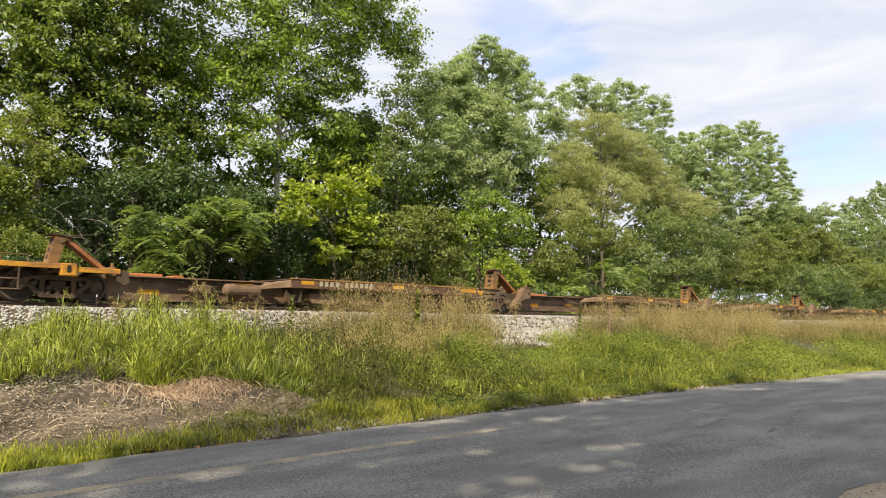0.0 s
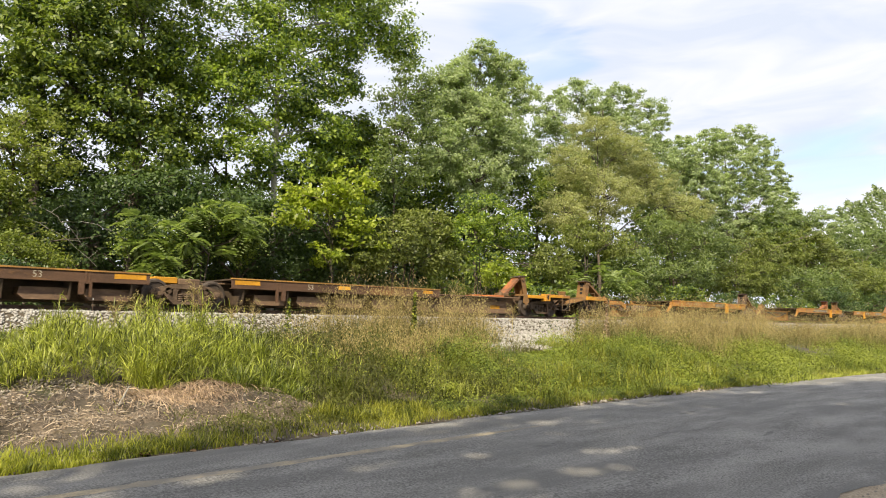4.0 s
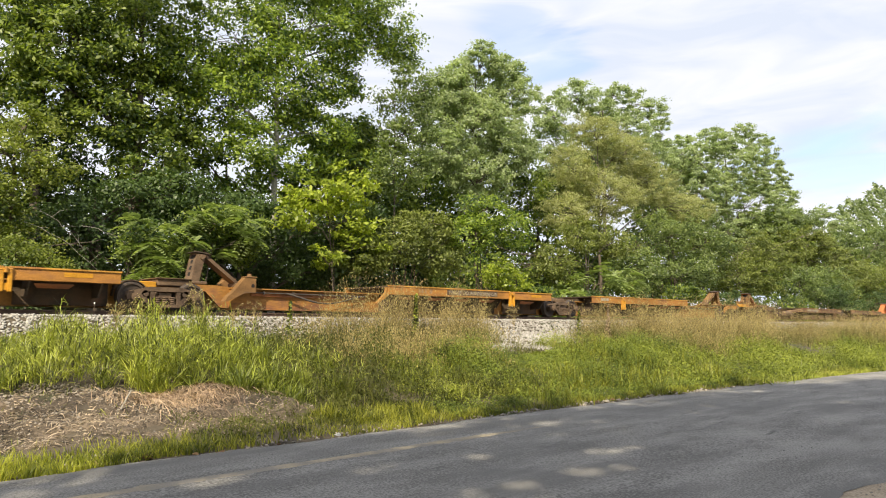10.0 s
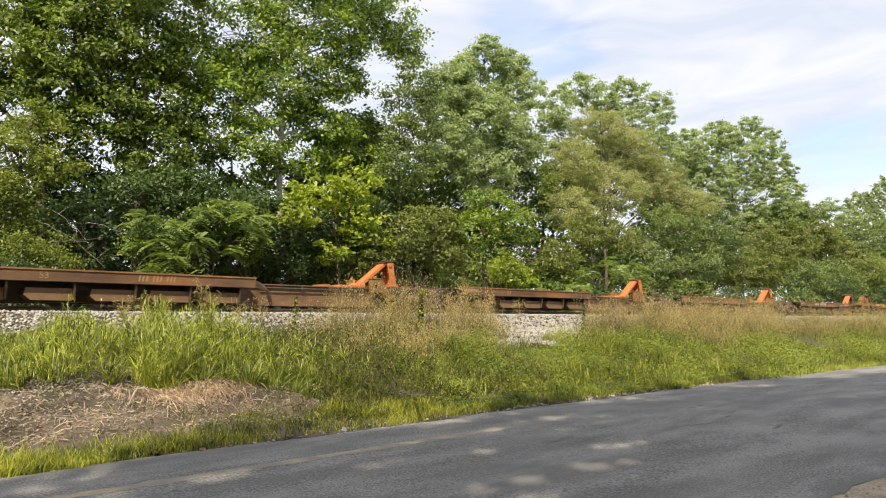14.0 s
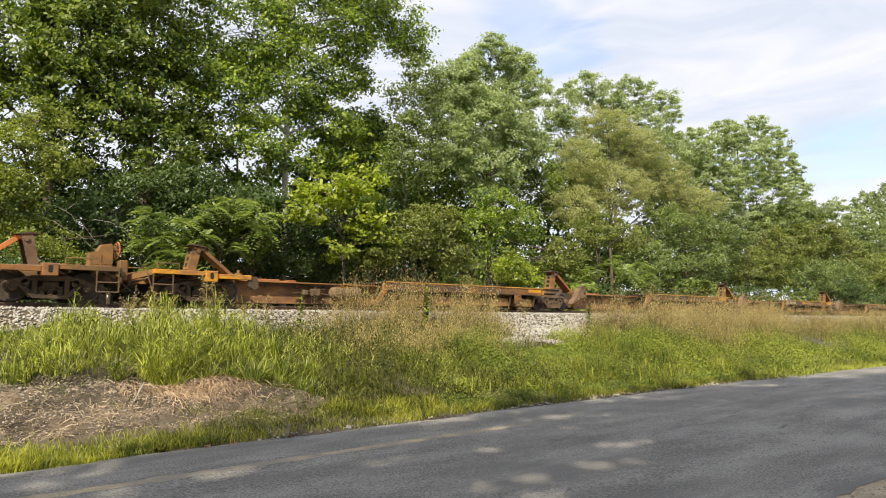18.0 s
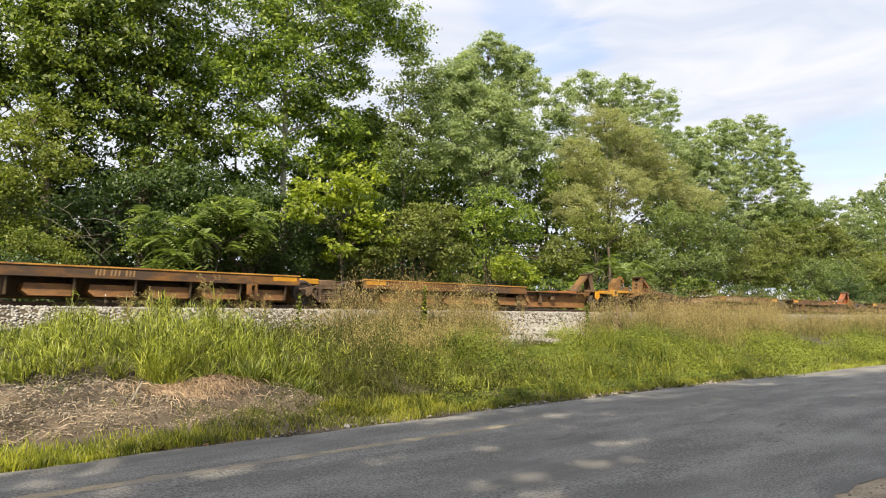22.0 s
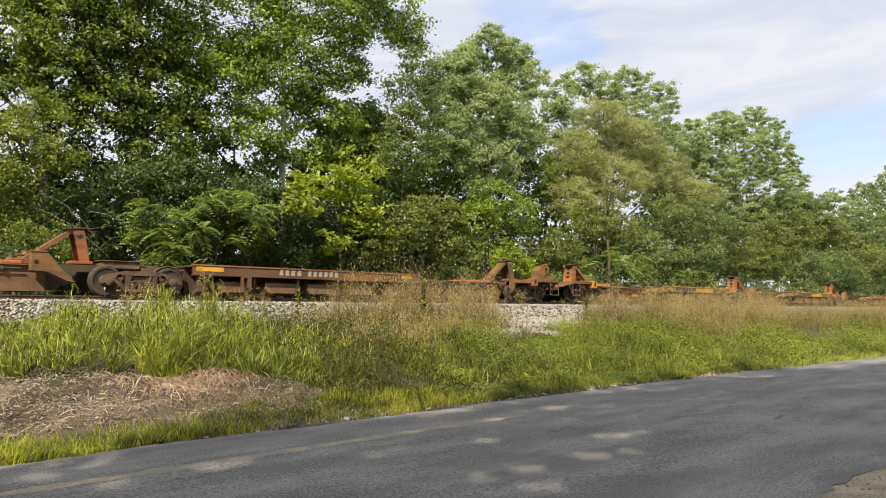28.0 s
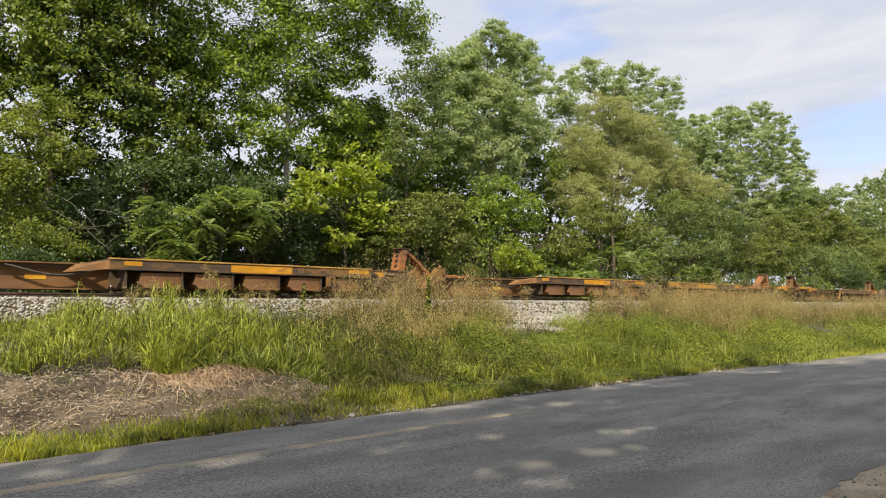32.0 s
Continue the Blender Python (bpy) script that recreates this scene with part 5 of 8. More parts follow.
def woods():
    tree(17.1, 30.5, 1, [(-2.4, 0.0, 13.9, 3.0, 2.3, 2.2, 86), (2.0, 0.0, 15.8, 3.3, 2.5, 2.4, 103), (6.5, 0.0, 17.0, 2.4, 1.8, 1.8, 57), (0.1, 0.0, 11.9, 2.9, 2.1, 2.0, 75), (3.5, 0.0, 13.1, 2.0, 1.5, 1.4, 35), (-2.9, 0.0, 10.7, 2.1, 1.6, 1.6, 45), (2.1, 0.0, 10.0, 2.1, 1.5, 1.5, 40), (-1.1, -0.4, 8.5, 1.9, 1.4, 1.4, 35), (8.0, 0.0, 15.9, 1.4, 1.0, 1.0, 18), (-4.9, 0.0, 11.6, 1.8, 1.4, 1.5, 36), (0.5, 0.0, 18.7, 6.5, 4.8, 2.3, 200)],
         L_SYC, M_BARK, 0.20, 0.72, 84, 0.108, label="tall broad-leaved tree with pale mottled limbs", bare=2)
    tree(10.6, 31.0, 2, [(-0.7, 0.0, 12.6, 2.7, 2.1, 2.2, 86), (-2.9, 0.0, 12.0, 2.6, 1.9, 2.1, 77), (0.6, 0.0, 9.8, 2.0, 1.5, 1.5, 43), (-1.5, 0.0, 8.9, 1.9, 1.4, 1.4, 46), (-3.0, 0.0, 9.7, 1.9, 1.4, 1.4, 44), (1.8, 0.0, 8.6, 1.4, 1.1, 1.1, 26), (0.3, -0.4, 7.2, 1.7, 1.3, 1.1, 27), (-1.5, 0.0, 15.7, 5.4, 4.1, 2.0, 151)],
         L_MID, M_BARK2, 0.28, 0.72, 84, 0.113, label="tall leafy tree with gaps of sky in its crown", bare=4)
    tree(7.2, 33.0, 3, [(-1.1, 0.0, 11.4, 2.4, 1.8, 2.4, 61), (-1.9, 0.0, 13.6, 2.8, 2.1, 1.9, 57), (-0.4, 0.0, 8.8, 1.4, 1.1, 1.4, 22), (-2.8, 0.0, 9.2, 2.0, 1.5, 2.7, 60)],
         L_MID, M_BARK2, 0.26, 0.72, 81, 0.112, label="tall leafy tree with dark hollows in its crown", bare=2)
    tree(5.4, 28.0, 4, [(0.3, 0.0, 7.5, 1.1, 0.8, 0.8, 26), (-0.3, -0.4, 6.3, 1.2, 0.9, 0.8, 28), (1.0, -0.4, 5.9, 0.9, 0.7, 0.6, 20), (0.0, -0.4, 4.8, 1.2, 0.9, 0.6, 24), (0.5, -0.4, 3.4, 1.2, 0.9, 0.6, 24), (-1.3, -0.4, 4.6, 1.3, 1.0, 1.5, 56)],
         L_LOC, M_BARK2, 0.12, 0.46, 66, 0.070, label="yellow green feathery tree at the wood's edge", bare=3)
    tree(24.1, 33.0, 5, [(-0.1, 0.0, 11.0, 1.4, 1.0, 1.5, 26), (0.8, 0.0, 10.6, 1.4, 1.1, 1.7, 35), (-1.3, 0.0, 10.2, 1.6, 1.2, 1.6, 38), (-3.2, -0.4, 7.3, 1.9, 1.4, 1.9, 51), (-0.1, -0.4, 8.0, 2.0, 1.5, 1.7, 48)],
         L_MID, M_BARK2, 0.22, 0.72, 58, 0.140, label="dark green tree beside a gap of sky")
    tree(23.2, 28.6, 6, [(-0.2, 0.0, 12.6, 0.8, 0.7, 1.0, 17), (0.4, 0.0, 10.7, 1.0, 0.8, 1.3, 27), (-0.5, -0.4, 8.3, 1.1, 0.8, 1.3, 27), (1.5, 0.0, 11.8, 0.9, 0.7, 1.5, 27), (1.2, -0.4, 8.9, 0.9, 0.7, 1.2, 24), (0.7, 0.0, 14.0, 0.7, 0.6, 0.9, 13), (2.2, 0.0, 13.6, 0.8, 0.7, 1.1, 16), (2.1, 0.0, 10.6, 0.8, 0.6, 1.2, 15), (-0.3, 0.0, 9.8, 0.7, 0.6, 1.0, 13)],
         L_COOL, M_BARK2, 0.07, 0.59, 54, 0.093, label="slim olive tree with a thin bare stem")
    tree(34.0, 33.0, 7, [(0.7, 0.0, 18.2, 2.3, 1.6, 1.6, 82), (-1.8, 0.0, 16.8, 1.2, 0.9, 1.1, 30), (3.4, 0.0, 18.4, 1.5, 1.1, 1.2, 40), (-2.6, 0.0, 15.2, 1.8, 1.4, 1.8, 79), (3.6, 0.0, 16.7, 2.2, 1.6, 2.0, 95), (0.1, 0.0, 13.8, 3.0, 2.3, 2.3, 152), (-3.4, 0.0, 11.6, 2.0, 1.5, 2.2, 95), (3.0, -0.4, 12.3, 2.6, 1.8, 2.1, 120), (-0.2, -0.4, 9.8, 2.8, 2.1, 2.0, 126)],
         L_HAZED, M_BARK2, 0.12, 0.48, 81, 0.101, label="tall rounded green tree paled by haze")
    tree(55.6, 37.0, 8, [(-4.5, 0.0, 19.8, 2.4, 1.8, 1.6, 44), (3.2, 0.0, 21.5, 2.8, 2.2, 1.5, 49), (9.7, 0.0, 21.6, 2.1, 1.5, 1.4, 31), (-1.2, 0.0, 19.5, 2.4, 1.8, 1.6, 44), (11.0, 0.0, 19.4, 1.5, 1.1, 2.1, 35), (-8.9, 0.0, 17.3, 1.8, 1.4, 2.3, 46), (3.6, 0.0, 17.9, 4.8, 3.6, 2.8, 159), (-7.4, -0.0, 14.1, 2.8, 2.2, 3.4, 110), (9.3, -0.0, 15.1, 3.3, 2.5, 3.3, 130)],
         L_HAZED, M_BARK2, 0.20, 0.50, 81, 0.116, label="tall tree with tufted crown tops")
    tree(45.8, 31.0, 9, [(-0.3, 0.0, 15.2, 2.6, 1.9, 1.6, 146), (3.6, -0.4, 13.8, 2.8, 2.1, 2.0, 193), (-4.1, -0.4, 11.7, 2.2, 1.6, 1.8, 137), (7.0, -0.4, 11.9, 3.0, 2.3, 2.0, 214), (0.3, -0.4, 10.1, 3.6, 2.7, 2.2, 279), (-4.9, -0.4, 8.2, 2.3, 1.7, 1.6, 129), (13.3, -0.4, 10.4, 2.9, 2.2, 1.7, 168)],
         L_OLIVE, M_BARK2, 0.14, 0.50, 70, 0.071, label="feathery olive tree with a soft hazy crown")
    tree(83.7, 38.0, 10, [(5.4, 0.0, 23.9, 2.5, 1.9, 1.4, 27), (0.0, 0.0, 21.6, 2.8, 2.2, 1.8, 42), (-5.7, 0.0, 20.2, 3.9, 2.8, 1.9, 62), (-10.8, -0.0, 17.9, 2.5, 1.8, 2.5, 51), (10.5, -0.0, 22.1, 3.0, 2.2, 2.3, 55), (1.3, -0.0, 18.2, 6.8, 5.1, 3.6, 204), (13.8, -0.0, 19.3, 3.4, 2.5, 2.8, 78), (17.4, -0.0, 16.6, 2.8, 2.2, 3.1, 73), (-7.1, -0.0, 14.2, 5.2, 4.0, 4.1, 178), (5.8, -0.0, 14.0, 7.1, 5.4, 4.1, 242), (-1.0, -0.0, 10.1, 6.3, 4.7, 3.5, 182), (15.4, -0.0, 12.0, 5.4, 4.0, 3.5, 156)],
         L_HAZED, M_BARK2, 0.16, 0.48, 81, 0.138, label="broad tree with a feathery top, greyed by haze")
    tree(94.1, 36.0, 25, [(2.8, -0.0, 12.8, 3.7, 2.8, 2.2, 77), (-4.7, -0.0, 10.3, 4.6, 3.5, 3.1, 139), (8.7, -0.0, 12.2, 4.2, 3.2, 2.6, 107)],
         L_COOL, M_BARK2, 0.16, 0.62, 73, 0.135, label="leafy tree on the wood's edge")
    tree(98.2, 34.0, 11, [(-1.4, -0.4, 10.1, 4.1, 3.1, 2.5, 117), (-10.7, -0.4, 8.3, 4.1, 3.1, 2.9, 136), (6.4, -0.4, 7.1, 6.3, 4.7, 3.5, 252)],
         L_WARM, M_BARK2, 0.18, 0.62, 73, 0.135, label="leafy tree on the wood's edge")
    tree(121.9, 34.0, 12, [(-9.7, -0.4, 10.7, 4.1, 3.1, 3.0, 97), (6.8, -0.4, 12.6, 4.6, 3.4, 2.9, 107), (5.8, -0.4, 7.4, 5.5, 4.1, 4.5, 197), (30.8, -0.4, 12.9, 7.4, 5.5, 6.3, 369)],
         L_COOL, M_BARK2, 0.18, 0.62, 73, 0.141, label="leafy tree on the wood's edge")
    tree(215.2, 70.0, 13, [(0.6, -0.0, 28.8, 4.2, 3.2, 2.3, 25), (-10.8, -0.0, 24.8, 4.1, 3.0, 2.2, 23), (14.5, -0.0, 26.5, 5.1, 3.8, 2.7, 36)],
         L_HAZED, M_BARK2, 0.30, 1.02, 50, 0.326, label="distant tree above the wood's edge")
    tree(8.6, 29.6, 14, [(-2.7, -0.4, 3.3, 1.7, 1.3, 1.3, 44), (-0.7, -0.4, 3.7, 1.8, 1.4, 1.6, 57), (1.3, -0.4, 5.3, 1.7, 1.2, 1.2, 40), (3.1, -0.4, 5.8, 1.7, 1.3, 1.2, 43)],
         L_DARK, M_BARK2, 0.16, 0.72, 54, 0.097, label="undergrowth tree with leaf colour darkened for the wood's shade", bare=3)
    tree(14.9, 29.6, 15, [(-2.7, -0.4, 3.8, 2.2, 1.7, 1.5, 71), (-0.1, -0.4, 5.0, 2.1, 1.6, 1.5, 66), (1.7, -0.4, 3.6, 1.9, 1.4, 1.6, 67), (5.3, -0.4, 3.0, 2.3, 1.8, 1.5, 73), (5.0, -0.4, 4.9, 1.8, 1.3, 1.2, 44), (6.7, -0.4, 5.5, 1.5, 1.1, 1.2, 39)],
         L_DARK, M_BARK2, 0.16, 0.72, 54, 0.097, label="undergrowth tree with leaf colour darkened for the wood's shade")
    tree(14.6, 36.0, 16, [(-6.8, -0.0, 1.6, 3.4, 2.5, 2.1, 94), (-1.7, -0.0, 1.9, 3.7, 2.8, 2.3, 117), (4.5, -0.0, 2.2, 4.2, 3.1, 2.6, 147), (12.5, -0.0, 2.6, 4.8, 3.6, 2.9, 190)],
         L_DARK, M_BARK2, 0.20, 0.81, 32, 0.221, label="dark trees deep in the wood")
    tree(46.8, 38.0, 17, [(-9.5, -0.0, 3.7, 5.7, 4.2, 3.9, 205), (3.2, -0.0, 5.0, 6.6, 4.9, 4.0, 246), (20.9, -0.0, 6.3, 7.9, 5.9, 4.8, 352), (43.7, -0.0, 7.9, 8.0, 6.0, 5.1, 380), (3.4, -0.0, 10.7, 4.1, 3.1, 3.1, 116)],
         L_MID, M_BARK2, 0.20, 0.81, 32, 0.232, label="dark trees deep in the wood")
    tree(11.3, 26.7, 60, [(1.0, -0.4, 4.6, 1.3, 1.0, 0.7, 5), (-0.2, -0.4, 3.7, 1.3, 1.0, 0.8, 5), (1.9, -0.4, 3.8, 0.7, 0.7, 0.9, 5)],
         L_SUMAC, M_BARK2, 0.06, 0.55, 1, 0.300, label="shrub with drooping feather-like compound leaves", name="shrub", cat="shrub", frond=7, stems=3)
    tree(9.4, 26.5, 61, [(-0.0, -0.4, 3.5, 0.9, 0.7, 0.8, 5), (0.4, -0.4, 2.8, 0.9, 0.7, 0.6, 5)],
         L_SUMAC, M_BARK2, 0.05, 0.55, 1, 0.280, label="shrub with drooping feather-like compound leaves", name="shrub", cat="shrub", frond=7, stems=3)
    tree(18.7, 27.4, 62, [(0.9, -0.4, 4.1, 1.3, 1.0, 0.8, 13), (-1.0, -0.4, 3.6, 1.0, 0.8, 0.6, 8), (-1.3, -0.4, 6.4, 1.7, 1.3, 0.8, 24), (0.6, -0.4, 7.0, 1.4, 1.0, 1.0, 23), (0.3, -0.4, 5.4, 1.5, 1.1, 0.8, 19), (-2.5, -0.4, 5.4, 1.1, 0.8, 0.7, 13)],
         L_LIME, M_BARK2, 0.04, 0.51, 40, 0.130, label="bright yellow green sapling catching the sun", name="shrub", cat="shrub", stems=2)
    tree(23.7, 28.0, 63, [(0.8, -0.4, 5.8, 1.8, 1.3, 1.0, 45), (-1.2, -0.4, 4.6, 1.8, 1.3, 1.2, 54), (1.7, -0.4, 4.3, 1.7, 1.3, 1.4, 63), (-3.3, -0.4, 3.8, 1.7, 1.3, 1.1, 49)],
         L_WARM, M_BARK2, 0.08, 0.51, 60, 0.087, label="dense leafy shrub at the foot of the trees", name="shrub", cat="shrub", stems=3)
    tree(28.9, 27.6, 64, [(0.1, -0.4, 7.2, 1.9, 1.4, 0.9, 39), (-1.4, -0.4, 5.5, 1.8, 1.3, 1.3, 49), (2.1, -0.4, 6.1, 1.6, 1.2, 1.3, 44)],
         L_SYC, M_BARK2, 0.08, 0.51, 60, 0.092, label="tall leafy shrub at the foot of the trees", name="shrub", cat="shrub", stems=3)
    tree(29.0, 26.4, 65, [(-0.5, -0.4, 3.3, 1.3, 1.0, 0.9, 31), (1.1, -0.4, 2.9, 1.1, 0.8, 0.7, 21)],
         L_LIME, M_BARK2, 0.06, 0.42, 46, 0.099, label="low yellow green shrub beside the track", name="shrub", cat="shrub", stems=3)
    tree(38.8, 27.6, 66, [(-0.9, -0.4, 6.3, 2.2, 1.6, 1.2, 58), (2.9, -0.4, 6.2, 1.8, 1.4, 1.3, 51), (-3.6, -0.4, 4.5, 1.6, 1.2, 1.4, 51)],
         L_WARM, M_BARK2, 0.08, 0.51, 60, 0.092, label="tall leafy shrub at the foot of the trees", name="shrub", cat="shrub", stems=3)
    tree(37.9, 26.5, 67, [(0.7, -0.4, 3.3, 1.9, 1.4, 1.0, 9), (-2.7, -0.4, 2.7, 1.3, 1.0, 0.7, 8), (3.8, -0.4, 3.8, 1.4, 1.1, 1.0, 9)],
         L_SUMAC, M_BARK2, 0.06, 0.55, 1, 0.320, label="bright green shrub with feather-like compound leaves", name="shrub", cat="shrub", frond=7, stems=4)
    tree(53.4, 29.0, 68, [(-1.6, -0.4, 7.8, 3.1, 2.3, 1.9, 90), (5.2, -0.4, 7.6, 3.3, 2.5, 2.3, 116), (0.5, -0.4, 4.4, 3.8, 2.8, 2.0, 114), (-6.0, -0.4, 4.4, 2.4, 1.8, 2.0, 74)],
         L_COOL, M_BARK2, 0.10, 0.64, 65, 0.099, label="dense leafy shrub at the foot of the trees", name="shrub", cat="shrub", stems=3)
    tree(65.1, 29.0, 69, [(-1.2, -0.4, 4.9, 3.2, 2.4, 2.2, 99), (5.1, -0.4, 5.7, 3.4, 2.5, 2.4, 113), (2.8, -0.4, 7.8, 2.2, 1.7, 1.7, 51)],
         L_WARM, M_BARK2, 0.10, 0.64, 65, 0.103, label="dense leafy shrub at the foot of the trees", name="shrub", cat="shrub", stems=3)
    tree(82.6, 28.0, 70, [(-6.6, -0.4, 4.6, 3.5, 2.6, 2.2, 81), (3.3, -0.4, 4.7, 3.8, 2.9, 2.3, 92)],
         L_COOL, M_BARK2, 0.10, 0.64, 65, 0.120, label="dense leafy shrub at the foot of the trees", name="shrub", cat="shrub", stems=3)
    tree(102.7, 28.0, 71, [(-4.8, -0.4, 5.5, 4.2, 3.2, 3.0, 124), (12.8, -0.4, 6.6, 5.6, 4.2, 4.0, 224)],
         L_WARM, M_BARK2, 0.10, 0.64, 65, 0.123, label="dense leafy shrub at the foot of the trees", name="shrub", cat="shrub", stems=3)
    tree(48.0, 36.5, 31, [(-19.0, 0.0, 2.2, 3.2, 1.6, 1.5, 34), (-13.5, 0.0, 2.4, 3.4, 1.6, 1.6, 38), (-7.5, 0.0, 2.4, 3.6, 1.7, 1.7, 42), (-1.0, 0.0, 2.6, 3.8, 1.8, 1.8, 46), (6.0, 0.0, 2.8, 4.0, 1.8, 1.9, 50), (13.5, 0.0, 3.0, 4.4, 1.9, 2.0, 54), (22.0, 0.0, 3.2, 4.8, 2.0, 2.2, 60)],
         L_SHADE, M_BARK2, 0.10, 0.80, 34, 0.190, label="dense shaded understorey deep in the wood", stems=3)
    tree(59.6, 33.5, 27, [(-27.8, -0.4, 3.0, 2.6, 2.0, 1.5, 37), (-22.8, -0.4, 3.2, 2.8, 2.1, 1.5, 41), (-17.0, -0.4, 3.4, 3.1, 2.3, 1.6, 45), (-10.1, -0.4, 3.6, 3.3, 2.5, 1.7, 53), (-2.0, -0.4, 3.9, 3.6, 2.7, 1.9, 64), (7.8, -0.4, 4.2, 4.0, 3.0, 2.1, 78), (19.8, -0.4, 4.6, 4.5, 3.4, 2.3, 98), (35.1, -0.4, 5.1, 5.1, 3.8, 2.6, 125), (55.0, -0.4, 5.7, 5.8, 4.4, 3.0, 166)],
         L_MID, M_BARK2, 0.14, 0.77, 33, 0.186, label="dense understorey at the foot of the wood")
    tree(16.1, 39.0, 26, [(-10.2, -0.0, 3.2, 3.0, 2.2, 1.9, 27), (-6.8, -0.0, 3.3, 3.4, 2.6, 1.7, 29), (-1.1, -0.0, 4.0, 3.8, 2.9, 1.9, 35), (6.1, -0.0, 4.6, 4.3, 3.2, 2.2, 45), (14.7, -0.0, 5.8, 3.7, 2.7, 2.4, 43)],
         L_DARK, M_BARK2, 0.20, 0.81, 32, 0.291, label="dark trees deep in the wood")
    tree(11.7, 27.6, 72, [(1.0, -0.4, 4.6, 1.4, 1.1, 0.8, 44), (-0.2, -0.4, 3.7, 1.5, 1.1, 0.9, 52), (1.9, -0.4, 3.8, 0.9, 0.7, 1.0, 32), (2.4, -0.4, 4.5, 1.0, 0.7, 0.9, 33)],
         L_MID, M_BARK2, 0.06, 0.51, 50, 0.079, label="leafy shrub behind feathery fronds", name="shrub", cat="shrub", stems=3)
    tree(9.7, 27.4, 73, [(-0.1, -0.4, 3.6, 1.0, 0.8, 0.8, 30), (0.4, -0.4, 2.8, 1.0, 0.7, 0.7, 23)],
         L_MID, M_BARK2, 0.05, 0.51, 50, 0.079, label="leafy shrub behind feathery fronds", name="shrub", cat="shrub", stems=3)
    tree(5.5, 26.9, 74, [(-0.2, -0.4, 2.9, 1.0, 0.7, 0.5, 33), (0.7, -0.4, 2.6, 0.8, 0.7, 0.4, 21)],
         L_LOC, M_BARK2, 0.05, 0.51, 50, 0.054, label="low pale yellow green shrub beside the track", name="shrub", cat="shrub", stems=3)
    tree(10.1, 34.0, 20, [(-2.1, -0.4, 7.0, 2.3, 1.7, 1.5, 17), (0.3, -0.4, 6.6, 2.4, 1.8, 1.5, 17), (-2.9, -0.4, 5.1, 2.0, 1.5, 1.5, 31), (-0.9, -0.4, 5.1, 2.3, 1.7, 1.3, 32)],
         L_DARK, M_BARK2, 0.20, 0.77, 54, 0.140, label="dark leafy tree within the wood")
    tree(16.2, 34.0, 21, [(-2.3, 0.0, 8.6, 2.6, 1.9, 1.7, 22), (-1.4, -0.4, 6.7, 2.6, 1.9, 1.6, 44), (2.1, -0.4, 6.2, 2.8, 2.1, 1.6, 26), (-3.1, -0.4, 5.6, 2.0, 1.5, 1.4, 20)],
         L_MID, M_BARK2, 0.20, 0.77, 54, 0.140, label="dark leafy tree within the wood")
    tree(32.0, 36.0, 22, [(-1.1, -0.0, 7.9, 2.3, 1.8, 2.3, 67), (-3.1, -0.0, 6.9, 2.3, 1.7, 1.9, 53), (2.2, -0.0, 5.0, 2.9, 2.1, 2.0, 60), (11.0, -0.0, 9.5, 2.8, 2.1, 2.3, 77)],
         L_MID, M_BARK2, 0.14, 0.77, 54, 0.140, label="dark leafy tree within the wood")
    tree(76.3, 40.0, 23, [(-0.4, -0.0, 16.7, 3.3, 2.5, 3.0, 70), (1.4, -0.0, 13.5, 4.1, 3.0, 3.4, 95), (-4.6, -0.0, 12.1, 3.9, 2.9, 3.2, 86)],
         L_HAZED, M_BARK2, 0.25, 0.62, 46, 0.176, label="tree within the wood, greyed by haze")
    tree(35.0, 40.0, 32, [(-1.5, 0.0, 7.6, 2.4, 1.6, 2.2, 44), (2.0, 0.0, 9.6, 2.6, 1.7, 2.6, 56), (4.8, 0.0, 7.8, 2.6, 1.7, 2.4, 52), (7.5, 0.0, 7.0, 2.6, 1.7, 2.4, 48), (2.5, 0.0, 5.0, 3.8, 1.8, 2.2, 52)],
         L_MID, M_BARK2, 0.16, 0.78, 40, 0.170, label="leafy tree standing behind the wood's edge")
    tree(38.0, 38.0, 28, [(-3.0, 0.0, 15.0, 2.6, 2.0, 2.6, 60), (1.5, 0.0, 16.5, 2.8, 2.0, 2.4, 66), (-0.5, 0.0, 11.0, 3.4, 2.4, 2.6, 80), (5.0, 0.0, 12.5, 3.0, 2.2, 3.0, 80)],
         L_COOL, M_BARK2, 0.18, 0.77, 40, 0.175, label="leafy tree standing behind the wood's edge")
    tree(62.0, 42.0, 29, [(-6.0, 0.0, 13.0, 4.0, 3.0, 3.6, 90), (2.0, 0.0, 15.5, 4.2, 3.0, 3.4, 95), (9.0, 0.0, 14.0, 4.2, 3.0, 3.6, 95)],
         L_COOL, M_BARK2, 0.20, 0.81, 37, 0.213, label="leafy tree standing behind the wood's edge")
    tree(20.8, 31.0, 24, [(-0.1, 0.0, 9.7, 1.5, 1.1, 1.1, 25), (1.8, -0.4, 8.7, 1.6, 1.2, 1.1, 27), (-1.5, -0.4, 8.2, 1.2, 0.9, 0.9, 16)],
         L_SYC, M_BARK2, 0.12, 0.59, 54, 0.117, label="leafy tree with sunlit sprays")
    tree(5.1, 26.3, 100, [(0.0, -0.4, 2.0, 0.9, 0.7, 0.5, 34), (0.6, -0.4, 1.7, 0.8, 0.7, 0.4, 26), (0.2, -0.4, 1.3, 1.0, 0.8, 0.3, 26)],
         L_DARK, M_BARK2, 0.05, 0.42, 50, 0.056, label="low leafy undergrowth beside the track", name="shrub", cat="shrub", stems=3)
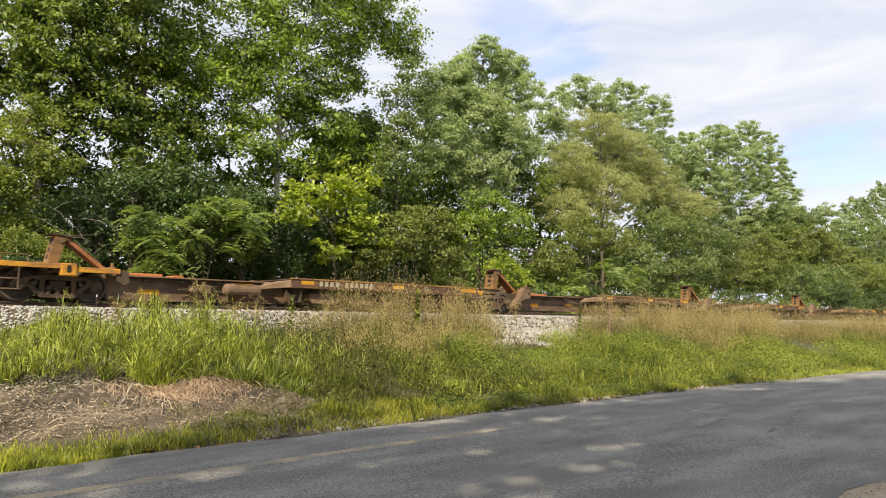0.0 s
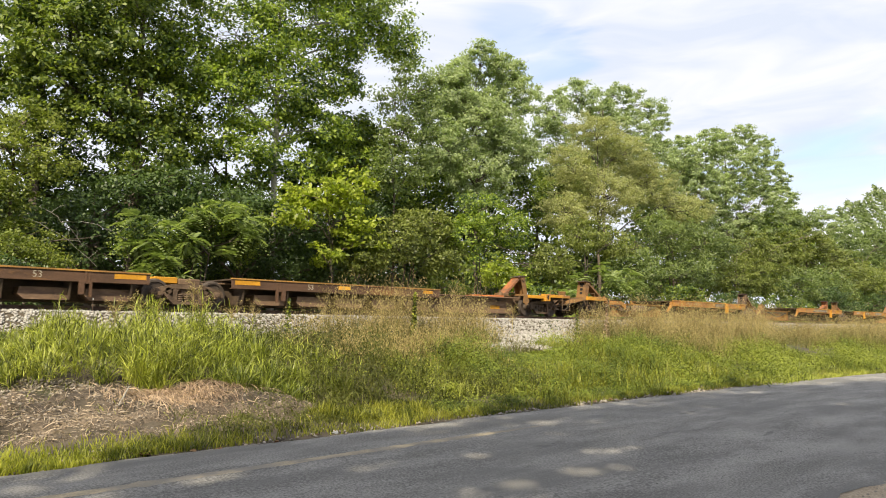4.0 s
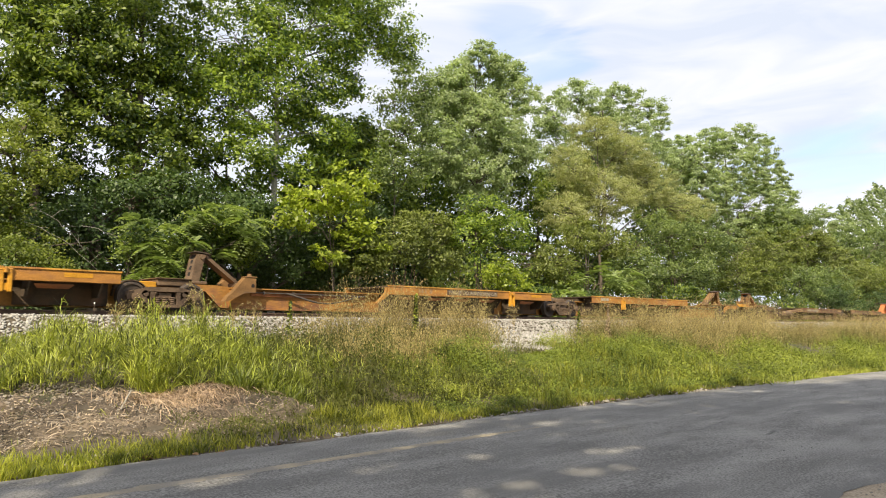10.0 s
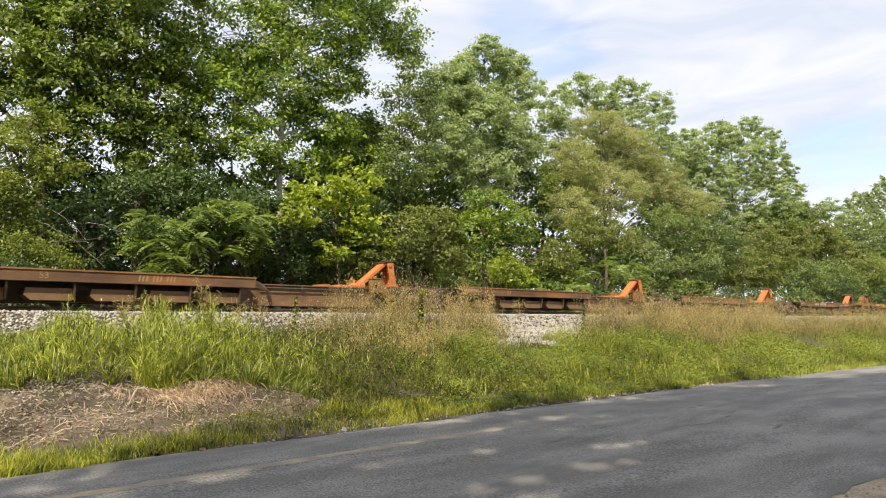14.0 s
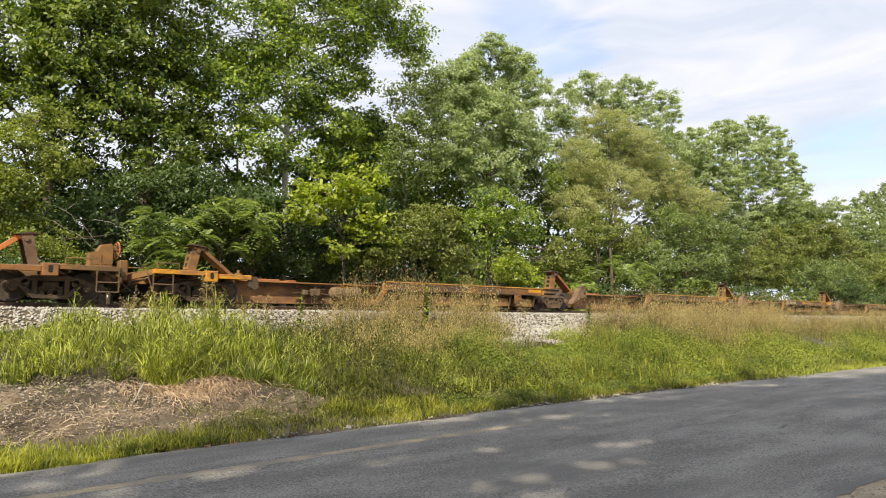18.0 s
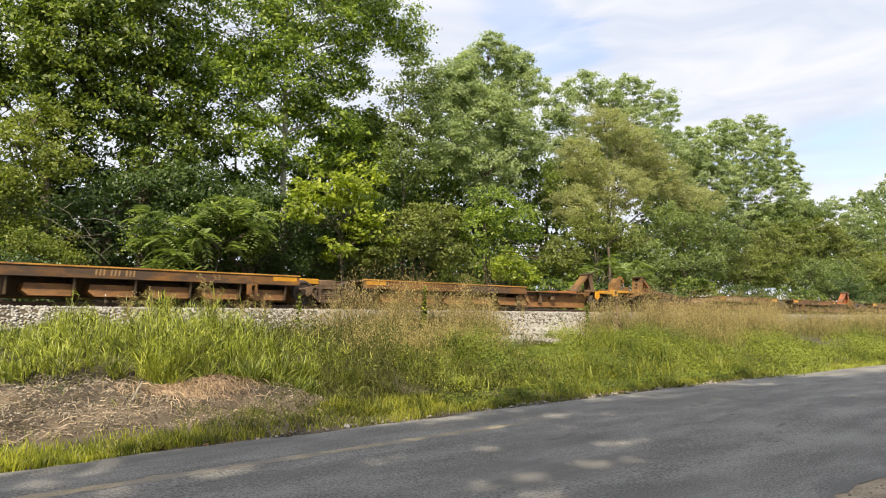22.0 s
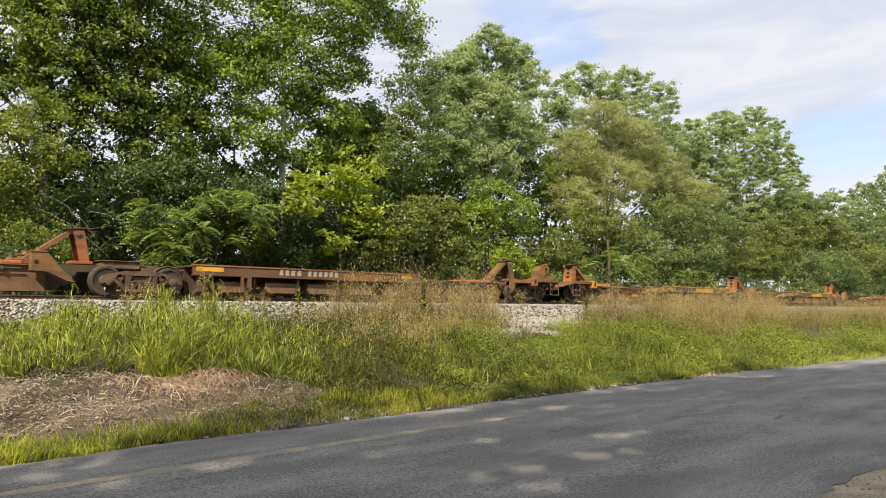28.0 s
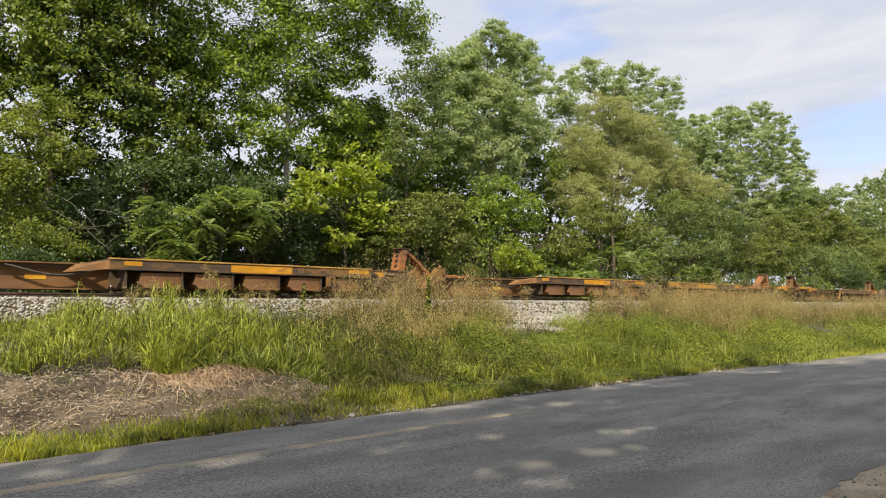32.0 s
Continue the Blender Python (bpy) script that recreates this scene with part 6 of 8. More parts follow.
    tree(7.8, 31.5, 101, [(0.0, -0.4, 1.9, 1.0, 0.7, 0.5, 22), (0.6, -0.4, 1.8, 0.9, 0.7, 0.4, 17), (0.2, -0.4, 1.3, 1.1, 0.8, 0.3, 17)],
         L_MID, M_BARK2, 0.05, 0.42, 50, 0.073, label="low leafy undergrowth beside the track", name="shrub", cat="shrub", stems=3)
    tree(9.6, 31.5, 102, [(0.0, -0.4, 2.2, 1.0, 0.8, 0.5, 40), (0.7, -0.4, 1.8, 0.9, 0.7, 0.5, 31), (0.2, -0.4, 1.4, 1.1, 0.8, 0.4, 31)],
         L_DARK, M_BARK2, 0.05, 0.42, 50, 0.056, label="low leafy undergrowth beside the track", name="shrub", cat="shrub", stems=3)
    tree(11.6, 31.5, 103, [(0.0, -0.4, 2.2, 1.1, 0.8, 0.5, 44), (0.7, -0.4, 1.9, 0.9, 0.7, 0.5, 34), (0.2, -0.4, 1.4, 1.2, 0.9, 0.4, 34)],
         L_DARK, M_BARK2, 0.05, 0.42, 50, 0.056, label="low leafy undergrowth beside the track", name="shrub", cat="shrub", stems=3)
    tree(13.9, 31.5, 104, [(0.0, -0.4, 2.1, 1.1, 0.8, 0.6, 29), (0.8, -0.4, 2.0, 1.0, 0.7, 0.5, 22), (0.3, -0.4, 1.5, 1.2, 0.9, 0.4, 22)],
         L_MID, M_BARK2, 0.05, 0.42, 50, 0.073, label="low leafy undergrowth beside the track", name="shrub", cat="shrub", stems=3)
    tree(16.3, 31.5, 105, [(0.0, -0.4, 2.5, 1.2, 0.9, 0.6, 54), (0.9, -0.4, 2.0, 1.0, 0.8, 0.5, 41), (0.3, -0.4, 1.5, 1.3, 1.0, 0.4, 42)],
         L_DARK, M_BARK2, 0.05, 0.42, 50, 0.056, label="low leafy undergrowth beside the track", name="shrub", cat="shrub", stems=3)
    tree(19.0, 31.5, 106, [(0.0, -0.4, 1.9, 1.2, 0.9, 0.6, 35), (1.0, -0.4, 1.6, 1.1, 0.8, 0.5, 27), (0.3, -0.4, 1.0, 1.4, 1.0, 0.4, 28)],
         L_MID, M_BARK2, 0.05, 0.42, 50, 0.073, label="low leafy undergrowth beside the track", name="shrub", cat="shrub", stems=3)
    tree(22.0, 31.5, 107, [(0.0, -0.4, 1.8, 1.3, 1.0, 0.7, 66), (1.1, -0.4, 1.6, 1.2, 0.9, 0.6, 52), (0.3, -0.4, 1.1, 1.5, 1.1, 0.5, 52)],
         L_DARK, M_BARK2, 0.05, 0.42, 50, 0.056, label="low leafy undergrowth beside the track", name="shrub", cat="shrub", stems=3)
    tree(25.4, 31.5, 108, [(0.0, -0.4, 2.3, 1.4, 1.0, 0.7, 75), (1.2, -0.4, 1.7, 1.2, 0.9, 0.6, 58), (0.4, -0.4, 1.1, 1.5, 1.2, 0.5, 58)],
         L_DARK, M_BARK2, 0.05, 0.42, 50, 0.056, label="low leafy undergrowth beside the track", name="shrub", cat="shrub", stems=3)
    tree(29.2, 31.5, 109, [(-0.0, -0.4, 2.2, 1.5, 1.1, 0.8, 51), (1.4, -0.4, 1.8, 1.3, 1.0, 0.7, 39), (0.4, -0.4, 1.1, 1.6, 1.2, 0.5, 39)],
         L_MID, M_BARK2, 0.05, 0.42, 50, 0.073, label="low leafy undergrowth beside the track", name="shrub", cat="shrub", stems=3)
    tree(33.5, 31.5, 110, [(-0.0, -0.4, 2.1, 1.6, 1.2, 0.8, 97), (1.6, -0.4, 1.9, 1.4, 1.1, 0.7, 76), (0.4, -0.4, 1.2, 1.8, 1.3, 0.6, 76)],
         L_DARK, M_BARK2, 0.05, 0.42, 50, 0.056, label="low leafy undergrowth beside the track", name="shrub", cat="shrub", stems=3)
    tree(32.1, 26.3, 111, [(-0.0, -0.4, 2.0, 1.7, 1.3, 0.9, 28), (1.8, -0.4, 1.4, 1.5, 1.1, 0.8, 22), (0.5, -0.4, 0.6, 1.9, 1.4, 0.6, 22)],
         L_MID, M_BARK2, 0.05, 0.42, 50, 0.112, label="low leafy undergrowth beside the track", name="shrub", cat="shrub", stems=3)
    tree(37.0, 26.3, 112, [(-0.1, -0.4, 1.9, 1.8, 1.3, 0.9, 54), (2.0, -0.4, 1.4, 1.6, 1.2, 0.8, 43), (0.5, -0.4, 0.6, 2.0, 1.5, 0.7, 43)],
         L_DARK, M_BARK2, 0.05, 0.42, 50, 0.086, label="low leafy undergrowth beside the track", name="shrub", cat="shrub", stems=3)
    tree(42.6, 26.3, 113, [(-0.1, -0.4, 1.8, 2.0, 1.5, 1.0, 64), (2.4, -0.4, 1.5, 1.8, 1.3, 0.9, 51), (0.5, -0.4, 0.6, 2.2, 1.7, 0.7, 50)],
         L_DARK, M_BARK2, 0.05, 0.42, 50, 0.086, label="low leafy undergrowth beside the track", name="shrub", cat="shrub", stems=3)
    tree(49.3, 26.3, 114, [(-0.1, -0.4, 2.5, 2.1, 1.6, 1.1, 46), (2.8, -0.4, 1.6, 2.0, 1.5, 1.0, 37), (0.6, -0.4, 0.6, 2.4, 1.8, 0.8, 36)],
         L_MID, M_BARK2, 0.05, 0.42, 50, 0.112, label="low leafy undergrowth beside the track", name="shrub", cat="shrub", stems=3)
    tree(57.4, 26.3, 115, [(-0.2, -0.4, 2.3, 2.4, 1.8, 1.2, 94), (3.4, -0.4, 1.7, 2.2, 1.6, 1.1, 76), (0.7, -0.4, 0.7, 2.7, 2.0, 0.9, 74)],
         L_DARK, M_BARK2, 0.05, 0.42, 50, 0.086, label="low leafy undergrowth beside the track", name="shrub", cat="shrub", stems=3)
    tree(67.4, 26.3, 116, [(-0.4, -0.4, 2.2, 2.6, 2.0, 1.4, 70), (4.2, -0.4, 1.9, 2.4, 1.8, 1.2, 57), (0.8, -0.4, 0.7, 3.0, 2.2, 1.0, 55)],
         L_MID, M_BARK2, 0.05, 0.42, 50, 0.112, label="low leafy undergrowth beside the track", name="shrub", cat="shrub", stems=3)
    tree(80.0, 26.3, 117, [(-0.4, -0.4, 3.3, 3.0, 2.2, 1.5, 150), (5.3, -0.4, 2.1, 2.8, 2.1, 1.4, 123), (0.9, -0.4, 0.7, 3.4, 2.5, 1.1, 118)],
         L_DARK, M_BARK2, 0.05, 0.42, 50, 0.086, label="low leafy undergrowth beside the track", name="shrub", cat="shrub", stems=3)
    tree(96.5, 26.3, 118, [(-0.7, -0.4, 3.1, 3.4, 2.6, 1.8, 198), (7.0, -0.4, 2.3, 3.2, 2.4, 1.6, 166), (1.0, -0.4, 0.7, 3.9, 2.9, 1.2, 157)],
         L_DARK, M_BARK2, 0.05, 0.42, 50, 0.086, label="low leafy undergrowth beside the track", name="shrub", cat="shrub", stems=3)


def shade_trees():
    """Trees behind the viewer, whose shade falls on the road."""
    gaps = [(7.66, 5.20, 0.34), (8.15, 5.05, 0.22), (6.50, 4.60, 0.36), (6.95, 4.45, 0.26), (6.23, 6.01, 0.24), (5.73, 6.33, 0.18), (5.15, 6.35, 0.18), (4.70, 6.30, 0.2), (5.42, 4.65, 0.32), (4.79, 4.73, 0.26), (9.02, 7.25, 0.30),
            (8.5, 7.4, 0.22), (9.8, 7.4, 0.22), (8.44, 6.36, 0.16), (12.6, 4.3, 0.14), (16.1, 5.1, 0.2), (3.05, 6.91, 0.26), (3.57, 6.96, 0.24), (2.2, 6.75, 0.26), (1.75, 7.6, 0.24), (4.07, 7.0, 0.16), (4.99, 4.15, 0.3), (5.7, 7.03, 0.14)]
    for x, y, seed, h, full in ((-19, -3.4, 89, 17.0, 1.2), (-14.5, -4.2, 90, 18.0, 1.3), (-10, -3.6, 91, 18.0, 1.3), (-5.5, -4.2, 92, 18.8, 1.35), (-1.0, -4.6, 93, 18.8, 1.35), (4.0, -4.8, 94, 18.2, 1.35), (9.0, -5.5, 95, 17.0, 1.3)):
        lobes = [(-1.3, 0, h * 0.68, 2.5, 2.3, 2.2, int(72 * full)), (1.4, 0.3, h * 0.60, 2.5, 2.3, 2.2, int(72 * full)), (0, 0, h * 0.89, 2.5, 2.3, 1.7, int(66 * full)),
                 (0, 0, h * 0.45, 2.6, 2.3, 1.7, int(66 * full)), (0.4, 0, h * 0.30, 2.2, 2.0, 1.4, 40)]
        tree(x, y, seed, lobes, L_MID, M_BARK2, 0.2, 0.8, 26, 0.22, label="leafy roadside tree behind the viewer", gaps=gaps)


woods()
shade_trees()


# ---- grasses and weeds ----
G_GREEN = leafy("green grass", (0.026, 0.038, 0.005), (0.400, 0.440, 0.056), 0.22, 1.3, 0.8)
G_LUSH = leafy("lush weeds", (0.048, 0.066, 0.010), (0.325, 0.325, 0.048), 0.24, 1.3, 0.55, 0.25)
G_DRY = leafy("dry straw", (0.120, 0.076, 0.046), (0.560, 0.410, 0.280), 0.15, 0.9)
G_PALE = leafy("pale weathered straw", (0.160, 0.118, 0.078), (0.600, 0.480, 0.350), 0.12, 0.9)
G_LITTER = leafy("brown dead scraps", (0.035, 0.024, 0.015), (0.480, 0.370, 0.255), 0.05, 2.0)
G_TIP = leafy("yellow green grass", (0.120, 0.140, 0.018), (0.480, 0.500, 0.085), 0.22, 1.3)
G_VERGE = leafy("short yellow green grass", (0.110, 0.135, 0.012), (0.400, 0.405, 0.045), 0.30, 1.3)
G_WEED = leafy("green weed leaves", (0.060, 0.088, 0.013), (0.245, 0.290, 0.044), 0.22, 0.8, 0.55, 0.2)
G_STEM = leafy("brown grass stems", (0.110, 0.085, 0.036), (0.370, 0.295, 0.135), 0.20, 0.9, 0.55, 0.15)
G_SEED = leafy("brown seed heads", (0.225, 0.170, 0.074), (0.560, 0.450, 0.220), 0.30, 0.9, 0.55, 0.15)
G_DULL = leafy("dull green weeds", (0.032, 0.040, 0.010), (0.140, 0.150, 0.038), 0.30, 1.3, 0.55, 0.15)
G_FINE = leafy("fine green grass", (0.070, 0.095, 0.012), (0.330, 0.370, 0.060), 0.24, 1.3, 0.7)
# brighter take on G_WEED, with sunlight put into the leaf colour
G_FAR = leafy("weed leaves in a sunlit tint", (0.085, 0.112, 0.014), (0.285, 0.318, 0.046), 0.24, 0.8, 0.38, 0.2)
G_SOFT = leafy("soft olive leaves", (0.100, 0.096, 0.035), (0.305, 0.280, 0.115), 0.30, 0.9, 0.45, 0.15)
G_OLIVE = leafy("olive grass", (0.038, 0.044, 0.012), (0.190, 0.190, 0.056), 0.20, 0.9, 0.55, 0.15)


def blades(rng, x, y, h, w, bend, seg=3, lift=-0.02):
    """Curved tapering grass blades standing on the land."""
    n = len(x)
    a = rng.uniform(0, 6.28, n)
    D = np.stack([np.cos(a), np.sin(a)], -1)
    b = rng.uniform(0, 6.28, n)
    W = np.stack([np.cos(b), np.sin(b)], -1)
    V = np.zeros((n, 2 * seg + 1, 3))
    for k in range(seg + 1):
        t = k / seg
        cx = x + D[:, 0] * bend * h * t ** 1.8
        cy = y + D[:, 1] * bend * h * t ** 1.8
        cz = land(cx, cy) + lift + h * (t - 0.45 * np.minimum(bend, 1.9) * t ** 2.5) + 0.03 * t
        ww = w * (1 - t) ** 0.7
        if k < seg:
            V[:, 2 * k] = np.stack([cx - W[:, 0] * ww, cy - W[:, 1] * ww, cz], -1)
            V[:, 2 * k + 1] = np.stack([cx + W[:, 0] * ww, cy + W[:, 1] * ww, cz], -1)
        else:
            V[:, 2 * k] = np.stack([cx, cy, cz], -1)
    o = (np.arange(n) * (2 * seg + 1))[:, None]
    F = [np.concatenate([o + 2 * k, o + 2 * k + 1, o + 2 * k + 3, o + 2 * k + 2], 1) for k in range(seg - 1)]
    k = seg - 1
    tip = np.concatenate([o + 2 * k, o + 2 * k + 1, o + 2 * k + 2, o + 2 * k + 2], 1)
    return V.reshape(-1, 3), np.concatenate(F), tip


def grass(name, label, rng, x, y, h, w, bend, mat, lift=-0.02):
    V, F, tip = blades(rng, x, y, h, w, bend, 3, lift)
    T = np.concatenate([F[:, [0, 1, 2]], F[:, [0, 2, 3]], tip[:, :3]])
    tagged(new(name, np_mesh(name, V, T, mat)), label, "grass", kind="stuff")


def tufts(rng, n, x0, x1, y0, y1, per, spread):
    """Blades gathered in tufts of uneven size; gives places and a height factor that is one for each tuft."""
    cx, cy = rng.uniform(x0, x1, n), rng.uniform(y0, y1, n)
    tall = rng.uniform(0.35, 1.1, n) * (0.80 + 0.55 * np.sin(cx * 1.9 + 1.3 * np.sin(cy * 1.1)) * np.sin(cy * 1.6 + cx * 0.5))
    wide = rng.uniform(0.5, 1.5, n) * spread
    x = np.repeat(cx, per) + rng.normal(0, 1, n * per) * np.repeat(wide, per)
    y = np.repeat(cy, per) + rng.normal(0, 1, n * per) * np.repeat(wide, per)
    return x, np.clip(y, 8.75, 18.5), np.repeat(tall, per)


def sown(rng, x, y, f, keep):
    k = rng.uniform(0, 1, len(x)) < keep
    return x[k], y[k], f[k]


def forbs(name, label, rng, x, y, h, size, mat):
    """Broad little leaves of weeds at all heights up to h."""
    n = len(x)
    C = np.stack([x, y, land(x, y) + h * rng.uniform(0.1, 1.0, n) ** 0.7], -1)
    V, F = leaf_quads(rng, C, rng.normal(0, 0.6, (n, 3)) + np.array([-0.1, -0.2, 0.6]), size, 0.42)
    tagged(new(name, np_mesh(name, V, F, mat)), label, "weeds", kind="stuff")


def stony(x, y):
    """Where spilled ballast keeps the slope open, between the brown plumes and the further grass."""
    r = x / y
    r = r + 0.05 * np.sin(y * 3.1) + 0.03 * np.sin(x * 5.3)
    return smooth(r, 1.00, 1.13) * (1 - smooth(r, 1.30, 1.50)) * smooth(y + 0.35 * np.sin(x * 1.9), 12.9, 14.0)


def ribbons(rng, B, a, rise, length, droop, half):
    """Arching tapered leaves from points B: azimuth a, first slope rise, sagging by droop."""
    n = len(B)
    d = np.stack([np.cos(a), np.sin(a), np.zeros(n)], -1)
    s = np.stack([-np.sin(a), np.cos(a), np.zeros(n)], -1)
    tw = rng.normal(0, 0.5, n)[:, None]
    W = s * np.cos(tw) + np.array([0, 0, 1.0]) * np.sin(tw)
    V = np.zeros((n, 7, 3))
    for k, (t, w) in enumerate(((0.0, 0.55), (0.36, 1.0), (0.70, 0.75), (1.0, 0.0))):
        c = B + d * (length * np.cos(rise) * t)[:, None]
        c[:, 2] += length * (np.sin(rise) * t - droop * t * t)
        if k < 3:
            V[:, 2 * k], V[:, 2 * k + 1] = c - W * (half * w)[:, None], c + W * (half * w)[:, None]
        else:
            V[:, 6] = c
    o = (np.arange(n) * 7)[:, None]
    tri = np.array([[0, 1, 3], [0, 3, 2], [2, 3, 5], [2, 5, 4], [4, 5, 6]])
    return V.reshape(-1, 3), (o[:, None] + tri[None]).reshape(-1, 3)


def leafy_culms(rng, x, y, h, per, reach, half):
    """Leafy grass: slanting culms with arching leaves up their length."""
    n = len(x)
    tip = rng.normal(0, 0.16, (n, 2)) * h[:, None]
    t = rng.uniform(0.12, 1.0, (n, per)) ** 0.8
    C = np.stack([x[:, None] + tip[:, :1] * t ** 1.5, y[:, None] + tip[:, 1:] * t ** 1.5, (land(x, y) - 0.02)[:, None] + h[:, None] * t], -1).reshape(-1, 3)
    m = n * per
    return ribbons(rng, C, rng.uniform(0, 6.283, m), rng.uniform(0.65, 1.40, m), reach * rng.uniform(0.55, 1.3, m), rng.uniform(0.10, 0.75, m), half * rng.uniform(0.7, 1.25, m))


def fountain(rng, cx, cy, tall, per, half, spread=0.07):
    """Tussocks: long blades that spring from one foot and arch outwards."""
    n = len(cx) * per
    x, y = np.repeat(cx, per) + rng.normal(0, spread, n), np.repeat(cy, per) + rng.normal(0, spread, n)
    L = np.repeat(tall, per) * rng.uniform(0.55, 1.2, n)
    rise = rng.uniform(0.75, 1.5, n)
    return ribbons(rng, np.stack([x, y, land(x, y) - 0.02], -1), rng.uniform(0, 6.283, n), rise, L, rng.uniform(0.2, 0.62, n) * np.sin(rise), half * rng.uniform(0.7, 1.3, n))


def weed_domes(rng, cx, cy, r, h, per, size):
    """Low weeds growing in rounded mounds: broad leaves over and inside a dome."""
    n = len(cx) * per
    d = rng.normal(0, 1, (n, 3))
    d[:, 2] = np.abs(d[:, 2]) * 0.9
    d /= np.linalg.norm(d, axis=1)[:, None]
    R, H = np.repeat(r, per), np.repeat(h, per)
    k = rng.uniform(0.55, 1.08, n)
    x, y = np.repeat(cx, per) + d[:, 0] * R * k, np.repeat(cy, per) + d[:, 1] * R * k
    C = np.stack([x, y, land(x, y) + 0.02 + d[:, 2] * H * k], -1)
    return leaf_quads(rng, C, d * 0.8 + rng.normal(0, 0.30, (n, 3)) + np.array([-0.15, -0.15, 0.5]), size, 0.45)


def spikelets(rng, C, size, narrow):
    """Slim grains that point mostly upwards."""
    n = len(C)
    A = rng.normal(0, 0.42, (n, 3)) + np.array([0, 0, 1.0])
    A /= np.linalg.norm(A, axis=1)[:, None]
    B = np.cross(A, rng.normal(0, 1, (n, 3)))
    B /= np.linalg.norm(B, axis=1)[:, None] + 1e-9
    s = (size * rng.uniform(0.6, 1.4, n))[:, None]
    return np.stack([C - A * s, C + B * s * narrow, C + A * s, C - B * s * narrow], 1).reshape(-1, 3), np.arange(n * 4).reshape(n, 4)


def lay(name, label, geo, mat, category="grass"):
    tagged(new(name, np_mesh(name, *geo, mat)), label, category, kind="stuff")


def swell(x, y):
    """Broad unevenness in the growth of the bank, 0 to 1."""
    return np.clip(0.52 + 0.46 * np.sin(x * 1.35 + 1.1 * np.sin(y * 0.9)) * np.sin(y * 1.2 + 0.6 * x) + 0.22 * np.sin(x * 3.1 + y * 1.7) * np.sin(y * 2.7 - x), 0.1, 1.0)


def clumped(x, y):
    """Stands of grass about a metre across with thin gaps between, 0 to 1."""
    return 0.5 + 0.5 * np.sin(x * 3.9 + 1.5 * np.sin(y * 2.1)) * np.sin(y * 3.1 + 1.3 * np.sin(x * 1.6))


def meadow():
    rng = np.random.default_rng(77)
    U = rng.uniform
    # leafy tall grass on the bank, in two stands with a hollow between them
    n = 12500
    x, y = U(-4, 8.9, n), 11.0 + 6.6 * U(0, 1, n) ** 1.15
    x, y, f = sown(rng, x, y, swell(x, y), (1 - smooth(bare(x, y), 0.15, 0.6)) * (1 - 0.9 * smooth(x + 0.4 * np.sin(y * 1.7), 5.8, 7.5)) * (0.30 + 0.70 * smooth(swell(x, y), 0.15, 0.6)) * (0.28 + 0.72 * smooth(clumped(x, y), 0.25, 0.60)))
    h = (0.24 + 0.68 * f) * (0.62 + 0.62 * clumped(x, y)) * (0.50 + 0.50 * smooth(x / y, 0.205, 0.25)) * U(0.6, 1.25, len(x)) * (1 - 0.55 * smooth(y, 14.8, 17.4))
    k = rng.uniform(0, 1, len(x)) < 0.70 + 0.22 * smooth(x, 4.8, 6.0)
    lay("bank_grass", "tall bright green leafy grass on the bank", leafy_culms(rng, x[k], y[k], h[k], 10, 0.30, 0.0060), G_GREEN)
    lay("bright_grass", "sunlit yellow green leafy grass on the bank", leafy_culms(rng, x[~k], y[~k], h[~k] * 1.08, 9, 0.28, 0.0058), G_TIP)
    # tussocks, thickest on the second stand
    n = 190
    x, y = np.concatenate([U(4.3, 8.2, 110), U(-4, 4, 80)]), np.concatenate([U(11.2, 15.8, 110), U(11.7, 17.2, 80)])
    x, y, f = sown(rng, x, y, swell(x, y), 1 - smooth(bare(x, y), 0.25, 0.7))
    lay("tussocks", "arching tussocks of long green grass on the bank", fountain(rng, x, y, 0.45 + 0.5 * f, 62, 0.0075), G_FINE)
    x, y = rng.normal(6.15, 0.35, 9), rng.normal(11.45, 0.25, 9)
    lay("hanging_tussock", "long grass tussock hanging over the bare earth", fountain(rng, x, y, U(0.5, 0.8, 9), 90, 0.007), G_FINE)
    x, y = U(6.1, 8.0, 15), U(10.5, 11.4, 15)
    lay("slope_tussocks", "dark green grass tussocks at the end of the bare earth", fountain(rng, x, y, U(0.35, 0.70, 15), 75, 0.0065, 0.10), G_FINE)
    x, y = rng.normal(4.45, 0.22, 6), rng.normal(11.75, 0.2, 6)
    lay("edge_tussock", "bright grass tussock above the straw", fountain(rng, x, y, U(0.4, 0.7, 6), 80, 0.008), G_TIP)
    # dull, half withered growth where the bank is thin
    x, y, f = tufts(rng, 470, 6.7, 12.2, 9.7, 15.8, 26, 0.14)
    x, y, f = sown(rng, x, y, f, (1 - 0.9 * bare(x, y)) * (1 - 0.85 * smooth(x - 0.9 * (14.0 - y), 9.6, 11.4) * (1 - smooth(y, 13.6, 14.6))))
    n = len(x)
    lay("dull_weeds", "dull olive weeds on the bank", leafy_culms(rng, x[::3], y[::3], (f * U(0.3, 0.9, n))[::3], 4, 0.16, 0.008), G_DULL, "weeds")
    forbs("dull_leaves", "dull green leaves of bank weeds", rng, x + rng.normal(0, 0.1, n), y, f * 0.7, 0.030, G_DULL)
    grass("dull_stalks", "dull olive stalks among the weeds", rng, x[::3], y[::3], (f * U(0.4, 1.0, n))[::3], U(0.003, 0.006, n)[::3], U(0.2, 1.0, n)[::3], G_OLIVE)
    # yellow green mound, then lush dark green mounds, below the brown plumes
    n = 70
    x, y = U(9.1, 11.7, n), U(9.7, 13.4, n)
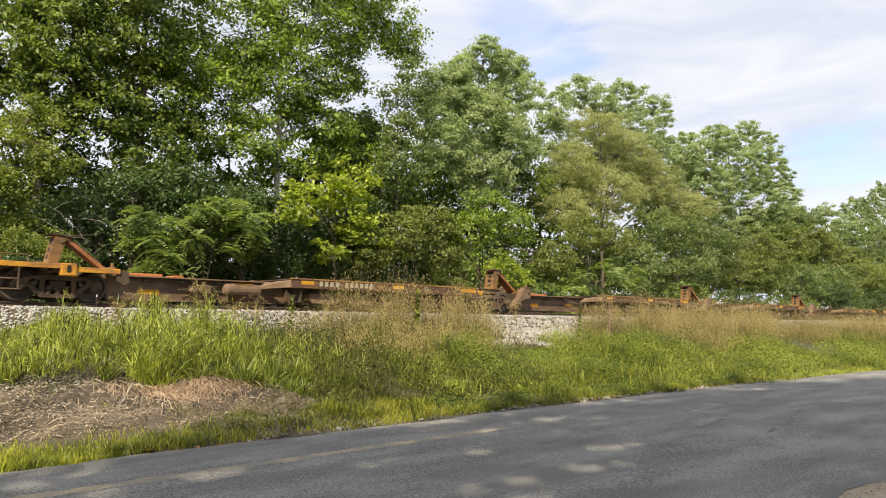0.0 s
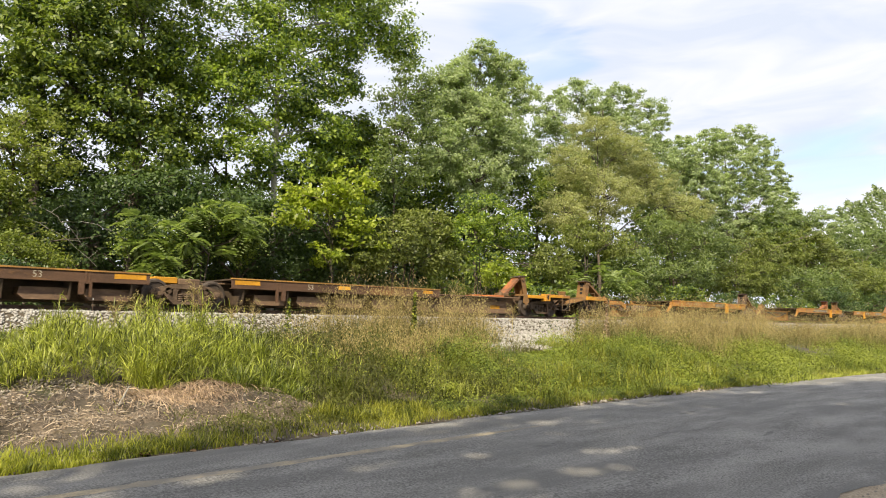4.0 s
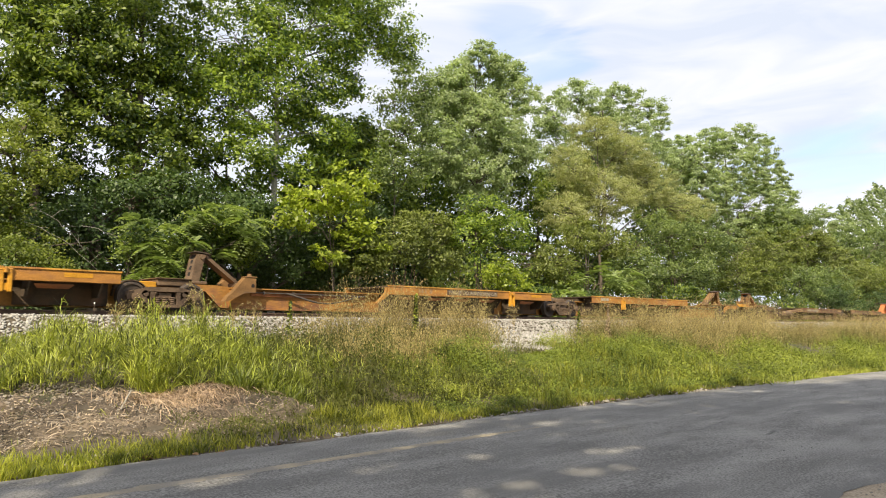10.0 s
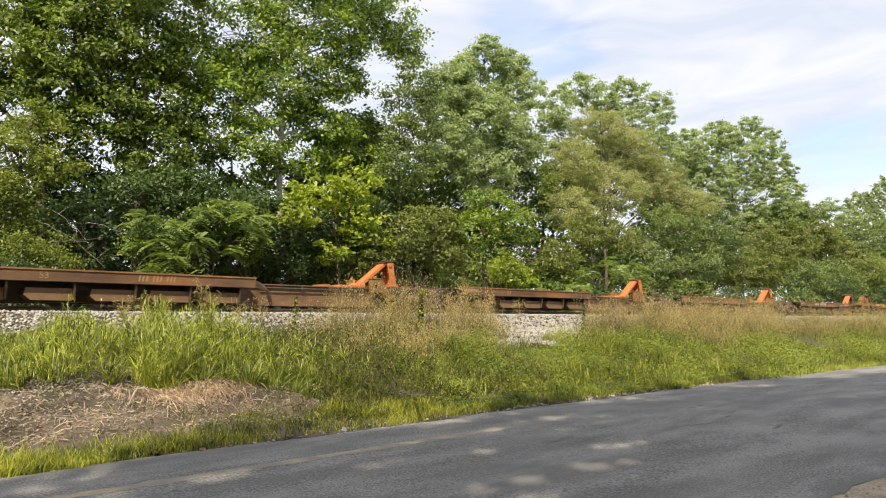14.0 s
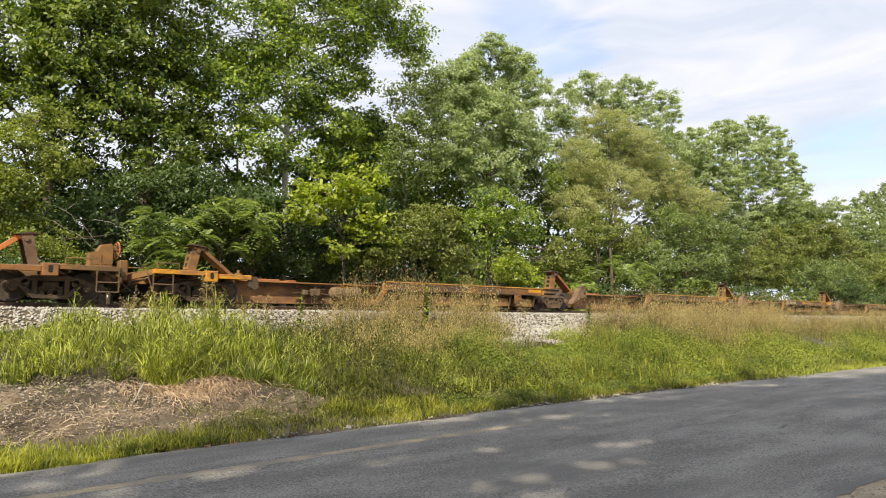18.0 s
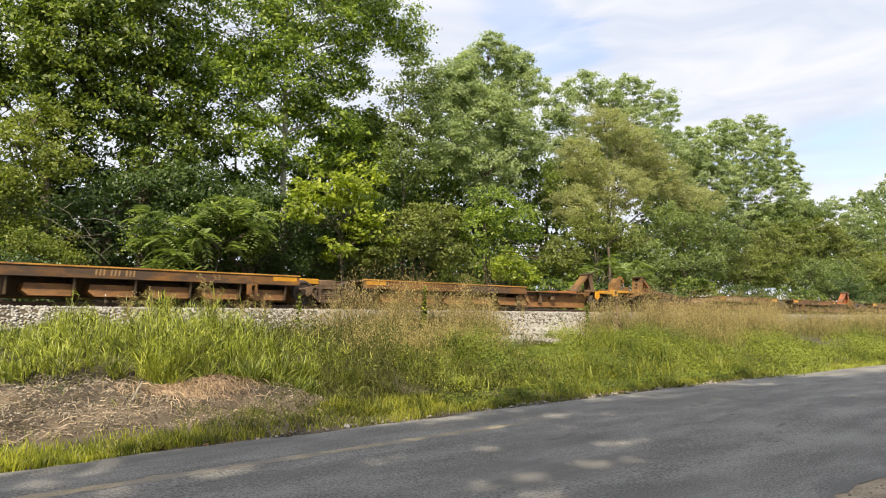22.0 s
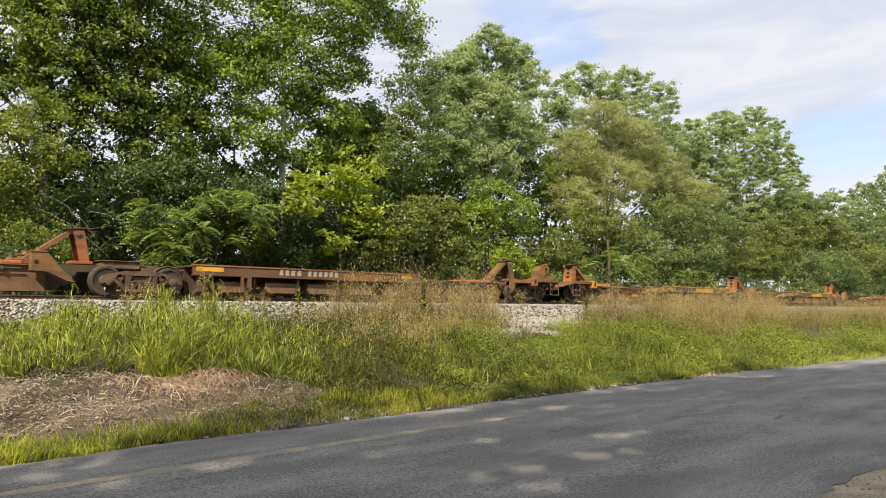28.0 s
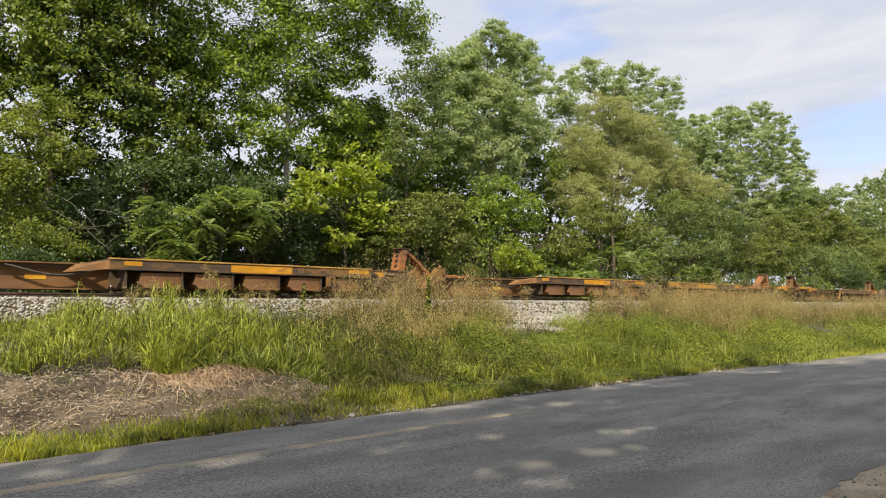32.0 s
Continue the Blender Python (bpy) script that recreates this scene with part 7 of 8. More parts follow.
    lay("yellow_weeds", "bright yellow green weeds in low mounds", weed_domes(rng, x, y, U(0.22, 0.42, n), U(0.18, 0.42, n), 230, 0.024), G_FAR, "weeds")
    lay("yellow_weed_grass", "bright yellow green grass among weeds", fountain(rng, x, y, U(0.3, 0.6, n), 52, 0.0065, 0.16), G_TIP)
    n = 150
    x = U(11.0, 20.8, n)
    y = U(9.3, 13.2, n) + 0.4 * np.sin(x * 1.9)
    x, y, f = sown(rng, x, y, swell(x, y), 1 - 0.8 * stony(x, y))
    n = len(x)
    low = 1 - 0.68 * smooth(x / y, 1.00, 1.14) * (1 - smooth(x / y, 1.30, 1.46)) * smooth(y, 10.4, 11.6)
    lay("lush_weeds", "lush broad-leaved green weeds in mounds beside the road", weed_domes(rng, x, y, U(0.35, 0.70, n), (0.22 + 0.60 * f) * (1 - 0.45 * smooth(10.0 - y, 0, 0.8)) * low, 480, 0.028), G_WEED, "weeds")
    lay("lush_grass", "fresh green grass among lush weeds", fountain(rng, x, y, U(0.4, 0.95, n) * low, 80, 0.0075, 0.26), G_LUSH)
    x = U(8.6, 21, 120)
    y = ROAD_FAR + road_bend(x) + U(0.28, 0.95, 120)
    lay("edge_weeds", "small green weeds crowding the asphalt edge", weed_domes(rng, x, y, U(0.16, 0.32, 120), U(0.10, 0.26, 120), 120, 0.024), G_WEED, "weeds")
    # the same along the further road, leaf colour brightened to match the sunlit verge
    n = 420
    x = 18 + 42 * U(0, 1, n) ** 1.5
    y = 9.0 + (4.4 + 1.8 * np.sin(x * 0.55) * np.sin(x * 0.23 + 1)) * U(0, 1, n) ** 1.35 + 0.6 * np.sin(x * 0.8) + road_bend(x) * 0.9
    f = swell(x, y)
    lay("further_weeds", "sunlit green weeds in mounds along the road", weed_domes(rng, x, y, U(0.35, 0.8, n), 0.22 + 0.62 * f, 230, 0.036), G_FAR, "weeds")
    lay("further_grass", "sunlit grass among weeds along the road", fountain(rng, x, y, U(0.3, 0.7, n), 40, 0.010, 0.32), G_FINE)
    # olive grass under and between the plumes
    x, y, f = tufts(rng, 800, 10.5, 60, 12.6, 17.8, 20, 0.15)
    x, y, f = sown(rng, x, y, f, 1 - 0.97 * stony(x, y))
    n = len(x)
    grass("olive_grass", "olive green grass on the bank", rng, x, y, f * U(0.35, 0.95, n), U(0.006, 0.012, n), U(0.2, 1.2, n), G_OLIVE)
    # soft olive weeds that carry the plumes
    n = 190
    x = 21.5 + 42 * U(0, 1, n) ** 1.3
    y = U(11.8, 17.2, n) + road_bend(x) * 0.3
    x, y, f = sown(rng, x, y, swell(x, y), 1 - stony(x, y))
    n = len(x)
    lay("olive_weeds", "pale olive weeds in soft mounds under brown grass", weed_domes(rng, x, y, U(0.4, 0.95, n), 0.30 + 0.75 * f, 130, 0.036), G_SOFT, "weeds")
    n = 75
    x, y = U(9.2, 18.2, n), U(13.0, 17.0, n)
    x, y, f = sown(rng, x, y, swell(x, y), 1 - 0.8 * stony(x, y))
    n = len(x)
    lay("brown_weeds", "brownish olive weeds in soft mounds under plumes", weed_domes(rng, x, y, U(0.25, 0.55, n), 0.25 + 0.55 * f, 240, 0.020), G_SOFT, "weeds")
    # verge along the asphalt
    x = np.concatenate([U(-6, 30, 26000), U(-3, 4.8, 9000)])
    y = ROAD_FAR + road_bend(x) + np.abs(rng.normal(0, 0.40, len(x))) + 0.05 + 0.10 * np.sin(x * 2.1) * np.sin(x * 0.7)
    x, y, f = sown(rng, x, y, 0.6 + 0.4 * np.sin(x * 1.7), (1 - 0.75 * bare(x, y)) * (0.78 + 0.22 * np.sin(x * 2.7 + 2 * np.sin(x * 0.9))) * (1 - 0.55 * smooth(x, 3.6, 4.6) * (1 - smooth(x, 5.6, 6.4))))
    b = x + rng.normal(0, 0.45, len(x))
    for name, k, mat in (("verge_grass", b < 3.3, G_VERGE), ("verge_grass_middle", (b >= 3.3) & (b < 6.4), G_LUSH), ("verge_grass_far", b >= 6.4, G_LUSH)):
        n = int(k.sum())
        grass(name, "short yellow green grass along the road edge", rng, x[k], y[k], (0.4 + 0.6 * np.abs(f[k])) * U(0.05, 0.26, n), U(0.004, 0.009, n), U(0.2, 1.0, n), mat)
    x = U(19, 34, 5200)
    y = ROAD_FAR + road_bend(x) + np.abs(rng.normal(0, 0.22, len(x))) - 0.05
    grass("dry_verge", "short dry yellow grass along the sunlit road edge", rng, x, y, U(0.05, 0.20, len(x)), U(0.006, 0.012, len(x)), U(0.2, 1.0, len(x)), G_TIP)
    x, y = U(6.3, 8.3, 34), U(9.05, 9.75, 34)
    lay("verge_tussocks", "fresh green grass tussocks beside the asphalt", fountain(rng, x, y, U(0.2, 0.42, 34), 70, 0.006, 0.10), G_LUSH)
    # thin short growth between the verge and the scar
    x, y, f = tufts(rng, 170, 4.2, 9.6, 9.15, 10.15, 16, 0.09)
    n = len(x)
    grass("thin_growth", "thin dull green growth at the foot of the scar", rng, x, y, U(0.05, 0.20, n), U(0.004, 0.009, n), U(0.3, 1.4, n), G_DULL)
    forbs("thin_leaves", "small dull leaves at the foot of the scar", rng, x + rng.normal(0, 0.08, n), y, 0.12, 0.022, G_DULL)
    x, y, f = tufts(rng, 130, 5.5, 8.4, 9.9, 11.4, 18, 0.10)
    n = len(x)
    grass("withered_growth", "low withered growth beside the straw", rng, x, y, U(0.06, 0.26, n), U(0.003, 0.007, n), U(0.4, 1.6, n), G_DULL)
    # a slumped heap of straw, its strands hanging down the slope, and loose strands over the rest of the scar
    n = 2100
    x, y = rng.normal(4.75, 0.50, n), 11.38 - np.abs(rng.normal(0, 0.38, n))
    lay("straw_heap", "slumped heap of dry pinkish straw on the bank", ribbons(rng, np.stack([x, y, land(x, y) + U(0.02, 0.12, n)], -1), rng.normal(-1.57, 0.75, n), U(-0.3, 0.45, n), U(0.12, 0.40, n), U(0.3, 0.8, n), U(0.003, 0.007, n)), G_DRY)
    n = 4000
    x, y = np.concatenate([rng.normal(2.0, 1.0, 3200), rng.normal(4.7, 0.9, 800)]), np.concatenate([rng.normal(10.55, 0.55, 3200), rng.normal(10.3, 0.3, 800)])
    y = np.clip(y, 9.7, 12.0)
    lay("loose_straw", "loose dry straw on bare earth", ribbons(rng, np.stack([x, y, land(x, y) + U(0.015, 0.06, n)], -1), U(0, 6.283, n), U(-0.1, 0.6, n), U(0.06, 0.24, n), U(0.2, 0.7, n), U(0.0022, 0.0048, n)), G_PALE)
    # scraps of dead stalk and leaf strewn over the scar
    n = 4200
    x, y = -3 + 10.0 * U(0, 1, n) ** 1.25, U(9.65, 12.2, n)
    C = np.stack([x, y, land(x, y) + U(0.02, 0.05, n)], -1)
    lay("dead_litter", "scraps of dead stalk and leaf on bare earth", leaf_quads(rng, C, rng.normal(0, 0.35, (n, 3)) + np.array([-0.1, -0.25, 0.8]), 0.030, 0.34), G_LITTER, "litter")
    x, y, f = tufts(rng, 150, -4, 9, 9.6, 12.2, 10, 0.10)
    n = len(x)
    grass("scar_shoots", "sparse green shoots on bare earth", rng, x, y, U(0.05, 0.18, n), U(0.004, 0.008, n), U(0.4, 1.4, n), G_GREEN)


def seed_grass():
    """Tall brown grass with plumed heads: thin stems and open sprays of small grains."""
    rng = np.random.default_rng(78)
    U = rng.uniform
    P = []
    for n, x0, x1, y0, y1, h0, h1, per, r in ((19, 10.7, 14.1, 14.6, 17.2, 1.35, 2.45, 62, 0.25), (16, 14.9, 17.3, 15.0, 17.5, 1.35, 2.50, 62, 0.28), (40, 9.0, 19.4, 13.2, 17.8, 0.6, 1.15, 44, 0.35), (34, 8.4, 12.8, 11.8, 14.6, 0.45, 1.0, 36, 0.30),
                                              (145, 22.2, 36, 11.6, 17.8, 0.85, 2.15, 62, 0.42), (100, 36, 66, 10.2, 17.8, 1.0, 2.15, 60, 0.66)):
        P.append(np.stack([np.repeat(v, per) for v in (U(x0, x1, n), U(y0, y1, n), U(h0, h1, n), np.full(n, r) * U(0.7, 1.4, n))]))
    x, y, h, r = np.concatenate(P, 1)
    n = len(x)
    ox, oy = rng.normal(0, 1, n), rng.normal(0, 1, n)
    h = h * U(0.6, 1.1, n) * (1.08 - 0.16 * np.minimum(ox * ox + oy * oy, 4))
    x, y = x + ox * r, y + oy * r
    y = np.where(x > 21.5, y - 1.3 * np.clip(np.sin(x * 0.55 + 2.4) * np.sin(x * 0.23 + 2), 0, 1), y)
    x, y, h = sown(rng, x, y, h, (1 - stony(x, y) * (x / y > 1.0)) * (y < 18.2))
    n = len(x)
    grass("seed_grass_stems", "thin brown grass stems", rng, x, y, h, np.full(n, 0.0040), U(0.10, 0.55, n), G_STEM)
    grass("seed_grass_blades", "olive blades among brown stems", rng, x + rng.normal(0, 0.12, n), y, h * 0.62, np.full(n, 0.008), U(0.2, 0.9, n), G_OLIVE)
    z = land(x, y)
    per = 7
    t = U(0.55, 1.0, (n, per))
    w = 0.020 + 0.11 * (1.0 - t)
    C = np.stack([x[:, None] + rng.normal(0, 1, (n, per)) * w, y[:, None] + rng.normal(0, 1, (n, per)) * w, z[:, None] + h[:, None] * t * 0.97], -1).reshape(-1, 3)
    lay("seed_heads", "feathery brown seed heads of tall grass", spikelets(rng, C, 0.029, 0.21), G_SEED)


meadow()
seed_grass()


def scar():
    """Bare stony earth on the lower bank."""
    xs, ys = np.arange(-5, 10.5, 0.06), np.arange(9.5, 12.9, 0.05)
    X, Y = np.meshgrid(xs, ys, indexing="ij")
    rng = np.random.default_rng(3)
    Z = land(X, Y) + 0.05 * (bare(X, Y) - 0.55) + rng.normal(0, 0.016, X.shape) + 0.022 * np.sin(X * 21 + 3 * np.sin(Y * 17)) * np.sin(Y * 26 + 2 * np.sin(X * 13))
    n, k = X.shape
    i, j = np.meshgrid(np.arange(n - 1), np.arange(k - 1), indexing="ij")
    F = np.stack([i * k + j, (i + 1) * k + j, (i + 1) * k + j + 1, i * k + j + 1], -1).reshape(-1, 4)
    tagged(new("earth_scar", np_mesh("earth_scar", np.stack([X, Y, Z], -1).reshape(-1, 3), F, M_PATCH, True)), "bare stony earth scar on the bank", "ground", kind="structure")
    V, F = merge([stones(rng, -4, 7.5, 9.75, 12.2, 3400, 0.006, 0.024, 0.010), stones(rng, 0.2, 4.6, 9.9, 11.9, 1300, 0.010, 0.028, 0.004), stones(rng, 1.4, 4.0, 10.4, 12.0, 420, 0.014, 0.034, 0.002), stones(rng, -4, 26, 8.6, 9.3, 500, 0.01, 0.028), stones(rng, 4.5, 12, 1.2, 2.35, 900, 0.006, 0.022), stones(rng, 4.5, 9, 8.50, 8.74, 60, 0.012, 0.032, 0.02), stones(rng, 9, 13, 8.46, 8.72, 110, 0.014, 0.040, 0.02),
                  stones(rng, 13, 17, 8.36, 8.60, 90, 0.016, 0.045, 0.02), stones(rng, 17, 21, 8.16, 8.42, 60, 0.018, 0.045, 0.02)])
    V2, F2 = merge([stones(rng, 3, 20, 2.8, 8.2, 220, 0.003, 0.008, 0.070), stones(rng, 7.2, 9.4, 3.0, 4.3, 60, 0.004, 0.009, 0.068), stones(rng, 9.0, 12.4, 3.6, 4.9, 60, 0.005, 0.011, 0.070)])
    tar = []
    for x, y, a, b in ((11.9, 5.6, 0.45, 0.04), (12.9, 5.5, 0.35, 0.035), (9.6, 5.4, 0.7, 0.05), (10.8, 5.3, 0.6, 0.04), (10.9, 4.4, 0.4, 0.04), (13.6, 5.0, 0.35, 0.06), (14.8, 6.6, 0.5, 0.07), (16.5, 7.0, 0.5, 0.06), (8.9, 4.1, 0.35, 0.05), (12.3, 6.4, 0.45, 0.06), (7.4, 5.9, 0.5, 0.06)):
        q = np.arange(16) * 2 * math.pi / 16
        r = 1 + rng.normal(0, 0.22, 16)
        P = np.stack([x + a * r * np.cos(q), y + b * r * np.sin(q) + 0.15 * a * np.cos(q), np.full(16, road_top(y) + 0.004)], -1)
        C = np.array([[x, y, road_top(y) + 0.006]])
        tar.append((np.concatenate([P, C]), np.array([[k, (k + 1) % 16, 16] for k in range(16)])))
    lay("tar_scuffs", "dark scuffs of tar worn into the asphalt", merge(tar), M_TAR, "tar")
    tagged(new("road_grit", np_mesh("road_grit", V2, F2, M_GRIT)), "dark grit scattered on the asphalt", "grit", kind="stuff")
    tagged(new("loose_stones", np_mesh("loose_stones", V, F, M_STONE)), "loose grey stones scattered on bare earth", "stones", kind="stuff")


def road_top(y):
    """Height of the asphalt, near x of 8 to 16."""
    return 0.03 * math.sin(math.pi * min(1.0, max(0.0, (y - ROAD_NEAR) / (ROAD_FAR - ROAD_NEAR)))) - 0.012


M_TAR = material("worn tar", (0.13, 0.125, 0.117), (0.27, 0.259, 0.244), scale=4, fine=50, rough=0.85, bump=0.6, bump_scale=120)
M_GRIT = material("road grit", (0.05, 0.047, 0.043), (0.22, 0.21, 0.195), scale=9, rough=0.9, bump=0, vary=0.3, island=True)
M_STONE = material("grey field stone", (0.14, 0.122, 0.102), (0.44, 0.385, 0.32), scale=4, fine=30, rough=0.9, vary=0.3, island=True)
scar()


def far_hill():
    """Wooded ridge in the distance."""
    rng = np.random.default_rng(9)
    n = 22000
    x = 385 + 250 * rng.uniform(0, 1, n)
    d = rng.uniform(0, 1, n) ** 0.8
    ridge = np.interp(x, [380, 465, 490, 565, 700, 1000], [30, 58, 74, 99, 118, 135]) + 3 * np.sin(x * 0.09) + 2 * np.sin(x * 0.31)
    C = np.stack([x, 105 + d * 45, ridge * d + rng.normal(0, 1.5, n)], -1)
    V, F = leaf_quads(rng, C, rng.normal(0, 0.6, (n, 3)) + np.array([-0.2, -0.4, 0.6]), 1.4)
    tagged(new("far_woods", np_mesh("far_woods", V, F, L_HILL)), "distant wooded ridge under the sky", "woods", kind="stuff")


far_hill()


# ---- single plants and small things ----
def dry_forb(x, y, h, seed, spread=0.35):
    """A dry branching weed: one stem, forked twigs, and seeds at their tips."""
    rng = np.random.default_rng(seed)
    root = new("dry_weed")
    root.location = (x, y, float(land(x, y)))
    wood = [tube(*branch(rng, (0, 0, -0.03), (0.04, 0, h * 0.95), 0.010, 0.004, 6, 0.05), 5)]
    tips = []
    for k in range(26):
        a, t = rng.uniform(0, 6.28), rng.uniform(0.35, 0.95)
        s = np.array([0.04 * t, 0, h * t * 0.95])
        e = s + np.array([math.cos(a) * spread, math.sin(a) * spread, spread * rng.uniform(0.6, 1.5)]) * rng.uniform(0.4, 1.0) * (1.2 - 0.6 * t)
        wood.append(tube(*branch(rng, s, e, 0.005, 0.0025, 4, 0.1), 4))
        tips.append(e + rng.normal(0, 0.035, (14, 3)))
    part("stem", np_mesh("stem", *merge(wood), G_SEED), G_SEED, root, "dry forked stem")["kind"] = "stuff"
    C = np.concatenate(tips)
    part("seed_head", np_mesh("seed_head", *leaf_quads(rng, C, rng.normal(0, 1, (len(C), 3)), 0.018, 0.5), G_SEED), G_SEED, root, "brown seed clusters")["kind"] = "stuff"
    tagged(root, "dry brown branching weed on the ballast edge", "weed", group="dry weeds by the track")


for x, y, h, k in ((5.95, 18.3, 0.85, 1), (6.55, 18.3, 1.05, 2), (6.95, 18.2, 0.9, 3), (7.8, 18.0, 1.6, 4), (8.1, 18.1, 1.1, 5), (9.0, 18.2, 0.95, 6), (9.6, 18.1, 1.0, 7), (18.6, 17.9, 1.1, 8), (20.4, 17.8, 1.2, 9)):
    dry_forb(x, y, h, 300 + k)


def leafy_stalk(x, y, h, seed, mat, label):
    """An upright weed with leaves all the way up its stem."""
    rng = np.random.default_rng(seed)
    root = new("tall_weed")
    root.location = (x, y, float(land(x, y)))
    part("stem", np_mesh("stem", *tube(*branch(rng, (0, 0, -0.03), (0.05, 0, h), 0.012, 0.005, 7, 0.03), 5), mat), mat, root)
    n = int(150 * h)
    t = rng.uniform(0.1, 1.0, n)
    a = rng.uniform(0, 6.28, n)
    r = 0.10 * (1.15 - t)
    C = np.stack([0.05 * t + np.cos(a) * r, np.sin(a) * r, h * t], -1)
    N = np.stack([np.cos(a) * 0.5, np.sin(a) * 0.5, np.ones(n)], -1) + rng.normal(0, 0.3, (n, 3))
    part("leaves", np_mesh("leaves", *leaf_quads(rng, C, N, 0.055, 0.4), mat), mat, root, "green leaves up the stem")
    tagged(root, label, "weed", group="tall weeds on the bank")


leafy_stalk(12.95, 15.0, 1.55, 401, G_GREEN, "tall fresh green weed among brown grass")
leafy_stalk(13.05, 15.1, 1.3, 402, G_GREEN, "tall fresh green weed among brown grass")
leafy_stalk(6.45, 17.4, 1.15, 403, G_GREEN, "bright green weed with a nodding tip")
leafy_stalk(6.6, 17.5, 0.95, 404, G_GREEN, "bright green weed with a nodding tip")
leafy_stalk(20.3, 13.5, 1.45, 405, G_DRY, "withered yellow stalk standing in the weeds")
leafy_stalk(19.6, 14.2, 1.2, 406, G_GREEN, "tall green weed beside pale ballast")
leafy_stalk(9.6, 16.2, 1.2, 407, G_GREEN, "tall green weed on the bank")


def rosette(x, y, z, seed):
    """A plant of long broad pale leaves."""
    rng = np.random.default_rng(seed)
    root = new("broad_leaf_plant")
    root.location = (x, y, float(land(x, y)))
    rise = z - float(land(x, y))
    part("stem", np_mesh("stem", *tube(*branch(rng, (0, 0, -0.03), (0, 0, rise), 0.03, 0.02, 5, 0.02), 6), L_SUMAC), L_SUMAC, root)
    P = []
    for k in range(11):
        a, up = k * 0.57 + rng.normal(0, 0.2), rng.uniform(0.1, 1.0)
        d = np.array([math.cos(a), math.sin(a), 0])
        s = np.array([-d[1], d[0], 0])
        L, w = rng.uniform(0.55, 0.8), 0.09
        ts = np.linspace(0, 1, 6)
        c = np.array([0, 0, rise]) + d * (L * ts[:, None]) + np.array([0, 0, 1.0]) * (L * (up * ts - 0.5 * ts ** 2))[:, None]
        ww = (w * np.sin(np.clip(ts * 2.8 + 0.25, 0, math.pi)))[:, None]
        V = np.concatenate([c - s * ww, c + s * ww + np.array([0, 0, 0.02])])
        i = np.arange(5)
        P.append((V, np.stack([i, i + 1, i + 7, i + 6], -1)))
    part("leaves", np_mesh("leaves", *merge(P), L_SUMAC), L_SUMAC, root, "long pale green leaves")
    tagged(root, "plant with long pale leaves behind the track", "plant")


rosette(10.55, 25.6, 3.2, 500)
rosette(40.2, 25.8, 3.0, 501)


def dead_branches():
    """Bare pale branches hanging in front of the wood."""
    rng = np.random.default_rng(510)
    for p, q, r in (((5.6, 27.6, 5.2), (8.1, 27.0, 3.5), 0.022), ((6.2, 27.6, 5.6), (7.6, 27.0, 4.2), 0.014), ((7.6, 27.6, 5.2), (9.6, 27.1, 4.2), 0.018), ((5.4, 27.6, 4.6), (7.2, 27.1, 3.4), 0.016)):
        root = new("bare_branch")
        root.location = p
        e = np.array(q) - np.array(p)
        P, R = branch(rng, (0, 0, 0), e, r * 0.6, 0.004, 9, 0.15)
        side = [tube(*branch(rng, P[k], P[k] + np.array([rng.uniform(-0.2, 0.7), -0.1, rng.uniform(-0.5, 0.5)]), 0.006, 0.002, 5, 0.2), 4) for k in (2, 4, 5, 7)]
        part("limb", np_mesh("limb", *tube(P, R, 6), M_BARK, True), M_BARK, root)
        part("twigs", np_mesh("twigs", *merge(side), M_BARK), M_BARK, root)
        tagged(root, "bare pale dead branch hanging from the trees", "branch", group="dead branches")


dead_branches()

M_LEAF_DRY = material("dry fallen leaf", (0.22, 0.12, 0.06), (0.45, 0.30, 0.16), scale=12, rough=0.8, bump=0.1, vary=0.3)
M_PAPER = material("pale litter", (0.62, 0.60, 0.56), (0.80, 0.78, 0.74), scale=20, rough=0.7, bump=0.1)


def fallen_leaf(x, y, size, turn, mat, name, label, lift=0.01):
    bm = bmesh.new()
    n = 10
    rim = []
    for i in range(n):
        a = 2 * math.pi * i / n
        r = size * (0.6 + 0.4 * abs(math.cos(2.5 * a))) * (1.0 if i % 2 else 0.75)
        rim.append(bm.verts.new((r * math.cos(a) * 1.3, r * math.sin(a), size * 0.35 * abs(math.cos(a)))))
    mid = bm.verts.new((0, 0, 0))
    for i in range(n):
        bm.faces.new((mid, rim[i], rim[(i + 1) % n]))
    bmesh.ops.solidify(bm, geom=bm.faces[:], thickness=0.004)
    ob = part(name, bm, mat, None)
    z = 0.012 if y < ROAD_FAR - 0.05 else float(land(x, y))
    ob.matrix_world = pose(x, y, z + lift, 8, -6, turn)
    tagged(ob, label, "litter" if mat is M_PAPER else "leaf", group="" if mat is M_PAPER else "fallen leaves along the road")


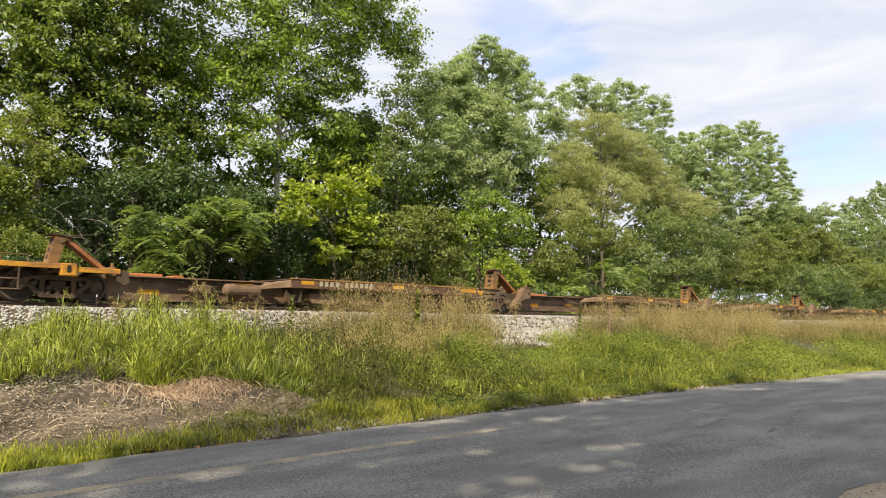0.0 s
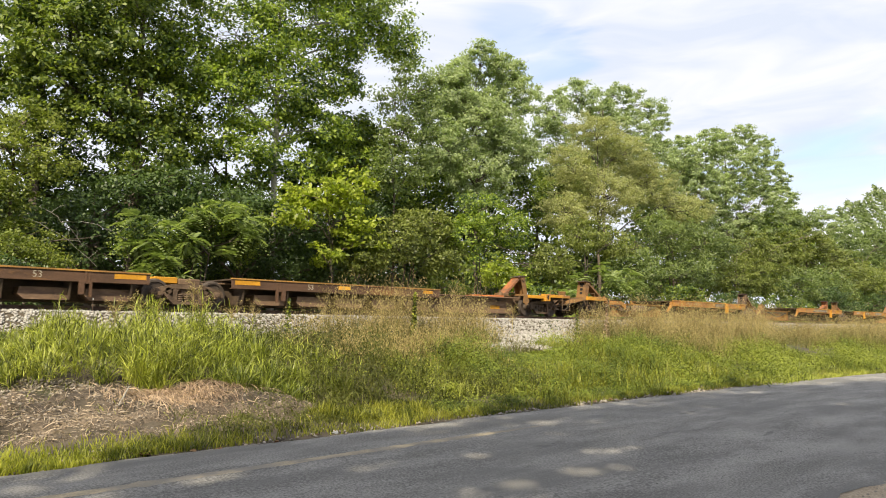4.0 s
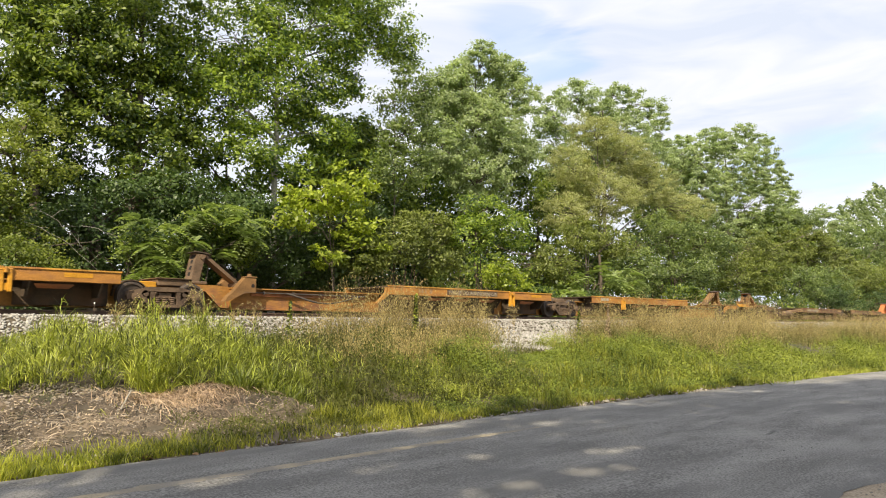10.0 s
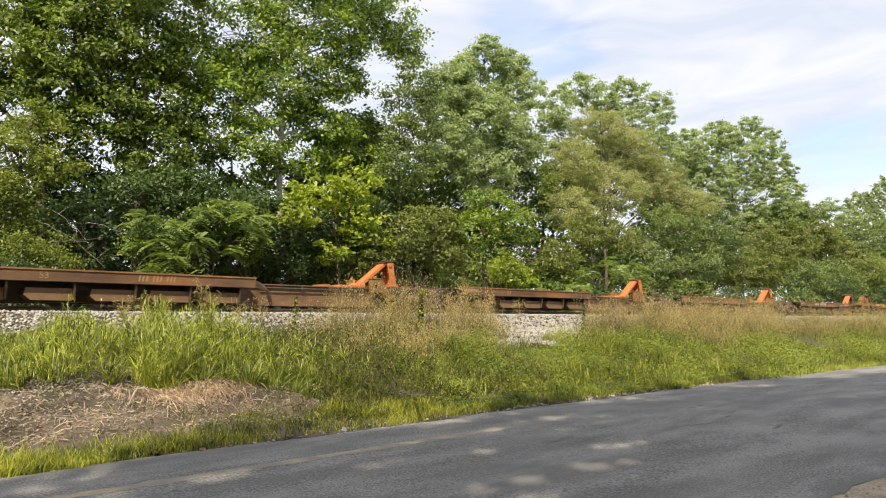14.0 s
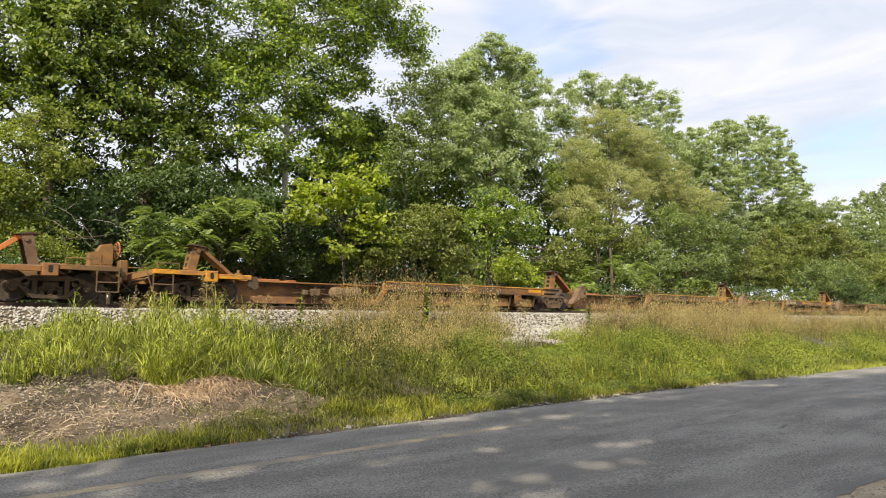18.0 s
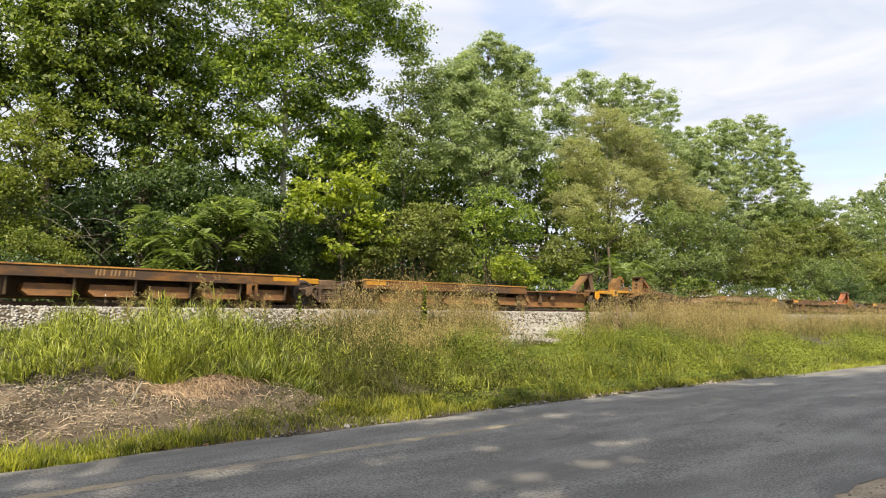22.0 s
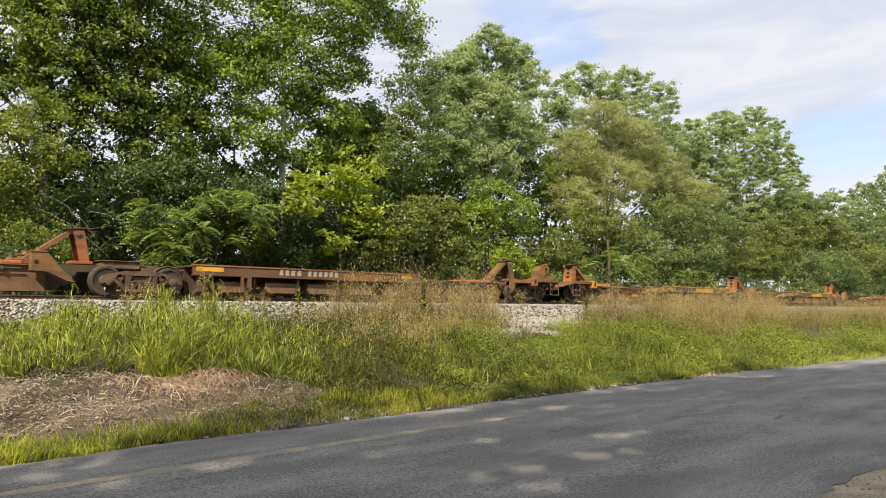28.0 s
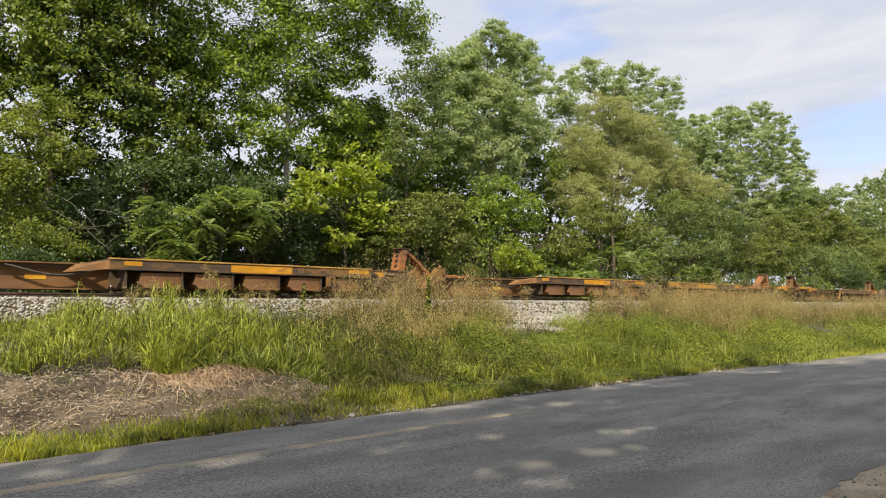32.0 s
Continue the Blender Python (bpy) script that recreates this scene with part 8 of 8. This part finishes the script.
fallen_leaf(5.85, 8.46, 0.07, 20, M_PAPER, "paper_scrap", "white paper scrap on the asphalt edge")
for k, (x, y, s) in enumerate(((4.15, 8.60, 0.075), (3.85, 8.66, 0.06), (3.29, 8.74, 0.09), (3.20, 8.80, 0.09), (3.36, 8.82, 0.08), (5.0, 8.62, 0.07), (5.6, 8.50, 0.05), (12.3, 8.50, 0.07), (12.9, 8.50, 0.07), (2.7, 8.78, 0.06), (7.9, 8.6, 0.06), (9.3, 8.6, 0.05), (15.5, 8.5, 0.07), (5.1, 11.5, 0.13), (5.2, 11.45, 0.11), (5.3, 11.5, 0.10))):
    fallen_leaf(x, y, s, 47 * k, M_LEAF_DRY, "fallen_leaf", "dry brown fallen leaf by the road" if k < 13 else "rusty orange dead leaf on bare earth", 0.01 if k < 13 else 0.05)


def stake():
    bm = bmesh.new()
    rod(bm, (0, 0, -0.1), (0, 0, 0.36), 0.008, 8)
    root = part("track_stake", bm, M_RAIL, None)
    root.location = (5.94, 20.0, 1.80)
    bm = bmesh.new()
    box(bm, -0.014, 0.014, -0.010, 0.010, 0.33, 0.39, 0.004)
    part("tip", bm, M_PAPER, root, "pale tip")
    tagged(root, "thin stake with a pale tip beside the rail", "stake")


stake()
bm = bmesh.new()
rod(bm, (-0.2, 0, 0), (0.12, 0.03, 0.16), 0.014, 6, 0.010)
stick = part("stick", bm, M_BARK, None)
stick.matrix_world = pose(3.75, 10.75, float(land(3.75, 10.75)) + 0.06, 0, -18, 35)
tagged(stick, "short pale stick lying on bare earth", "stick")


def road_cracks():
    """Dark tarry cracks and seams in the asphalt."""
    rng = np.random.default_rng(620)
    m = material("tar filled crack", (0.035, 0.034, 0.034), (0.075, 0.072, 0.070), scale=9, rough=0.7, bump=0.2)
    for x0, y0, a, L in ((12.5, 5.2, -8, 3.0), (14.5, 6.4, 3, 3.4), (9.4, 3.2, -14, 1.8), (16.5, 4.6, 4, 4.0), (10.8, 6.7, -4, 3.0)):
        n = int(L / 0.07)
        t = np.linspace(0, L, n)
        side = np.cumsum(rng.normal(0, 0.022, n))
        c, s = math.cos(radians(a)), math.sin(radians(a))
        x, y = x0 + c * t - s * side, y0 + s * t + c * side
        w = 0.0035 * np.abs(np.sin(np.linspace(0, math.pi, n))) * rng.uniform(0.4, 1.5, n) + 0.001
        z = 0.03 * np.sin((y - ROAD_NEAR) / (ROAD_FAR - ROAD_NEAR) * math.pi) - 0.012 + 0.005
        V = np.concatenate([np.stack([x + s * w, y - c * w, z], -1), np.stack([x - s * w, y + c * w, z], -1)])
        i = np.arange(n - 1)
        tagged(new("road_crack", np_mesh("road_crack", V, np.stack([i, i + 1, i + 1 + n, i + n], -1), m)), "dark crack in the worn asphalt", "crack", kind="structure")


road_cracks()


# ---- what moves ----
def motions():
    for u in TRAIN:
        walk(u.root, [(t, pose(u.u0 - run(t), TRACK_Y, RAIL_Z)) for t in (0.0, 4.0, 8.0, 12.0, 16.0, 20.0, 24.0, 28.0, 32.0)])


motions()
